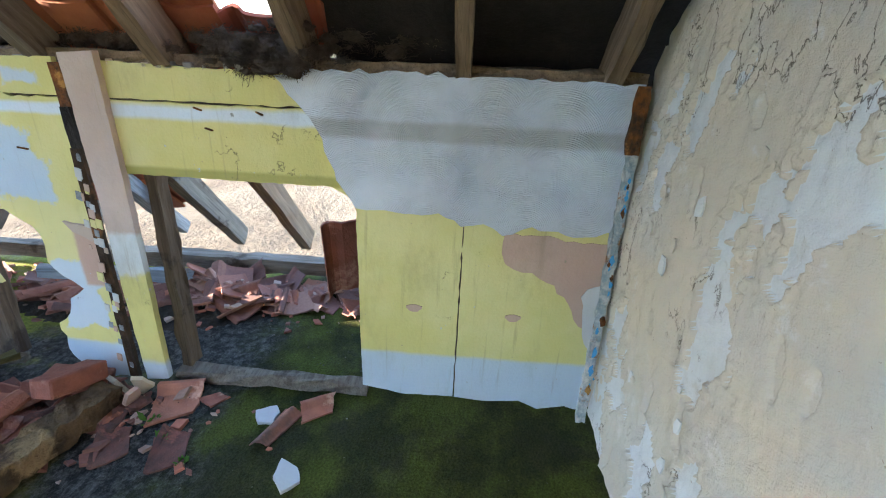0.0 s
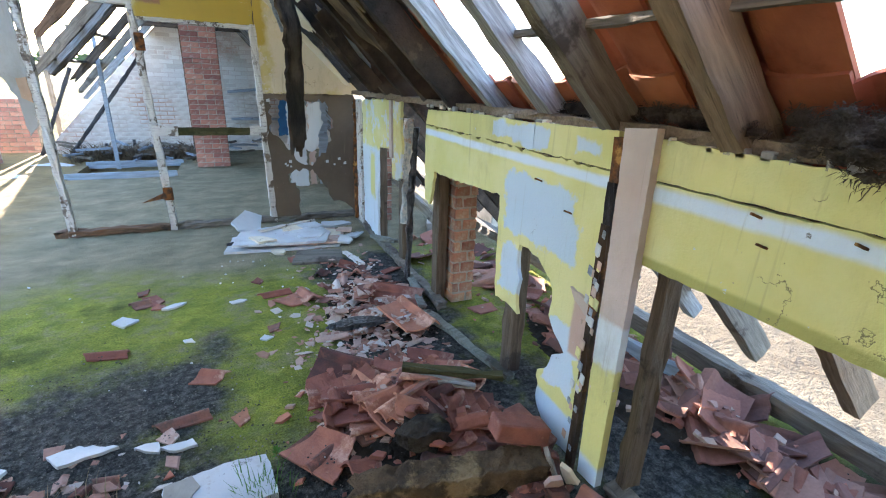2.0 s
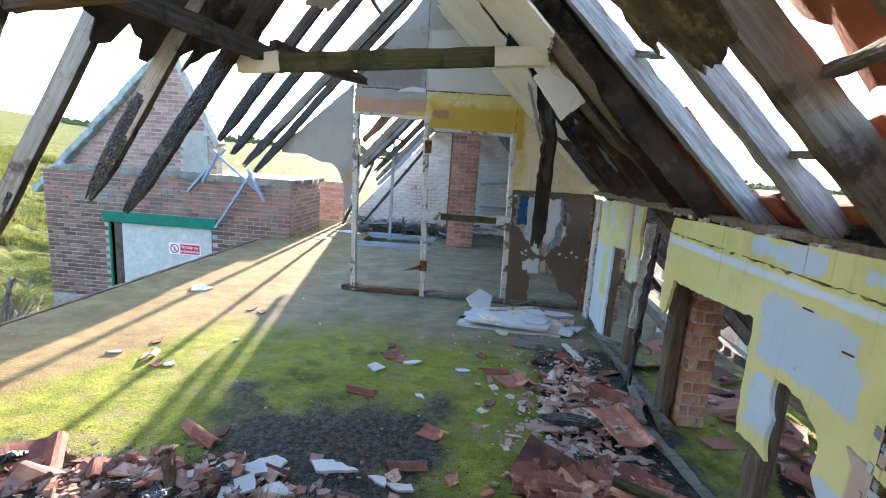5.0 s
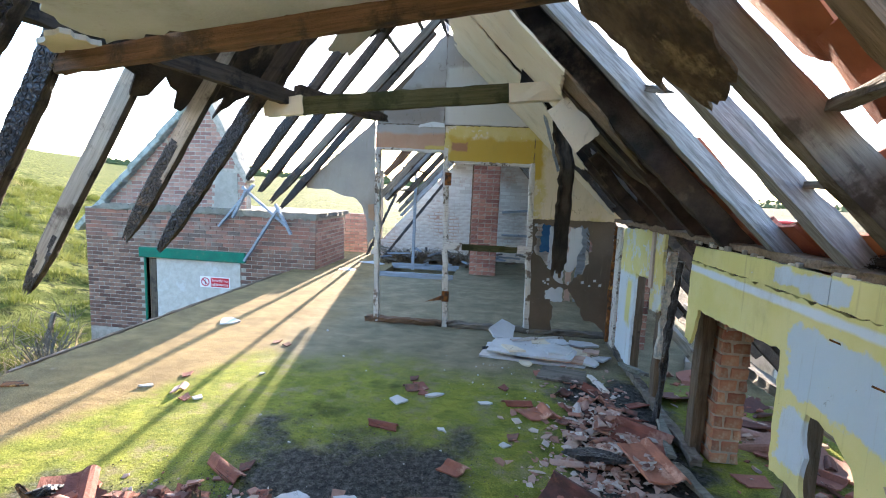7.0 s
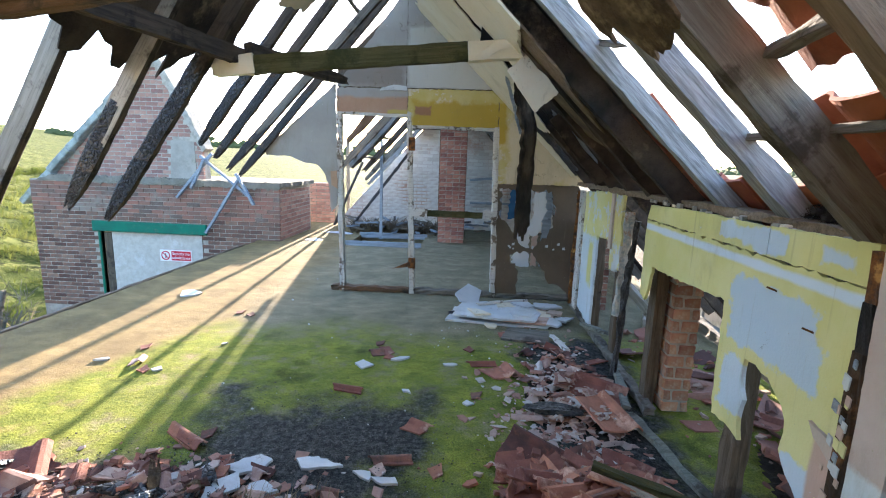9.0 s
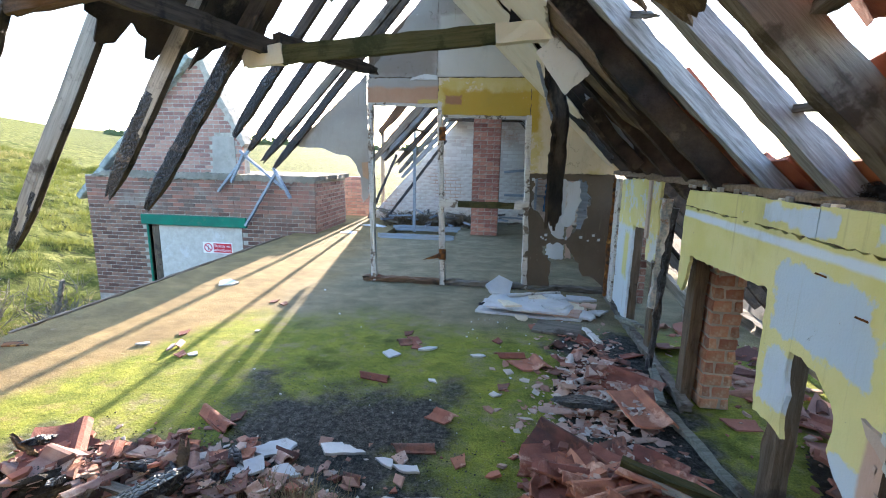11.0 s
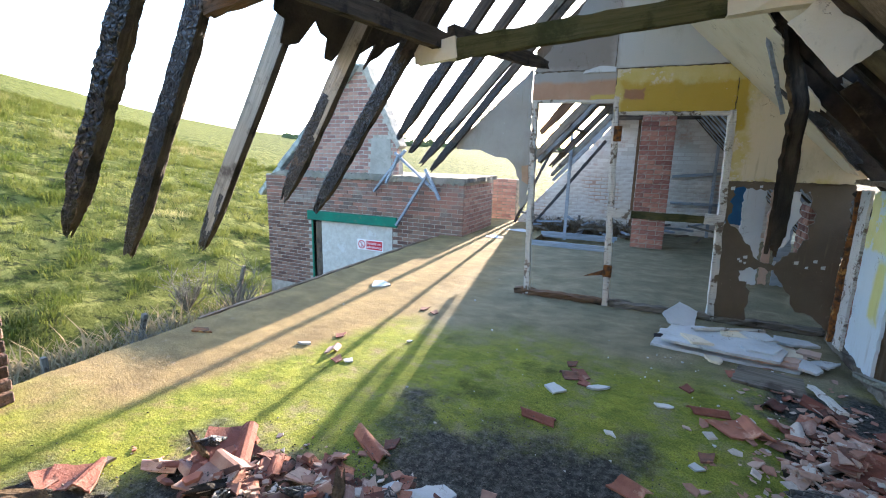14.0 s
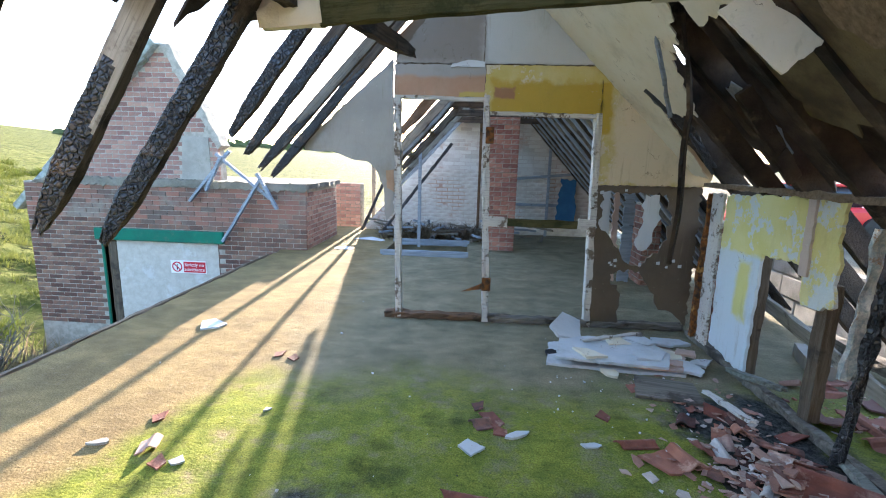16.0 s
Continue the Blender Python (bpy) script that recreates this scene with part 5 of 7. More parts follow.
sheet("charred_boarding", [(3.9, 0.05), (4.5, 0.1), (4.55, -0.25), (4.3, -0.38), (4.1, -0.22), (3.95, -0.45), (3.7, -0.5), (3.6, -0.1)], west_plane(0.085), 0.02, M_BURNT, "charred boarding clinging between the burnt rafters", "roof boarding", amp=0.03, step=0.05, seed=13)
sheet("white_lining", [(3.6, -0.05), (4.15, 0.0), (4.1, -0.45), (3.75, -0.5)], west_plane(-0.08), 0.014, M_CREAM, "cream lining board under the west rafters", "plasterboard", amp=0.01, seed=14)
for v in (-0.05, -0.28):
    timber("batten", (v, 4.3, west_z(v) + 0.08), (v, 5.4, west_z(v) + 0.08), 0.04, 0.022, M_CHAR, "burnt tiling batten across the rafters", "batten", "roof battens", seed=int(v * -100), rough=0.003)
for v, y0, y1 in ((1.86, 0.75, 2.03), (2.25, 0.3, 3.2)):
    timber("batten", (v, y0, east_z(v, y0) + 0.084), (v, y1, east_z(v, y1) + 0.084), 0.04, 0.022, M_WOOD, "grey tiling batten across the rafters", "batten", "roof battens", seed=int(v * 100), rough=0.002)
timber("eaves_plate", (3.08, -0.6, 0.10), (3.08, 5.3, 0.10), 0.10, 0.09, M_WOOD, "weathered eaves plate along the slab edge", "timber", seed=31)
timber("loose_joist", (2.55, 2.45, 0.22), (2.80, 1.75, 0.12), 0.05, 0.07, M_WOOD_BLUE, "grey timber lying behind the torn boards", "timber", seed=33)
timber("loose_board", (2.55, 3.6, 0.12), (2.4, 5.2, 0.5), 0.03, 0.10, M_WOOD_PALE, "pale board leaning behind the torn boards", "timber", seed=34)


# ---- clay tiles ----
def pantile_z(u):
    """Rise of an S-shaped tile across its width (u from 0 to 1)."""
    u = min(1.0, max(0.0, u))
    return -0.010 * math.sin(3.1416 * u / 0.66) if u < 0.66 else 0.034 * math.sin(3.1416 * (u - 0.66) / 0.34)


def tile_mesh(name, material, u0, u1, v0, v1, jag, seed, thick=0.013):
    rng = random.Random(seed)
    bm = bmesh.new()
    nu, nv = 12, 3
    cut = [rng.uniform(-22, 22) * jag for _ in range(4)]
    top, low = {}, {}
    for i in range(nu + 1):
        for j in range(nv + 1):
            p, q = i / nu - 0.5, j / nv - 0.5
            u = u0 + (u1 - u0) * i / nu + q * (cut[0] * (0.5 - p) + cut[1] * (0.5 + p)) * (u1 - u0)
            v = v0 + (v1 - v0) * j / nv + p * (cut[2] * (0.5 - q) + cut[3] * (0.5 + q)) * (v1 - v0)
            x, y = (u - (u0 + u1) / 2) * 0.25, (v - (v0 + v1) / 2) * 0.34
            if i in (0, nu):
                x += rng.gauss(0, jag * 0.18)
            if j in (0, nv):
                y += rng.gauss(0, jag * 0.18)
            z = pantile_z(u)
            top[i, j] = bm.verts.new((x, y, z + thick))
            low[i, j] = bm.verts.new((x, y, z))
    for i in range(nu):
        for j in range(nv):
            bm.faces.new((top[i, j], top[i + 1, j], top[i + 1, j + 1], top[i, j + 1]))
            bm.faces.new((low[i, j + 1], low[i + 1, j + 1], low[i + 1, j], low[i, j]))
    rim = [(i, 0) for i in range(nu)] + [(nu, j) for j in range(nv)] + [(i, nv) for i in range(nu, 0, -1)] + [(0, j) for j in range(nv, 0, -1)]
    for a, b in zip(rim, rim[1:] + rim[:1]):
        bm.faces.new((top[b], top[a], low[a], low[b]))
    zmin = min(v.co.z for v in bm.verts)
    bmesh.ops.translate(bm, vec=(0, 0, -zmin), verts=bm.verts)
    return data_of(bm, name, material)


WHOLE = tile_mesh("roof_tile", M_ROOFTILE, 0, 1, 0, 1, 0.001, 1)
roof = thing("tile_roof", "remaining courses of red clay pantiles on battens", "tiled roof", (0, 0, 0))
ang = math.atan(0.97)
rng = random.Random(21)
for y0, y1, x0, x1 in ((1.03, 1.64, 1.83, 2.3), (1.05, 1.47, 0.78, 1.58), (0.30, 0.78, 0.5, 2.3), (0.78, 1.03, 2.05, 2.3), (1.75, 2.95, 2.06, 3.1), (2.68, 3.6, 1.75, 3.1)):
    n = max(1, round((y1 - y0) / 0.21))
    step = 0.285 * math.cos(ang)
    m = max(1, int((x1 - x0) / step))
    for i in range(n):
        for j in range(m):
            x, y = x0 + (j + 0.5) * step, y0 + (i + 0.5) * 0.21
            if (x0 < 1.5 and rng.random() < 0.12) or (x > 2.3 and rng.random() < 0.25):
                continue
            o = new("roof_tile", WHOLE)
            o.parent = roof
            o.matrix_basis = pose(x, y, east_z(x, y) + 0.10 + rng.uniform(0, 0.006), 0, math.degrees(ang) - 2.5, 0) @ pose(0, 0, 0, 0, 0, 90 + rng.gauss(0, 1.0))

# tile remnants clinging high up
for y, x, k in ((1.54, 1.50, 2), (1.50, 1.64, 4), (1.58, 1.30, 1), (2.62, 1.75, 3)):
    o = new("roof_tile", tile_mesh("roof_tile", M_ROOFTILE, 0, 0.9 - 0.1 * (k % 3), 0, 0.8 - 0.1 * (k % 2), 0.016, 70 + k))
    o.parent = roof
    o.matrix_basis = pose(x, y, east_z(x, y) + 0.10, 0, math.degrees(ang) - 2.5, 0) @ pose(0, 0, 0, 0, 0, 90 + 6 * (k - 2))
timber("broken_batten", (1.67, 1.74, east_z(1.67) + 0.075), (1.63, 1.15, east_z(1.63) + 0.082), 0.04, 0.03, M_WOOD, "splintered batten caught under a tile remnant", "batten", "roof battens", seed=77, rough=0.003, t0=0.4)
timber("broken_batten", (1.44, 2.44, east_z(1.44) + 0.08), (1.48, 2.27, east_z(1.48) + 0.07), 0.035, 0.025, M_WOOD, "splintered batten stub on a grey rafter", "batten", "roof battens", seed=78, rough=0.003, t1=0.4)

# ---- heaps of broken tile ----
CELL = 0.03
heap = {}


def mound(x, y):
    """Height of the soil that the rubble lies in."""
    h = 0.0
    for cx, cy, rx, ry, t in ((-0.55, 1.95, 0.75, 0.28, 0.055), (-1.38, 1.50, 0.42, 0.17, 0.04), (1.5, 2.02, 0.42, 0.40, 0.07), (1.62, 3.1, 0.32, 0.5, 0.035), (2.66, 2.0, 0.3, 0.8, 0.05)):
        h = max(h, t * (1 - ((x - cx) / rx) ** 2 - ((y - cy) / ry) ** 2))
    return 0.0 if h <= 0 else h * (0.75 + 0.6 * noise.noise(Vector((x * 7, y * 7, 1))))


def level(c):
    return heap[c] if c in heap else mound(c[0] * CELL, c[1] * CELL)


def settle(x, y, r, grow, most=0.22):
    """Height of the heap under a piece of radius r; the piece then raises it."""
    cells = [(i, j) for i in range(int((x - r) / CELL) - 1, int((x + r) / CELL) + 2) for j in range(int((y - r) / CELL) - 1, int((y + r) / CELL) + 2) if math.hypot(i * CELL - x, j * CELL - y) <= r]
    hs = sorted(level(c) for c in cells)
    h = hs[int(len(hs) * 0.62)] if hs else 0.0
    for c in cells:
        heap[c] = max(level(c), min(most, h + grow))
    return h


KINDS = []
for k, (u0, u1, v0, v1, jag) in enumerate(((0, 1, 0, 1, 0.004), (0, 1, 0, 0.55, 0.014), (0.1, 0.75, 0.2, 1, 0.016), (0, 0.5, 0, 0.7, 0.014), (0.45, 1, 0.1, 0.6, 0.014), (0.3, 1.0, 0.5, 1.0, 0.012), (0.2, 0.6, 0.2, 0.55, 0.012), (0.6, 1.0, 0.0, 0.9, 0.012), (0.0, 0.8, 0.0, 0.8, 0.016), (0.35, 0.9, 0.3, 0.9, 0.018))):
    KINDS.append([tile_mesh("tile_fragment", mt, u0, u1, v0, v1, jag, 30 + k) for mt in (M_TILE, M_TILE_OLD, M_TILE_PALE)] + [max(u1 - u0, v1 - v0)])


LOOSE = []


def lay(x, y, kind, colour, yaw, tx=0.0, ty=0.0, size=1.0, label="broken red clay pantile lying in the rubble", joined=False):
    row = KINDS[kind]
    r = 0.10 * row[3] * size
    h = settle(x, y, r, 0.017)
    z = h + 0.4 * r * (abs(math.sin(radians(tx))) + abs(math.sin(radians(ty)))) - 0.004
    m = pose(x, y, max(z, 0.001), tx, ty, yaw) @ Matrix.Scale(size, 4)
    if joined:
        LOOSE.append((row[colour], m))
        return None
    o = new("tile_fragment", row[colour])
    o.matrix_basis = m
    return tagged(o, label, "roof tile", "broken tiles on the slab")


def scatter(n, cx, cy, sx, sy, kinds, colours, seed, tilt=14, clip=None, lo=0.8, hi=1.08, joined=False):
    rng = random.Random(seed)
    done = 0
    while done < n:
        x, y = rng.gauss(cx, sx), rng.gauss(cy, sy)
        if abs(x - cx) > 2 * sx or abs(y - cy) > 2 * sy or (clip and not clip(x, y)):
            continue
        c = rng.choice(colours)
        lay(x, y, rng.choice(kinds), c, rng.uniform(0, 360), rng.gauss(0, tilt), rng.gauss(0, tilt), rng.uniform(lo, hi), ("terracotta red", "dark weathered", "pale dusty")[c] + " clay tile fragment in the rubble heap", joined)
        done += 1


def soil_bed():
    """Low banks of dark crumbly soil under the rubble."""
    bm, grid, s = bmesh.new(), {}, 0.02
    for i in range(-98, 152):
        for j in range(62, 182):
            x, y = i * s, j * s
            h = mound(x, y)
            if h > 0.002 and not 1.96 < x < 2.16:
                h += 0.012 * noise.fractal(Vector((x * 30, y * 30, 0)), 0.8, 2.0, 3)
                grid[i, j] = bm.verts.new((x, y, max(0.0015, h - 0.004)))
    for (i, j), v in list(grid.items()):
        q = [grid.get(c) for c in ((i + 1, j), (i + 1, j + 1), (i, j + 1))]
        if all(q):
            bm.faces.new((v, *q))
    tagged(part("soil_bed", bm, M_SOIL), "dark crumbly soil under the rubble heaps", "soil", kind="stuff")


soil_bed()
front = lambda x, y: x < 1.94
back = lambda x, y: 2.14 < x < 3.0 and not (2.1 < x < 2.5 and 2.98 < y < 3.4) and not (x < 2.62 - 0.1 * (y - 1.3) and 0.5 < y < 1.9)
# the near heap: large pieces below, smaller on top
scatter(34, 1.47, 2.14, 0.20, 0.20, (0, 1, 2, 8, 9, 3), (0, 0, 1, 0), 1, 9, front, 0.75, 1.0)
scatter(34, 1.52, 2.10, 0.24, 0.24, (1, 3, 4, 5, 6, 9), (0, 0, 1, 0), 11, 15, front, 0.6, 0.95)
scatter(22, 1.84, 1.76, 0.07, 0.20, (3, 4, 5, 6, 9), (0, 0, 1, 1), 2, 15, lambda x, y: x < 1.93 and y > 1.42, 0.5, 0.85)
# the flat spread of small pieces beyond it
scatter(70, 1.62, 3.05, 0.17, 0.26, (4, 5, 6, 7), (0, 2, 2, 1), 3, 7, front, 0.35, 0.65, True)
scatter(26, 1.60, 3.36, 0.20, 0.22, (1, 3, 4, 5, 6), (0, 1, 1, 2), 31, 9, front, 0.35, 0.62)
scatter(16, 1.62, 3.85, 0.20, 0.22, (3, 4, 6), (0, 0, 1), 4, 10, front, 0.4, 0.8)
lay(1.80, 3.20, 0, 0, 62, 4, -6, 1.0, "whole red pantile lying on small chips")
lay(1.76, 2.86, 0, 0, 20, 8, 5, 0.95, "broken red pantile lying on small chips")
scatter(60, 2.76, 1.75, 0.15, 0.55, (0, 1, 2, 3, 4, 5, 8), (0, 1, 1), 5, 14, back, 0.6, 0.95, True)
scatter(30, 2.75, 1.15, 0.16, 0.3, (1, 2, 3, 4, 9), (0, 1, 1), 51, 16, back, 0.6, 0.95, True)
scatter(28, 2.65, 3.5, 0.2, 0.5, (0, 1, 2, 3, 4), (0, 1, 1), 6, 14, back, 0.6, 0.95, True)
# the heap in the middle of the slab: small broken stuff
scatter(84, -0.52, 1.98, 0.40, 0.16, (3, 4, 5, 6, 7), (0, 1, 1, 2), 7, 11, lambda x, y: y < 2.35, 0.36, 0.72)
scatter(26, 0.05, 1.98, 0.26, 0.12, (4, 5, 6), (1, 2, 2), 8, 10, lambda x, y: True, 0.3, 0.6)
lay(-1.09, 2.05, 0, 0, 35, 12, 6, 0.95, "whole red pantile lying on the rubble's edge")
lay(-0.98, 1.90, 1, 2, 80, 6, -4, 0.9, "pale dusty pantile half under another tile")
lay(-0.56, 2.46, 7, 0, 60, 3, 4, 0.8, "red ridge piece lying at the rubble's edge")


def join_loose(name, label, material, keep):
    vs, fs = [], []
    for me, m in LOOSE:
        if keep(m.translation.x):
            k = len(vs)
            vs += [tuple(m @ v.co) for v in me.vertices]
            fs += [tuple(k + i for i in p.vertices) for p in me.polygons]
    me = bpy.data.meshes.new(name)
    me.from_pydata(vs, [], fs)
    me.materials.append(material)
    tagged(new(name, me), label, "rubble", kind="stuff")


# pieces lying singly on the slab
for x, y, k, c, yaw in ((0.66, 2.68, 9, 0, 60), (0.80, 2.32, 6, 0, 20), (0.16, 3.08, 7, 0, 80), (0.30, 3.74, 3, 0, 30), (0.34, 3.62, 6, 0, 75), (0.24, 3.68, 4, 1, 110), (0.22, 3.88, 6, 1, 10), (1.05, 3.58, 7, 0, 100), (1.18, 3.45, 1, 0, 20), (0.95, 3.85, 6, 0, 40), (-1.58, 1.66, 1, 0, 25), (-1.68, 1.60, 3, 0, 75), (-1.42, 1.38, 3, 0, 10), (-1.43, 3.30, 4, 2, 20), (-1.30, 3.18, 6, 0, 60), (-1.55, 3.55, 6, 0, 30), (-1.25, 4.45, 6, 1, 10), (-1.12, 4.40, 6, 1, 50), (1.92, 0.74, 9, 0, 30), (1.80, 0.86, 7, 1, 70), (1.66, 1.20, 2, 1, 100), (1.90, 1.32, 1, 0, 15), (1.66, 1.42, 2, 1, 110), (1.93, 1.18, 6, 0, 50), (0.57, 2.38, 7, 1, 100), (-0.50, 2.42, 7, 0, 60), (-0.45, 2.5, 6, 1, 20), (0.52, 2.30, 6, 2, 40), (1.0, 3.1, 6, 1, 0)):
    lay(x, y, k, c, yaw, 0, 0, 0.9 if k < 2 else 0.66, "single clay tile fragment lying on mossy concrete")
# a whole tile leaning at the opening's edge
o = tagged(new("leaning_tile", KINDS[0][0]), "whole red pantile leaning against the stud", "roof tile")
o.matrix_basis = pose(2.20, 0.635, 0.58, 80, 8, 128)


def chips(name, label, material, zones, seed, lo=0.012, hi=0.05, flat=0.35):
    """Small angular chips, joined: too many to count."""
    rng = random.Random(seed)
    vs, fs = [], []
    for n, cx, cy, sx, sy in zones:
        for _ in range(n):
            x, y = rng.gauss(cx, sx), rng.gauss(cy, sy)
            if 1.93 < x < 2.15 or x < -2.7 or x > 3.1:
                continue
            s = lo + (hi - lo) * rng.random() ** 2.2
            z = level((round(x / CELL), round(y / CELL))) + s * flat * 0.3
            a = rng.uniform(0, 6.28)
            t = Euler((rng.gauss(0, 0.2), rng.gauss(0, 0.2), a)).to_matrix()
            k = len(vs)
            nn = rng.choice((3, 4, 4, 5))
            ring = [Vector((math.cos(q * 6.283 / nn) * s * rng.uniform(0.6, 1.2), math.sin(q * 6.283 / nn) * s * rng.uniform(0.4, 0.9), 0)) for q in range(nn)]
            th = s * flat
            for p in ring:
                vs.append(tuple(t @ p + Vector((x, y, z))))
            for p in ring:
                vs.append(tuple(t @ (p * rng.uniform(0.75, 1.0) + Vector((0, 0, th))) + Vector((x, y, z))))
            fs.append(tuple(range(k + nn, k + 2 * nn)))
            fs += [(k + q, k + (q + 1) % nn, k + nn + (q + 1) % nn, k + nn + q) for q in range(nn)]
    me = bpy.data.meshes.new(name)
    me.from_pydata(vs, [], fs)
    me.materials.append(material)
    tagged(new(name, me), label, "rubble", kind="stuff")


def island(name, a, b, c):
    """Rubble colours that differ from chip to chip."""
    m = Mat(name, 0.88)
    g = m.n.new("ShaderNodeNewGeometry").outputs["Random Per Island"]
    col = m.mix(m.step(g, 0.2, 0.5), a, b)
    col = m.mix(m.step(g, 0.72, 0.78), col, c)
    col = m.mix(0.5, col, m.mix(m.noise(60, 4), (0.2, 0.2, 0.2), (0.8, 0.8, 0.8)), "OVERLAY")
    return m.done(col, None, m.bump(m.noise(90, 4), 0.5, 0.003))


M_CHIP_P = island("pale_chip_mix", (0.40, 0.30, 0.25), (0.30, 0.165, 0.125), (0.46, 0.42, 0.38))
M_CHIP_R = island("red_chip_mix", (0.34, 0.14, 0.095), (0.18, 0.09, 0.07), (0.38, 0.28, 0.22))
M_CHIP_D = island("dark_gravel_mix", (0.03, 0.03, 0.028), (0.075, 0.074, 0.068), (0.15, 0.14, 0.125))
M_LOOSE = island("loose_tile_mix", (0.27, 0.12, 0.085), (0.14, 0.078, 0.066), (0.32, 0.19, 0.145))
join_loose("tile_heap", "broken red and dark tiles heaped behind the boards", M_LOOSE, lambda x: x > 2.05)
join_loose("tile_litter", "small flat tile pieces strewn thickly on the slab", M_CHIP_P, lambda x: x < 2.05)
chips("pale_tile_chips", "pale broken tile chips spread in heaps", M_CHIP_P, [(700, 1.58, 3.0, 0.2, 0.28), (120, 1.32, 2.75, 0.14, 0.12), (260, -0.50, 1.98, 0.36, 0.15), (120, 1.7, 3.9, 0.2, 0.3), (60, 0.1, 2.1, 0.25, 0.15)], 3, 0.014, 0.055, 0.13)
chips("red_tile_chips", "small red tile chips among the heaps", M_CHIP_R, [(260, 1.5, 2.1, 0.24, 0.24), (260, 2.75, 1.8, 0.15, 0.5), (200, 2.6, 3.4, 0.2, 0.6), (220, -0.6, 1.95, 0.38, 0.16), (120, 1.8, 1.6, 0.12, 0.25)], 4)
chips("dark_gravel", "dark damp gravel and soot on the slab", M_CHIP_D, [(4200, 0.10, 2.45, 0.36, 0.28), (3000, -0.55, 2.0, 0.42, 0.16), (2600, 0.7, 1.8, 0.36, 0.22), (500, 1.6, 2.4, 0.25, 0.5), (400, -1.35, 1.6, 0.25, 0.15), (500, 1.75, 3.2, 0.2, 0.6), (300, 2.6, 1.2, 0.3, 0.5)], 5, 0.001, 0.0065, 0.6)
chips("white_crumbs", "scattered white plaster crumbs", island("plaster_crumb_mix", (0.55, 0.57, 0.58), (0.45, 0.45, 0.43), (0.6, 0.6, 0.6)), [(26, 0.6, 2.9, 0.5, 0.6), (12, -0.8, 3.8, 0.7, 0.8), (50, 1.2, 4.3, 0.4, 0.3), (40, 0.0, 2.0, 0.4, 0.2)], 6, 0.003, 0.013, 0.6)

# ---- plasterboard and timber debris ----
def slab_piece(name, label, category, cx, cy, w, h, yaw, material, thick=0.016, z=None, tilt=(0, 0), seed=0, pts=None):
    rng = random.Random(seed)
    n = rng.choice((4, 5, 6))
    base = pts or [(w / 1.8 * math.cos(a) * rng.uniform(0.55, 1.25), h / 1.8 * math.sin(a) * rng.uniform(0.55, 1.25)) for a in [(k + rng.uniform(-0.3, 0.3)) * 6.283 / n for k in range(n)]]
    b = plate(bmesh.new(), ragged(base, 0.0025 if w < 0.2 else 0.0035, 0.025, seed), lambda u, v, d: (u, v, thick - d), thick)
    ob = part(name, b, material)
    hz = settle(cx, cy, min(w, h) * 0.4, thick) if z is None else z
    ob.matrix_basis = pose(cx, cy, max(0.001, hz + 0.3 * min(w, h) * math.sin(radians(abs(tilt[0]) + abs(tilt[1])))), tilt[0], tilt[1], yaw)
    return tagged(ob, label, category, "plasterboard scraps" if category == "plasterboard" else "")


W = "broken white plasterboard scrap lying on the slab"
for k, (x, y, w, h, yaw, t) in enumerate(((-0.08, 2.24, 0.22, 0.15, 20, 4), (-0.13, 2.05, 0.20, 0.15, 70, 6), (0.02, 2.08, 0.15, 0.12, 10, 5), (-0.28, 2.22, 0.10, 0.08, 50, 5), (0.19, 2.32, 0.24, 0.10, 170, 3), (0.58, 2.22, 0.17, 0.06, -25, 5), (0.46, 2.26, 0.12, 0.06, -15, 5), (0.18, 3.46, 0.15, 0.10, 10, 5), (0.42, 3.60, 0.13, 0.05, 30, 2), (0.55, 3.10, 0.09, 0.04, -30, 1), (0.80, 3.55, 0.10, 0.06, 10, 3), (-1.68, 3.30, 0.11, 0.05, 25, 2), (-1.22, 3.2, 0.08, 0.06, 10, 4), (-2.05, 4.95, 0.34, 0.22, 20, 2), (1.87, 0.92, 0.11, 0.10, 10, 4), (1.58, 0.74, 0.13, 0.11, 40, 8), (0.95, 3.0, 0.06, 0.05, 0, 3), (-1.0, 3.7, 0.05, 0.03, 50, 2))):
    slab_piece("plaster_scrap", W, "plasterboard", x, y, w, h, yaw, M_WHITE_B, 0.014 if w > 0.1 else 0.01, None, (t, 0), 50 + k)
slab_piece("plaster_slab", "large plaster slab with flaking white face", "plaster slab", 0.72, 1.93, 0.36, 0.2, 5, M_WHITE_B, 0.03, 0.0, (0, 0), 3, [(-0.19, -0.11), (0.18, -0.12), (0.17, 0.09), (0.02, 0.11), (-0.18, 0.08)])
slab_piece("bare_slab_face", "bare grey patch of the plaster slab", "plaster slab", 0.60, 1.93, 0.12, 0.16, 5, M_BLOCK, 0.004, 0.031, (0, 0), 4, [(-0.065, -0.085), (0.05, -0.09), (0.02, -0.03), (0.055, 0.02), (0.03, 0.085), (-0.06, 0.07)])
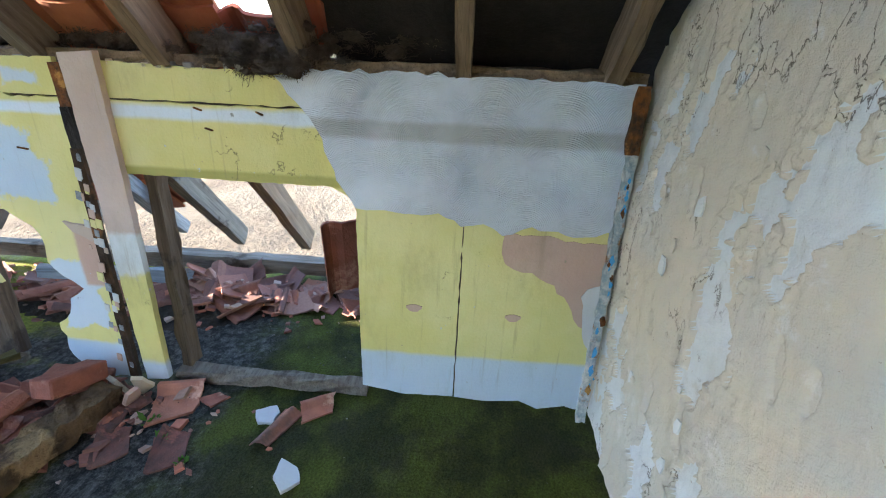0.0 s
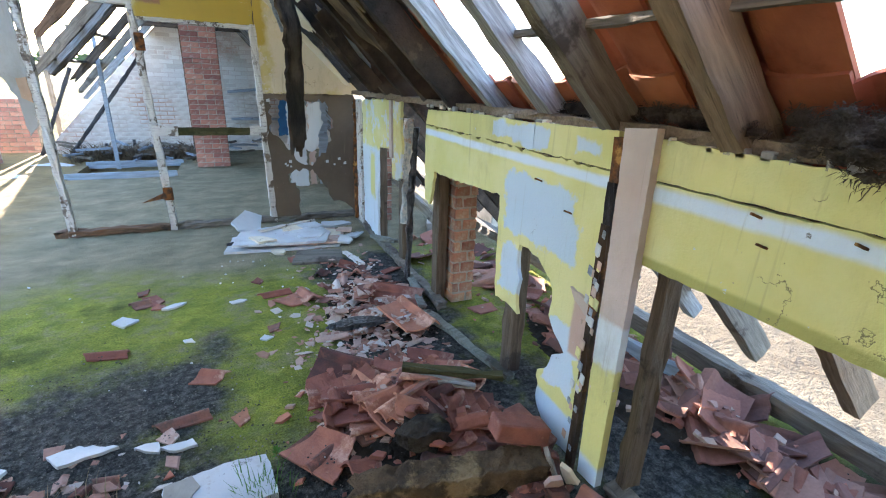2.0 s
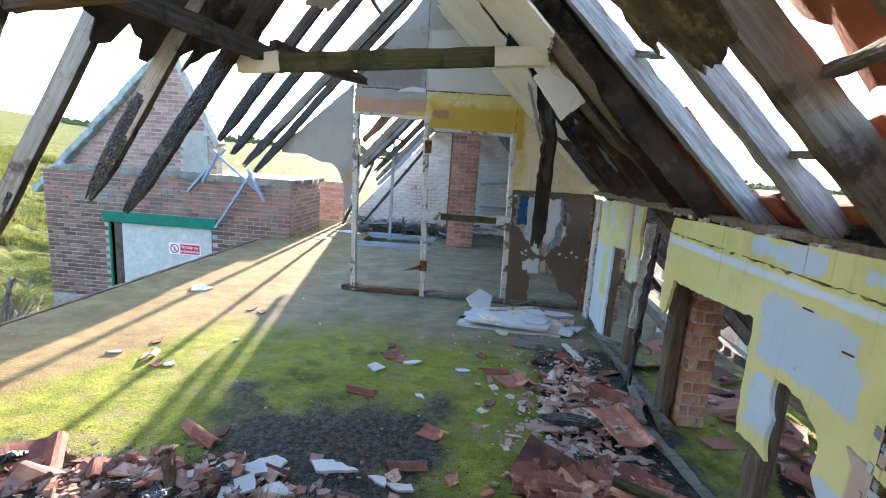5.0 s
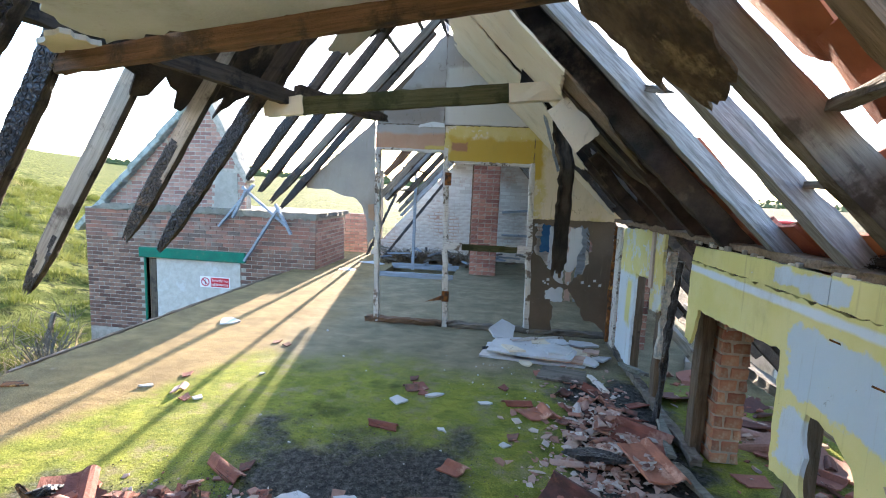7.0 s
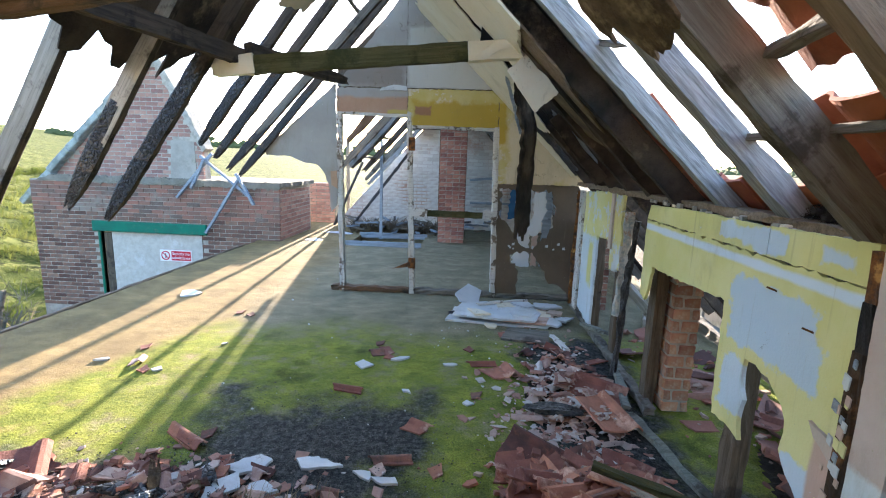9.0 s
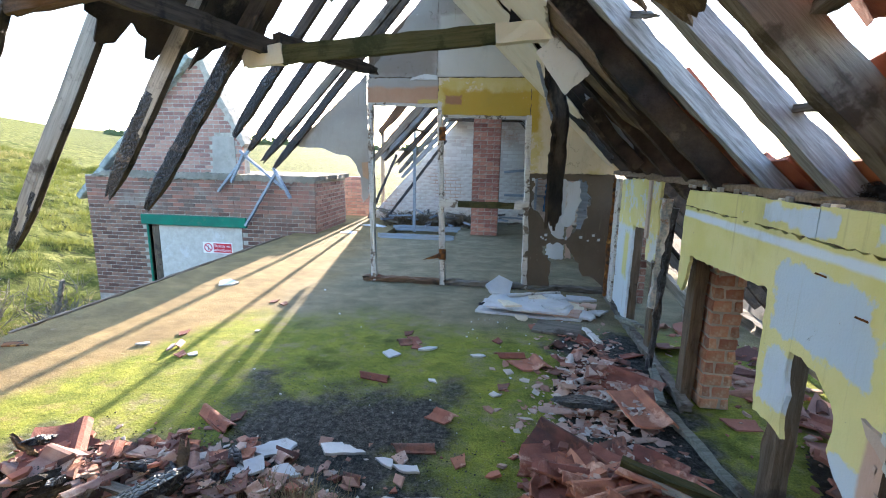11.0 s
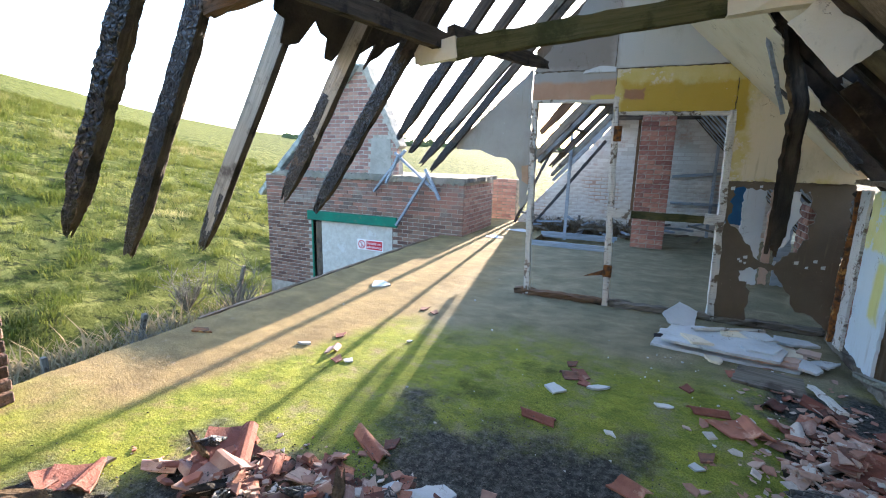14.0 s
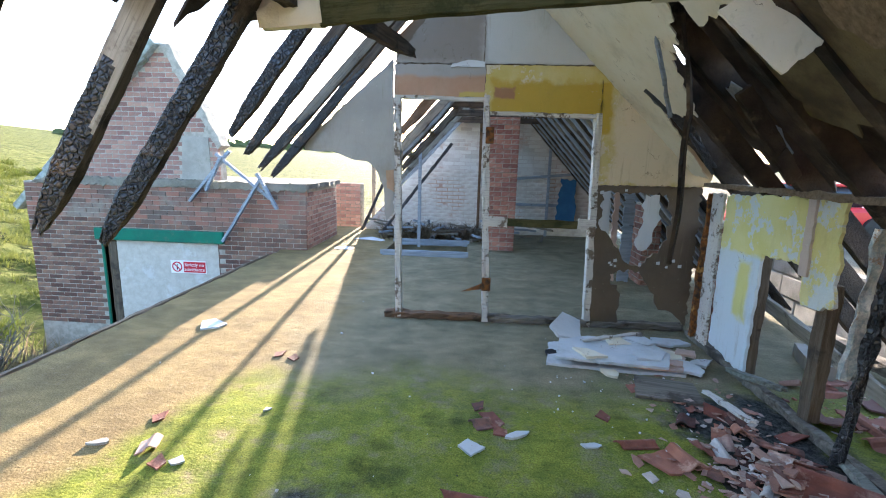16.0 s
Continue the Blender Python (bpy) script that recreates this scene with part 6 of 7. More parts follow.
# heap of boards beside the partition
for k, (x, y, w, h, yaw, z, t, mt) in enumerate(((1.25, 4.72, 1.0, 0.5, -8, 0.0, 0, M_WHITE_B), (1.32, 4.74, 0.86, 0.46, -14, 0.022, 1, M_PINK), (1.22, 4.68, 0.80, 0.42, -10, 0.042, 3, M_WHITE_B), (0.98, 4.98, 0.30, 0.34, 30, 0.055, 28, M_WHITE_B), (1.62, 4.70, 0.30, 0.22, 20, 0.03, 4, M_CREAM), (1.72, 4.52, 0.28, 0.2, -30, 0.02, 5, M_WHITE_B), (1.50, 4.86, 0.34, 0.14, -18, 0.06, 4, M_WHITE_B), (1.80, 4.75, 0.2, 0.16, 10, 0.04, 6, M_PINK), (1.70, 4.9, 0.3, 0.12, -12, 0.05, 5, M_WHITE_B), (0.80, 4.72, 0.12, 0.2, 20, 0.0, 3, M_FELT), (1.05, 4.58, 0.26, 0.16, -25, 0.055, 3, M_CREAM), (1.45, 4.60, 0.30, 0.18, 8, 0.055, 3, M_WHITE_B), (1.30, 4.86, 0.22, 0.2, 50, 0.055, 3, M_CREAM), (1.62, 4.55, 0.2, 0.12, -40, 0.03, 4, M_PINK), (1.86, 4.62, 0.2, 0.14, 15, 0.02, 4, M_WHITE_B), (1.15, 4.44, 0.16, 0.1, -10, 0.0, 4, M_CREAM))):
    slab_piece("fallen_board", "sheet of fallen white plasterboard in a heap" if mt is M_WHITE_B else "torn sheet of fallen lining board", "plasterboard", x, y, w, h, yaw, mt, 0.02, z * 1.4, (t, 0), 90 + k, [(-w * 0.5, -h * 0.52), (w * 0.1, -h * 0.5), (w * 0.46, -h * 0.42), (w * 0.52, h * 0.1), (w * 0.4, h * 0.48), (-w * 0.2, h * 0.52), (-w * 0.48, h * 0.3)] if w > 0.6 else None)
slab_piece("flat_panel", "grey flush panel lying flat beside the heap", "board", 1.45, 4.22, 0.42, 0.30, -12, M_WOOD, 0.02, 0.0, (0, 0), 7, [(-0.2, -0.15), (0.2, -0.15), (0.19, 0.15), (-0.18, 0.15)])
slab_piece("burnt_scrap", "curled burnt scrap at the slab's edge", "board", -2.60, 3.12, 0.32, 0.10, 5, M_RUST, 0.012, 0.0, (3, 0), 8)
timber("lath", (1.02, 4.78, 0.11), (1.55, 5.02, 0.10), 0.035, 0.018, M_WOOD_WHITE, "pale lath lying across the fallen boards", "lath", "loose laths", seed=3)
timber("lath", (1.70, 3.72, 0.10), (1.66, 4.15, 0.05), 0.045, 0.02, M_WOOD_WHITE, "pale lath lying across the fallen boards", "lath", "loose laths", seed=4)
timber("lath", (1.50, 2.18, 0.20), (1.92, 1.98, 0.17), 0.045, 0.02, M_WOOD_GREEN, "grey-green lath lying over broken tiles", "lath", "loose laths", seed=5)
timber("lath", (1.55, 2.12, 0.17), (1.78, 1.98, 0.15), 0.03, 0.02, M_WOOD_PALE, "grey-green lath lying over broken tiles", "lath", "loose laths", seed=6)
timber("rotten_log", (1.15, 1.70, 0.06), (1.86, 1.56, 0.07), 0.12, 0.09, M_ROTTEN, "rotten crumbling beam end among the tiles", "timber", seed=7, rough=0.004, t1=0.8, t0=0.85, lobes=0.3, seg=0.03)
timber("rotten_beam", (1.36, 1.84, 0.13), (1.56, 1.80, 0.13), 0.13, 0.07, M_SOIL, "clod of dark rotten wood over tiles", "timber", seed=8, rough=0.007, t0=0.6, t1=0.6, seg=0.03)
timber("charred_stick", (1.30, 2.92, 0.06), (1.62, 2.86, 0.07), 0.09, 0.03, M_CHAR, "charred stick lying on pale tile chips", "timber", seed=9, t0=0.5, t1=0.5)
timber("rotten_board", (-1.72, 1.43, 0.03), (-1.42, 1.50, 0.04), 0.10, 0.04, M_ROTTEN, "brown rotten board end on the slab", "timber", seed=10, t0=0.6, t1=0.6, rough=0.008)
timber("charred_stick", (-0.72, 1.86, 0.05), (-0.30, 1.78, 0.06), 0.05, 0.04, M_WOOD, "dark broken stick in the rubble", "timber", seed=11)
timber("charred_stick", (-0.52, 1.70, 0.05), (-0.32, 1.90, 0.12), 0.07, 0.06, M_CHAR, "charred stump in the rubble heap", "timber", seed=12, t1=0.6)
timber("charred_stick", (-0.95, 1.70, 0.03), (-0.75, 1.82, 0.05), 0.12, 0.05, M_SOIL, "dark rotten clod in the rubble", "timber", seed=13, t0=0.5, t1=0.5, rough=0.012)
rng = random.Random(31)
for k in range(16):
    x, y, a = rng.gauss(-0.55, 0.34), rng.gauss(1.93, 0.1), rng.uniform(0, 6.28)
    l = rng.uniform(0.06, 0.2)
    timber("charred_scrap", (x, y, 0.06), (x + l * math.cos(a), y + l * math.sin(a), 0.06 + rng.uniform(0, 0.05)), rng.uniform(0.03, 0.07), rng.uniform(0.02, 0.04), rng.choice((M_CHAR, M_SOIL, M_ROTTEN)), "charred scrap of timber in the rubble heap", "burnt timber", "charred scraps", seed=k, t0=0.6, t1=0.5, rough=0.005)
for k, (x, y) in enumerate(((1.88, 1.54), (1.91, 1.47), (1.85, 1.46))):
    slab_piece("leaning_shard", "cream shard standing at the post's foot", "plasterboard", x, y, 0.07, 0.12, 60 + 50 * k, (M_WOOD_PALE, M_CREAM, M_PINK)[k], 0.018, 0.04, (66, 10), 130 + k)


def hollow_brick(x, y, yaw):
    b = bmesh.new()
    box(b, -0.055, 0.055, -0.11, 0.11, 0.0, 0.075, 0.006)
    ob = tagged(part("loose_brick", b, M_TILE), "orange clay brick lying in the tile heap", "brick")
    ob.matrix_basis = pose(x, y, settle(x, y, 0.09, 0.07) + 0.02, 14, 10, yaw)


hollow_brick(1.88, 1.72, 20)
hollow_brick(1.80, 1.66, 80)


def wool(name, label, cx, cy, cz, sx, sy, sz, n, seed, mat=None):
    """A ragged tuft of mineral wool: many short bent fibres and clumps."""
    rng = random.Random(seed)
    bm = bmesh.new()
    for _ in range(n * 2):
        o = Vector((rng.gauss(cx, sx * 0.8), rng.gauss(cy, sy * 0.9), rng.gauss(cz - 0.004, sz * 0.75)))
        r = bmesh.ops.create_icosphere(bm, subdivisions=2, radius=rng.uniform(0.009, 0.02))
        s = rng.uniform(0, 50)
        for v in r["verts"]:
            v.co = Vector((v.co.x, v.co.y * 1.6, v.co.z * 0.75)) * (1 + 0.9 * noise.noise(v.co * 90 + Vector((s, s, s)))) + o
        lie = Vector((rng.gauss(0, 0.5), rng.gauss(0, 1), rng.gauss(0, 0.5)))
        for _ in range(130):
            p = o + Vector((rng.gauss(0, 0.011), rng.gauss(0, 0.018), rng.gauss(0, 0.010)))
            q = p + lie * rng.uniform(0.004, 0.018) + Vector((rng.gauss(0, 0.005), rng.gauss(0, 0.006), rng.gauss(-0.002, 0.005)))
            mid = p.lerp(q, 0.5) + Vector((rng.gauss(0, 0.003), rng.gauss(0, 0.003), rng.gauss(0.002, 0.003)))
            side = Vector((rng.gauss(0, 1), rng.gauss(0, 1), rng.gauss(0, 1))).normalized() * 0.0012
            vs = [bm.verts.new(c) for c in (p - side, p + side, mid + side, mid - side, q)]
            bm.faces.new(vs[:4])
            bm.faces.new((vs[3], vs[2], vs[4]))
    tagged(part(name, bm, mat or M_WOOL, None, "", True), label, "insulation")


wool("insulation_tuft", "brown mineral wool spilling over the wall top", 1.99, 0.82, 1.365, 0.04, 0.10, 0.045, 46, 3, M_BROWNWOOL)
wool("insulation_tuft", "brown mineral wool spilling over the wall top", 2.06, 0.98, 1.37, 0.04, 0.10, 0.025, 30, 4, M_BROWNWOOL)
wool("insulation_tuft", "brown mineral wool lying on the wall plate", 2.10, 1.42, 1.375, 0.04, 0.10, 0.015, 22, 5, M_BROWNWOOL)
wool("insulation_tuft", "brown mineral wool lying on the wall plate", 2.12, 0.55, 1.40, 0.05, 0.14, 0.02, 20, 6, M_BROWNWOOL)
wool("insulation_tuft", "brown mineral wool lying on the wall plate", 2.10, 1.85, 1.37, 0.04, 0.12, 0.012, 14, 7)

# weeds and dry grass among the rubble
def weed(x, y, s, seed):
    rng = random.Random(seed)
    b = bmesh.new()
    for _ in range(16):
        a, t = rng.uniform(0, 6.28), rng.uniform(0.3, 1.0)
        p = Vector((math.cos(a), math.sin(a), 0)) * s * t + Vector((0, 0, s * rng.uniform(0.3, 1.1)))
        side = Vector((-math.sin(a), math.cos(a), 0)) * s * 0.22
        mid = p * 0.65
        b.faces.new([b.verts.new(c) for c in (p * 0.25, mid + side, p, mid - side)])
    ob = tagged(part("weed", b, M_WEED), "small green weed growing through the rubble", "weed", "weeds")
    ob.location = (x, y, 0.0)


for k, (x, y, s) in enumerate(((1.78, 1.36, 0.05), (1.70, 1.26, 0.035), (1.60, 1.12, 0.03), (1.42, 1.20, 0.03), (1.68, 1.60, 0.05), (0.92, 2.05, 0.03))):
    weed(x, y, s, k)
spots = [(random.Random(k).gauss(0.12, 0.12), random.Random(k + 99).gauss(1.88, 0.06), 0.0, 0.5) for k in range(110)]
blades("dry_tuft", "dry brown grass tuft rooted in the rubble", "grass", M_STRAW, spots, 0.08, 0.2, 5, 3, 0.9, 0.004)
spots = [(random.Random(k).gauss(0.86, 0.03), random.Random(k + 9).gauss(1.85, 0.02), 0.0, 0.5) for k in range(20)]
blades("green_tuft", "green grass tuft beside the plaster slab", "grass", M_WEED, spots, 0.1, 0.22, 5, 4, 0.5, 0.004)


# ---- brickwork ----
def brick_data(name, material, l, h, d, seed):
    b = box(bmesh.new(), -l / 2, l / 2, -d / 2, d / 2, -h / 2, h / 2, 0.006)
    rng = random.Random(seed)
    for v in b.verts:
        v.co += Vector((rng.gauss(0, 0.0015), rng.gauss(0, 0.0025), rng.gauss(0, 0.0015)))
    return data_of(b, name, material)


def masonry(parent, at, along, out, length, height, material, joined, inside=None, singles=300, bl=0.225, bh=0.075, first=0.0, seed=0, proud=0.006, loose=1.0):
    """Courses of bricks on a face: at = lower corner, along and out = directions. Some are objects, the rest one mesh."""
    rng = random.Random(seed)
    along, out = Vector(along), Vector(out)
    shapes = [brick_data("brick", material, bl - 0.011, bh - 0.011, 0.05, seed + k) for k in range(3)]
    half = [brick_data("brick", material, bl / 2 - 0.011, bh - 0.011, 0.05, seed + 5)]
    yaw = math.degrees(math.atan2(along.y, along.x))
    rest = bmesh.new()
    slots = []
    for r in range(int(height / bh)):
        z = (r + 0.5) * bh
        u = 0.0
        header = r % 2
        if header:
            slots.append((bl / 4, z, True))
            u = bl / 2
        while u + bl <= length + 0.01:
            slots.append((u + bl / 2, z, False))
            u += bl
        if length - u > bl * 0.4:
            slots.append((u + bl / 4, z, True))
    slots = [s for s in slots if inside is None or inside(s[0], s[1])]
    slots.sort(key=lambda s: -s[0] * 0.0 + s[1] * 0.0)
    for k, (u, z, short) in enumerate(slots):
        p = Vector(at) + along * u + Vector((0, 0, z)) + out * (proud - 0.025 + rng.uniform(-0.003, 0.003) * loose)
        if k < singles:
            o = new("brick", half[0] if short else rng.choice(shapes))
            o.parent = parent
            o.matrix_basis = pose(*p, rng.gauss(0, 0.5) * loose, rng.gauss(0, 0.3) * loose, yaw + rng.gauss(0, 0.3) * loose)
        else:
            l = (bl / 2 if short else bl) - 0.011
            c = Vector(p)
            vs = []
            for a in (-1, 1):
                for d in (-1, 1):
                    for e in (-1, 1):
                        vs.append(rest.verts.new(c + along * (a * l / 2) + out * (d * 0.025) + Vector((0, 0, e * (bh - 0.011) / 2))))
            for f in ((0, 1, 3, 2), (4, 6, 7, 5), (0, 4, 5, 1), (2, 3, 7, 6), (0, 2, 6, 4), (1, 5, 7, 3)):
                rest.faces.new([vs[i] for i in f])
    if len(rest.verts):
        ob = part("brickwork", rest, joined, parent)
        tagged(ob, kind="stuff")
    else:
        rest.free()


def island_brick(name, a, b, c):
    m = Mat(name, 0.9)
    g = m.n.new("ShaderNodeNewGeometry").outputs["Random Per Island"]
    col = m.mix(g, a, b)
    col = m.mix(m.step(m.noise(1.3, 6, 0.65), 0.52, 0.66), col, c)
    col = m.mix(0.4, col, m.mix(m.noise(55, 4), (0.2, 0.2, 0.2), (0.8, 0.8, 0.8)), "OVERLAY")
    return m.done(col, None, m.bump(m.noise(70, 5), 0.5, 0.005))


MJ_OUT = island_brick("outhouse_brick_mix", (0.29, 0.135, 0.095), (0.115, 0.085, 0.07), (0.22, 0.185, 0.155))
MJ_GABLE = island_brick("gable_brick_mix", (0.36, 0.20, 0.16), (0.27, 0.165, 0.135), (0.38, 0.31, 0.265))
MJ_WHITE = island_brick("whitewashed_brick_mix", (0.58, 0.575, 0.55), (0.42, 0.40, 0.37), (0.36, 0.235, 0.185))

# low brick pier behind the lining wall
pier = thing("brick_pier", "low red brick pier with crumbling mortar", "brick pier", (2.235, 3.18, 0))
b = box(bmesh.new(), -0.078, 0.078, -0.125, 0.125, 0, 0.98, 0.01)
part("core", b, M_MORTAR, pier)
masonry(pier, (-0.083, -0.13, 0), (1, 0, 0), (0, -1, 0), 0.166, 0.98, M_BRICK_PIER, None, None, 300, 0.111, 0.075, 0, 3, 0.0)
masonry(pier, (-0.083, 0.13, 0), (0, -1, 0), (-1, 0, 0), 0.26, 0.98, M_BRICK_PIER, None, None, 300, 0.13, 0.075, 0, 4, 0.0)
pier2 = thing("brick_pier", "low red brick pier with crumbling mortar", "brick pier", (2.29, 5.32, 0))
b = box(bmesh.new(), -0.095, 0.095, -0.2, 0.2, 0, 1.0, 0.01)
part("core", b, M_MORTAR, pier2)
masonry(pier2, (-0.1, 0.205, 0), (0, -1, 0), (-1, 0, 0), 0.41, 1.0, M_BRICK, None, None, 300, 0.205, 0.075, 0, 5)
masonry(pier2, (-0.1, -0.205, 0), (1, 0, 0), (0, -1, 0), 0.2, 1.0, M_BRICK, None, None, 300, 0.133, 0.075, 0, 6)
# old brick wall at the west edge
oldw = thing("wall_west", "dark old brick wall end with ragged toothing", "wall", (0, 0, 0), kind="structure")
b = box(bmesh.new(), -2.86, -2.60, -0.38, 1.84, 0.0, 2.6, 0.01)
part("core", b, simple("perished_dark_mortar", (0.11, 0.095, 0.07), (0.05, 0.043, 0.034), 12, 0.95, 0.8, 0.012), oldw)
masonry(oldw, (-2.60, -0.36, 0), (0, 1, 0), (1, 0, 0), 2.25, 2.6, M_BRICK_DARK, MJ_OUT, lambda u, z: u > 1.1, 300, 0.225, 0.077, 0, 7, 0.020, 4.0)
masonry(oldw, (-2.60, 1.85, 0), (-1, 0, 0), (0, 1, 0), 0.26, 2.6, M_BRICK_DARK, MJ_OUT, None, 300, 0.13, 0.077, 0, 8, 0.020, 4.0)
# chimney stack in the far room
chim = thing("chimney_stack", "free-standing red brick chimney with whitewash traces", "chimney", (0.57, 9.1, 0))
b = box(bmesh.new(), -0.24, 0.24, -0.2, 0.2, 0, 2.7, 0.01)
part("core", b, M_MORTAR, chim)
masonry(chim, (-0.245, -0.205, 0), (1, 0, 0), (0, -1, 0), 0.49, 2.7, M_BRICK_CHIM, MJ_GABLE, None, 300, 0.245, 0.075, 0, 9)
masonry(chim, (-0.245, 0.205, 0), (0, -1, 0), (-1, 0, 0), 0.41, 2.7, M_BRICK_FAR, MJ_GABLE, None, 300, 0.205, 0.075, 0, 10)
# far gable, whitewashed
FAR = 10.75
fw = thing("wall_north", "whitewashed brick gable of the far room", "wall", (0, 0, 0), kind="structure")
gz = lambda x: 2.95 - 1.1 * abs(x - 0.5)
b = plate(bmesh.new(), [(-2.1, 0), (3.1, 0), (3.1, 0.08), (0.5, 2.94), (-2.1, 0.08)], on_y(FAR), 0.25)
part("core", b, M_WHITEWASH, fw)
masonry(fw, (-2.1, FAR, 0), (1, 0, 0), (0, -1, 0), 5.2, 2.9, M_WHITEWASH, MJ_WHITE, lambda u, z: z < gz(-2.1 + u) - 0.08, 300, 0.225, 0.075, 0, 11, 0.004)
for x0, x1, z0, z1 in ((0.88, 2.25, 1.12, 1.26), (0.9, 2.0, 0.62, 0.62)):
    b = beam(bmesh.new(), (x0, FAR - 0.06, z0), (x1, FAR - 0.06, z1), 0.03, 0.05, 3, 0.002)
    part("rail", b, M_WOOD_BLUE, fw)
for k, (x, y, h) in enumerate(((-0.77, 9.0, 1.9), (1.58, FAR - 0.1, 1.85), (0.22, FAR - 0.15, 2.3))):
    b = beam(bmesh.new(), (x, y, 0), (x, y, h), 0.05, 0.05, 3 + k, 0.002, (0, 1, 0))
    part("post", b, M_WOOD_BLUE if k < 2 else M_WOOD_BROWN, fw)
# roof of the far room: close-set grey boards on the east slope, broken rafters on the west
FARM = (M_WOOD_BLUE, M_WOOD, M_WOOD_BLUE, M_UNDER)
rng = random.Random(77)
for k in range(24):
    y = 5.75 + k * 0.205
    timber("rafter", (0.55, y, gz(0.55) - 0.02), (2.95, y + rng.gauss(0, 0.03), gz(2.95) - 0.02), 0.05, 0.08, FARM[k % 4], "bluish grey rafter of the far room", "rafter", "far room east rafters", seed=k + 17)
for k, (y, x) in enumerate(((6.1, -0.62), (6.9, -0.92), (7.25, -0.9), (7.5, -0.95), (8.6, -1.0), (9.5, -1.15), (10.3, -1.3))):
    timber("rafter", (0.45, y, gz(0.45)), (x, y, gz(x)), 0.05, 0.10, (M_UNDER, M_WOOD, M_RAFTER, M_UNDER)[k % 4], "scorched rafter of the far room", "rafter", "far room west rafters", seed=k + 7, t1=0.6)
for k, x in enumerate((-0.2, -0.55, -0.85)):
    timber("batten", (x, 6.9, gz(x) + 0.06), (x, 8.7 + 0.5 * k, gz(x) + 0.06), 0.09, 0.025, M_WOOD, "loose grey board across the far rafters", "batten", "far room battens", seed=k)
for y in (7.4, 8.6, 9.8):
    timber("collar", (-0.25, y, 2.16), (1.25, y, 2.16), 0.04, 0.09, M_UNDER, "dark collar tie of the far room", "beam", "far room collars", seed=int(y * 10))
timber("ridge_board", (0.5, 5.6, gz(0.5) + 0.02), (0.5, 10.7, gz(0.5) + 0.02), 0.03, 0.14, M_UNDER, "dark ridge board of the far room", "ridge", seed=13)
sheet("slate_covering", [(5.55, 0.52), (10.9, 0.52), (10.9, 3.05), (5.55, 3.05)], lambda u, v, d: (v, u, gz(v) + 0.05 + d), 0.02, M_FELT, "dark slate covering over the far room", "slate roof", amp=0.02, step=0.2, seed=3, holes=[[(6.2, 1.4), (6.5, 1.4), (6.5, 1.7), (6.2, 1.7)], [(9.4, 1.0), (10.2, 1.0), (10.2, 1.2), (9.4, 1.2)]])
sheet("slate_covering", [(9.2, 0.48), (10.9, 0.48), (10.9, -0.35), (10.2, -0.3), (9.6, 0.0), (9.3, 0.3)], lambda u, v, d: (v, u, gz(v) + 0.08 + d), 0.02, M_FELT, "dark slate covering over the far room", "slate roof", amp=0.03, step=0.15, seed=4)
# lining, post and pier glimpsed beyond the burst board
lining = thing("far_lining", "pale lining boards and posts of the far room", "wall lining", (0, 0, 0))
for x0, x1, mt, k in ((1.56, 1.80, M_WHITE_B, 1), (1.83, 1.91, M_PINK, 2), (1.96, 2.10, M_WOOD_BLUE, 3)):
    sheet("lining_board", [(x0, 0.02), (x1, 0.02), (x1 - 0.02, 1.32), (x0 + 0.01, 1.33)], on_y(7.0 + 0.03 * k), 0.025, mt, "", parent=lining, amp=0.008, seed=k)
copy_thing(pier2, Matrix.Translation((2.30, 7.2, 0)))
bm = plate(bmesh.new(), ragged([(1.74, 0.30), (2.12, 0.28), (2.10, 1.12), (1.80, 1.16)], 0.015, 0.06, 8), on_y(10.55), 0.02)
tagged(part("blue_sheet", bm, simple("faded_blue_plastic", (0.03, 0.10, 0.22), (0.04, 0.13, 0.26), 4, 0.5, 0.2, 0.004)), "faded blue sheet leaning by the far wall", "plastic sheet")
M_BRUSH = simple("brown_dead_brush", (0.15, 0.115, 0.075), (0.08, 0.06, 0.042), 3, 0.9, 0.1, 0.002, (0.24, 0.20, 0.14), 8, None, 0, 0.1, "world")
rng = random.Random(19)
spots = [(rng.uniform(-1.5, 0.3), rng.uniform(9.7, 10.6), 0.0, rng.uniform(0.7, 1.5)) for _ in range(150)]
blades("brush_heap", "heap of brown dead brush at the far wall", "brush", M_BRUSH, spots, 0.06, 0.22, 12, 21, 1.7, 0.007)
# leaning rafters; the second is invented to cast a slanting shadow bar
for x0, x1, y0, y1, z in ((-1.6, -0.3, 9.9, 9.9, 1.15), (-2.06, -1.42, 10.3, 10.3, 0.85)):
    timber("fallen_rafter", (x0, y0, 0.05), (x1, y1, z + 0.6), 0.045, 0.05, M_CHAR, "burnt rafter leaning in the far room, the second added for its shadow", "timber", "leaning timbers", seed=int(z * 9), rough=0.004)
rng = random.Random(14)
for k in range(34):
    x, y = rng.uniform(-1.6, 2.2), rng.uniform(9.5, 10.5)
    a = rng.uniform(0, 6.28)
    timber("fallen_timber", (x, y, 0.04 + 0.006 * k), (x + 0.5 * math.cos(a), min(10.6, y + 0.4 * math.sin(a)), 0.05 + 0.007 * k), 0.04, 0.03, rng.choice((M_CHAR, M_WOOD, M_WOOD_BLUE)), "burnt timber heaped by the far wall", "timber", "debris by the far wall", seed=k)
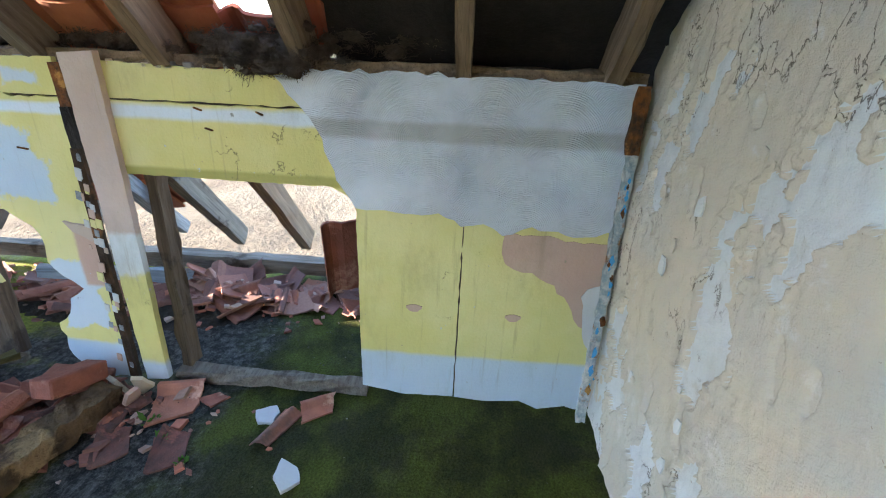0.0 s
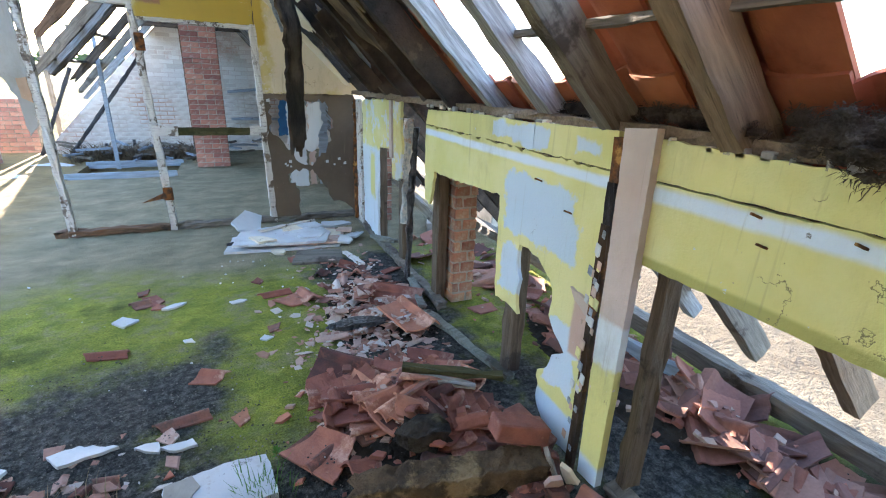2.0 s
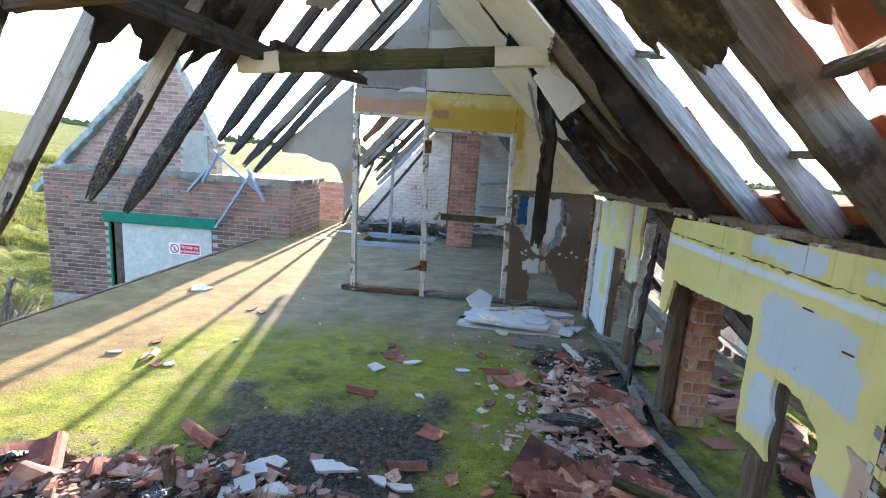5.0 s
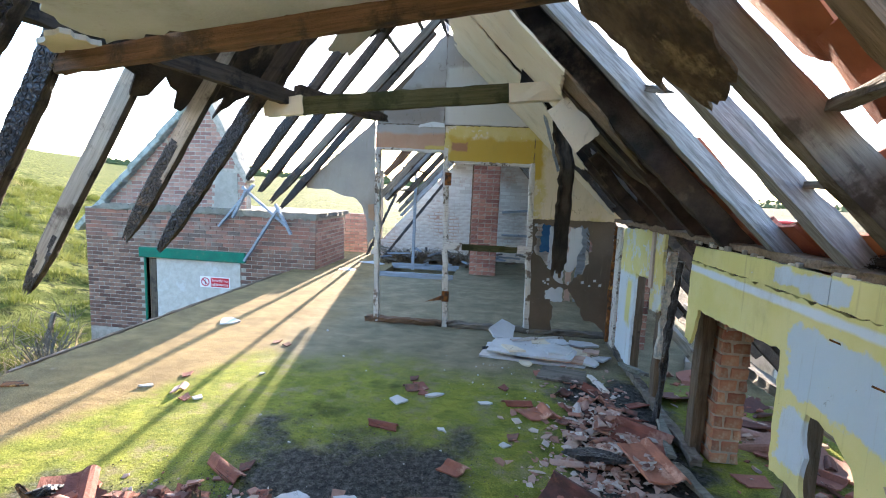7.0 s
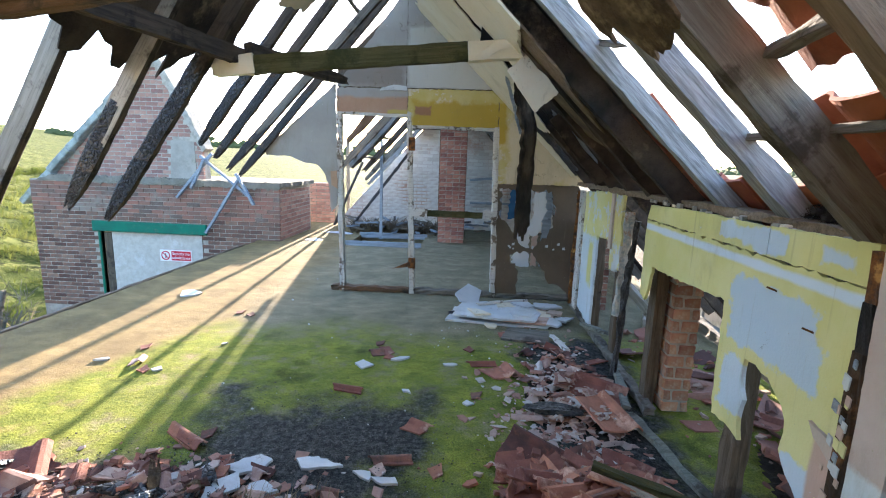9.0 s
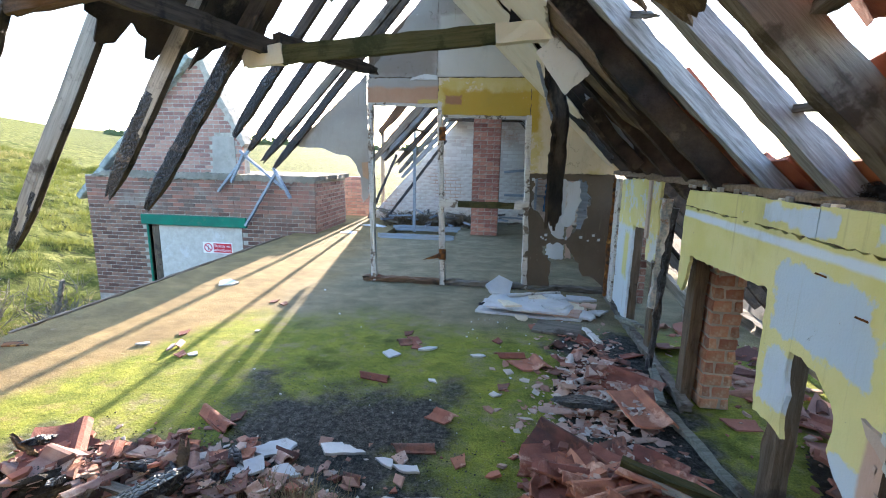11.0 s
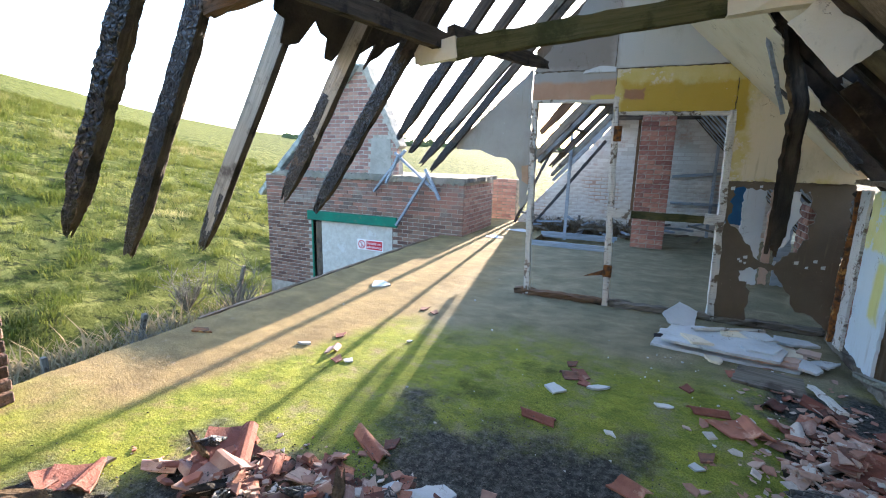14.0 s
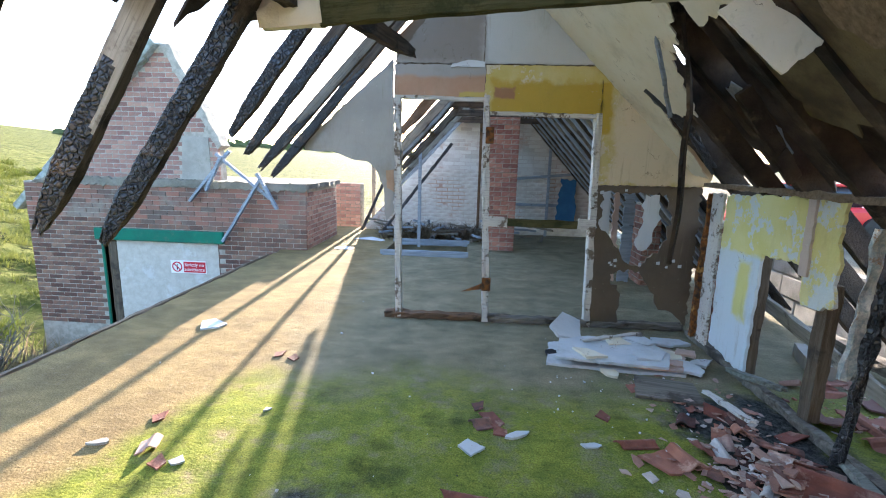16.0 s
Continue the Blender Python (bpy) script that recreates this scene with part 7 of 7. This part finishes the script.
for x, y, r in ((-1.62, 9.55, 0.3), (-1.95, 8.6, 0.22)):
    slab_piece("puddled_sheet", "flat white sheet lying in the far room", "board", x, y, r * 2, r * 1.3, 10, M_WHITE_B, 0.006, 0.0, (0, 0), int(r * 50))
# made-up post that throws a long thin shadow bar along the slab
timber("garden_post", (-2.22, 12.1, -2.4), (-2.22, 12.1, 2.0), 0.075, 0.075, M_WOOD, "plain timber post added beyond the far room for its shadow", "post", seed=6, up=(0, 1, 0))
# low wall beyond the far room
lw = thing("low_wall", "low ruined brick wall beyond the far room", "wall", (-3.05, 11.4, -0.3))
b = box(bmesh.new(), -0.75, 0.75, -0.1, 0.1, 0, 1.2, 0.02)
part("core", b, M_MORTAR_D, lw)
masonry(lw, (-0.75, -0.1, 0), (1, 0, 0), (0, -1, 0), 1.5, 1.2, M_BRICK_FAR, MJ_GABLE, None, 150, 0.225, 0.075, 0, 12)
# concrete block wall on the east side
bw = thing("block_wall", "low wall of grey concrete blocks outside", "block wall", (3.5, 5.9, -0.3))
rng = random.Random(2)
for r in range(4):
    for k in range(5):
        b = box(bmesh.new(), -0.05, 0.05, -0.215, 0.215, -0.105, 0.105, 0.008)
        o = part("block", b, M_BLOCK, bw)
        o.matrix_basis = pose(rng.gauss(0, 0.004), -1.1 + k * 0.445 + (r % 2) * 0.2, 0.105 + r * 0.222, 0, 0, rng.gauss(0, 0.6))
slab_piece("fallen_block", "concrete block fallen flat behind the wall", "block", 2.75, 4.75, 0.44, 0.22, 70, M_BLOCK, 0.1, 0.0, (0, 0), 9, [(-0.22, -0.1), (0.22, -0.1), (0.22, 0.1), (-0.22, 0.1)])


# ---- outhouse with the boarded green door ----
OY = 8.3
ob = thing("outhouse", "weathered brick outhouse with a broken gable", "outbuilding", (0, 0, 0))
b = plate(bmesh.new(), [(-7.05, -2.6), (-2.45, -2.6), (-2.45, 0.95), (-7.05, 0.95)], on_y(OY), 1.6, [[(-5.80, -2.3), (-3.88, -2.3), (-3.88, 0.12), (-5.80, 0.12)]])
part("wall", b, M_MORTAR, ob)
door_hole = lambda x, z: -5.84 < x < -3.84 and z < 0.16
masonry(ob, (-7.05, OY, -2.3), (1, 0, 0), (0, -1, 0), 4.62, 3.25, M_BRICK_OUT, MJ_OUT, lambda u, z: not door_hole(u - 7.05, z - 2.3) and z > 0.9, 300, 0.225, 0.075, 0, 13, 0.010)
masonry(ob, (-2.45, OY, 0.0), (0, 1, 0), (1, 0, 0), 1.6, 0.95, M_BRICK_FAR, MJ_GABLE, None, 300, 0.225, 0.075, 0, 14)
b = plate(bmesh.new(), ragged([(-5.6, 8.30), (-2.40, 8.29), (-2.40, 10.0), (-5.6, 10.0)], 0.03, 0.1, 4), on_z(1.03), 0.08)
part("flat_roof", b, M_CEMENT, ob, "cracked cement flat roof")
b = plate(bmesh.new(), ragged([(-6.9, 0.93), (-2.42, 0.92), (-2.42, 1.02), (-4.2, 1.05), (-6.6, 1.04)], 0.014, 0.05, 4), on_y(8.262), 0.06)
part("ledge", b, M_CEMENT, ob)
GY = 8.62
b = plate(bmesh.new(), [(-7.0, 0.7), (-3.95, 0.7), (-4.0, 1.55), (-4.72, 3.02), (-5.0, 3.0), (-7.0, 0.98)], on_y(GY), 0.22)
part("gable", b, M_MORTAR, ob)
in_gable = lambda u, z: (lambda x, zz: zz < 1.02 * (x + 4.9) + 3.0 and zz < 3.0 - 2.0 * (x + 4.72) and not (-4.62 < x < -4.08 and zz < 1.75))(u - 7.0, z + 0.95)
masonry(ob, (-7.0, GY, 0.95), (1, 0, 0), (0, -1, 0), 3.05, 2.1, M_BRICK_FAR, MJ_GABLE, in_gable, 300, 0.225, 0.075, 0, 15)
b = plate(bmesh.new(), ragged([(-3.98, 1.52), (-3.90, 1.58), (-4.66, 3.10), (-4.98, 3.08), (-4.95, 2.97), (-4.74, 2.96)], 0.008, 0.08, 6), on_y(GY - 0.02), 0.26)
part("verge", b, M_MORTAR, ob, "mortared raking verge of the gable")
b = plate(bmesh.new(), [(-4.60, 1.0), (-4.10, 1.0), (-4.12, 1.70), (-4.55, 1.72)], on_y(GY - 0.02), 0.03)
part("cement_patch", b, M_BLOCK, ob)
for k in range(13):
    f = k / 12
    x, z = -7.35 + f * 2.4, 0.60 + f * 2.42
    b = box(bmesh.new(), -0.15, 0.15, 8.46, 8.95, -0.07, 0.05, 0.015, pose(x, 0.015 * (k % 3), z, 0, -45.0 + 3 * (k % 3), 0))
    part("slate", b, M_SLATE, ob)
door = thing("boarded_door", "green-framed doorway closed with pale chipboard", "door", (0, 0, 0))
b = box(bmesh.new(), -5.92, -3.78, OY - 0.06, OY + 0.06, 0.05, 0.24, 0.012)
part("lintel", b, M_GREENP, door, "peeling green timber lintel")
b = box(bmesh.new(), -5.84, -5.80, OY - 0.03, OY + 0.08, -2.3, 0.05, 0.008)
part("jamb", b, M_GREENP, door)
b = box(bmesh.new(), -3.90, -3.87, OY + 0.0, OY + 0.08, -2.3, 0.05, 0.008)
part("jamb", b, M_WOOD_Z, door)
b = box(bmesh.new(), -5.76, -5.62, OY + 0.02, OY + 0.10, -2.3, 0.02, 0.01)
part("side_board", b, M_WOOD_Z, door)
b = box(bmesh.new(), -5.62, -3.9, OY + 0.03, OY + 0.06, -2.3, 0.05, 0.004)
part("chipboard", b, M_DOORB, door)


def notice():
    """A prohibition notice: symbol on white, words on red."""
    s = thing("warning_notice", "small red and white notice screwed to chipboard", "sign", (-4.42, OY + 0.018, -0.36))
    b = box(bmesh.new(), -0.30, 0.30, -0.004, 0.004, -0.105, 0.105, 0.002)
    part("panel", b, M_SIGNW, s)
    b = box(bmesh.new(), -0.08, 0.285, -0.009, -0.005, -0.088, 0.088, 0.001)
    part("red_field", b, M_SIGNR, s)
    b = bmesh.new()
    n = 28
    ring = []
    for i in range(n):
        a = i * 6.283 / n
        ring.append([b.verts.new((-0.19 + r * math.cos(a), y, r * math.sin(a))) for r, y in ((0.085, -0.006), (0.066, -0.006), (0.066, -0.009), (0.085, -0.009))])
    for i in range(n):
        p, q = ring[i], ring[(i + 1) % n]
        for k in range(4):
            b.faces.new((p[k], p[(k + 1) % 4], q[(k + 1) % 4], q[k]))
    box(b, -0.075, 0.075, -0.009, -0.006, -0.008, 0.008, 0.0, pose(-0.19, 0, 0, 0, 45, 0))
    part("ban_ring", b, M_SIGNR, s)
    b = bmesh.new()
    box(b, -0.20, -0.18, -0.0075, -0.0055, -0.05, 0.02)
    box(b, -0.198, -0.182, -0.0075, -0.0055, 0.027, 0.045)
    part("symbol", b, M_BLACK, s)
    for k, word in enumerate(("Strictly no", "admittance")):
        cu = bpy.data.curves.new("words", "FONT")
        cu.body, cu.size, cu.align_x, cu.align_y, cu.extrude = word, 0.078, "CENTER", "CENTER", 0.001
        cu.materials.append(M_SIGNW)
        t = new("words", cu)
        t.parent = s
        t.matrix_basis = pose(0.1025, -0.0105, 0.038 - 0.076 * k, 90, 0, 0)


notice()
# slats of a broken frame hanging on the outhouse
fr = thing("slat_bundle", "bluish slats of a broken frame on the outhouse", "timber frame", (0, 0, 0))
for k, (a, c, d, e) in enumerate(((-3.55, 1.5, -4.25, 0.72), (-3.75, 1.45, -2.95, 0.80), (-3.05, 1.12, -3.72, 0.12), (-3.10, 1.18, -2.82, 0.65), (-3.62, 1.42, -3.9, 0.9))):
    bm = beam(bmesh.new(), (a, OY - 0.12 - 0.03 * k, c), (d, OY - 0.10 - 0.03 * k, e), 0.04, 0.055, k, 0.003, (0, 1, 0))
    part("slat", bm, M_WOOD_BLUE, fr)
timber("corrugated_scrap", (-3.3, 2.0, -0.35), (-2.9, 2.7, -0.25), 0.4, 0.03, M_BURNT, "burnt metal scraps below the slab's edge", "metal sheet", seed=5, rough=0.01)

# a red car parked far off on the east side
car = thing("parked_car", "small red car parked beyond the block wall", "car", (9.0, 14.5, ground_height(9.0, 14.5)))
b = box(bmesh.new(), -2.0, 2.0, -0.8, 0.8, 0.3, 0.85, 0.12)
part("body", b, M_CARRED, car)
b = box(bmesh.new(), -1.1, 1.3, -0.7, 0.7, 0.85, 1.4, 0.2)
part("cabin", b, M_DKGLASS, car)
b = box(bmesh.new(), -0.8, 1.0, -0.66, 0.66, 1.36, 1.44, 0.03)
part("roof", b, M_CARRED, car)
for x in (-1.25, 1.25):
    for y in (-0.8, 0.8):
        b = bmesh.new()
        bmesh.ops.create_cone(b, cap_ends=True, segments=20, radius1=0.31, radius2=0.31, depth=0.2, matrix=pose(x, y, 0.31, 90, 0, 0))
        part("wheel", b, M_BLACK, car)
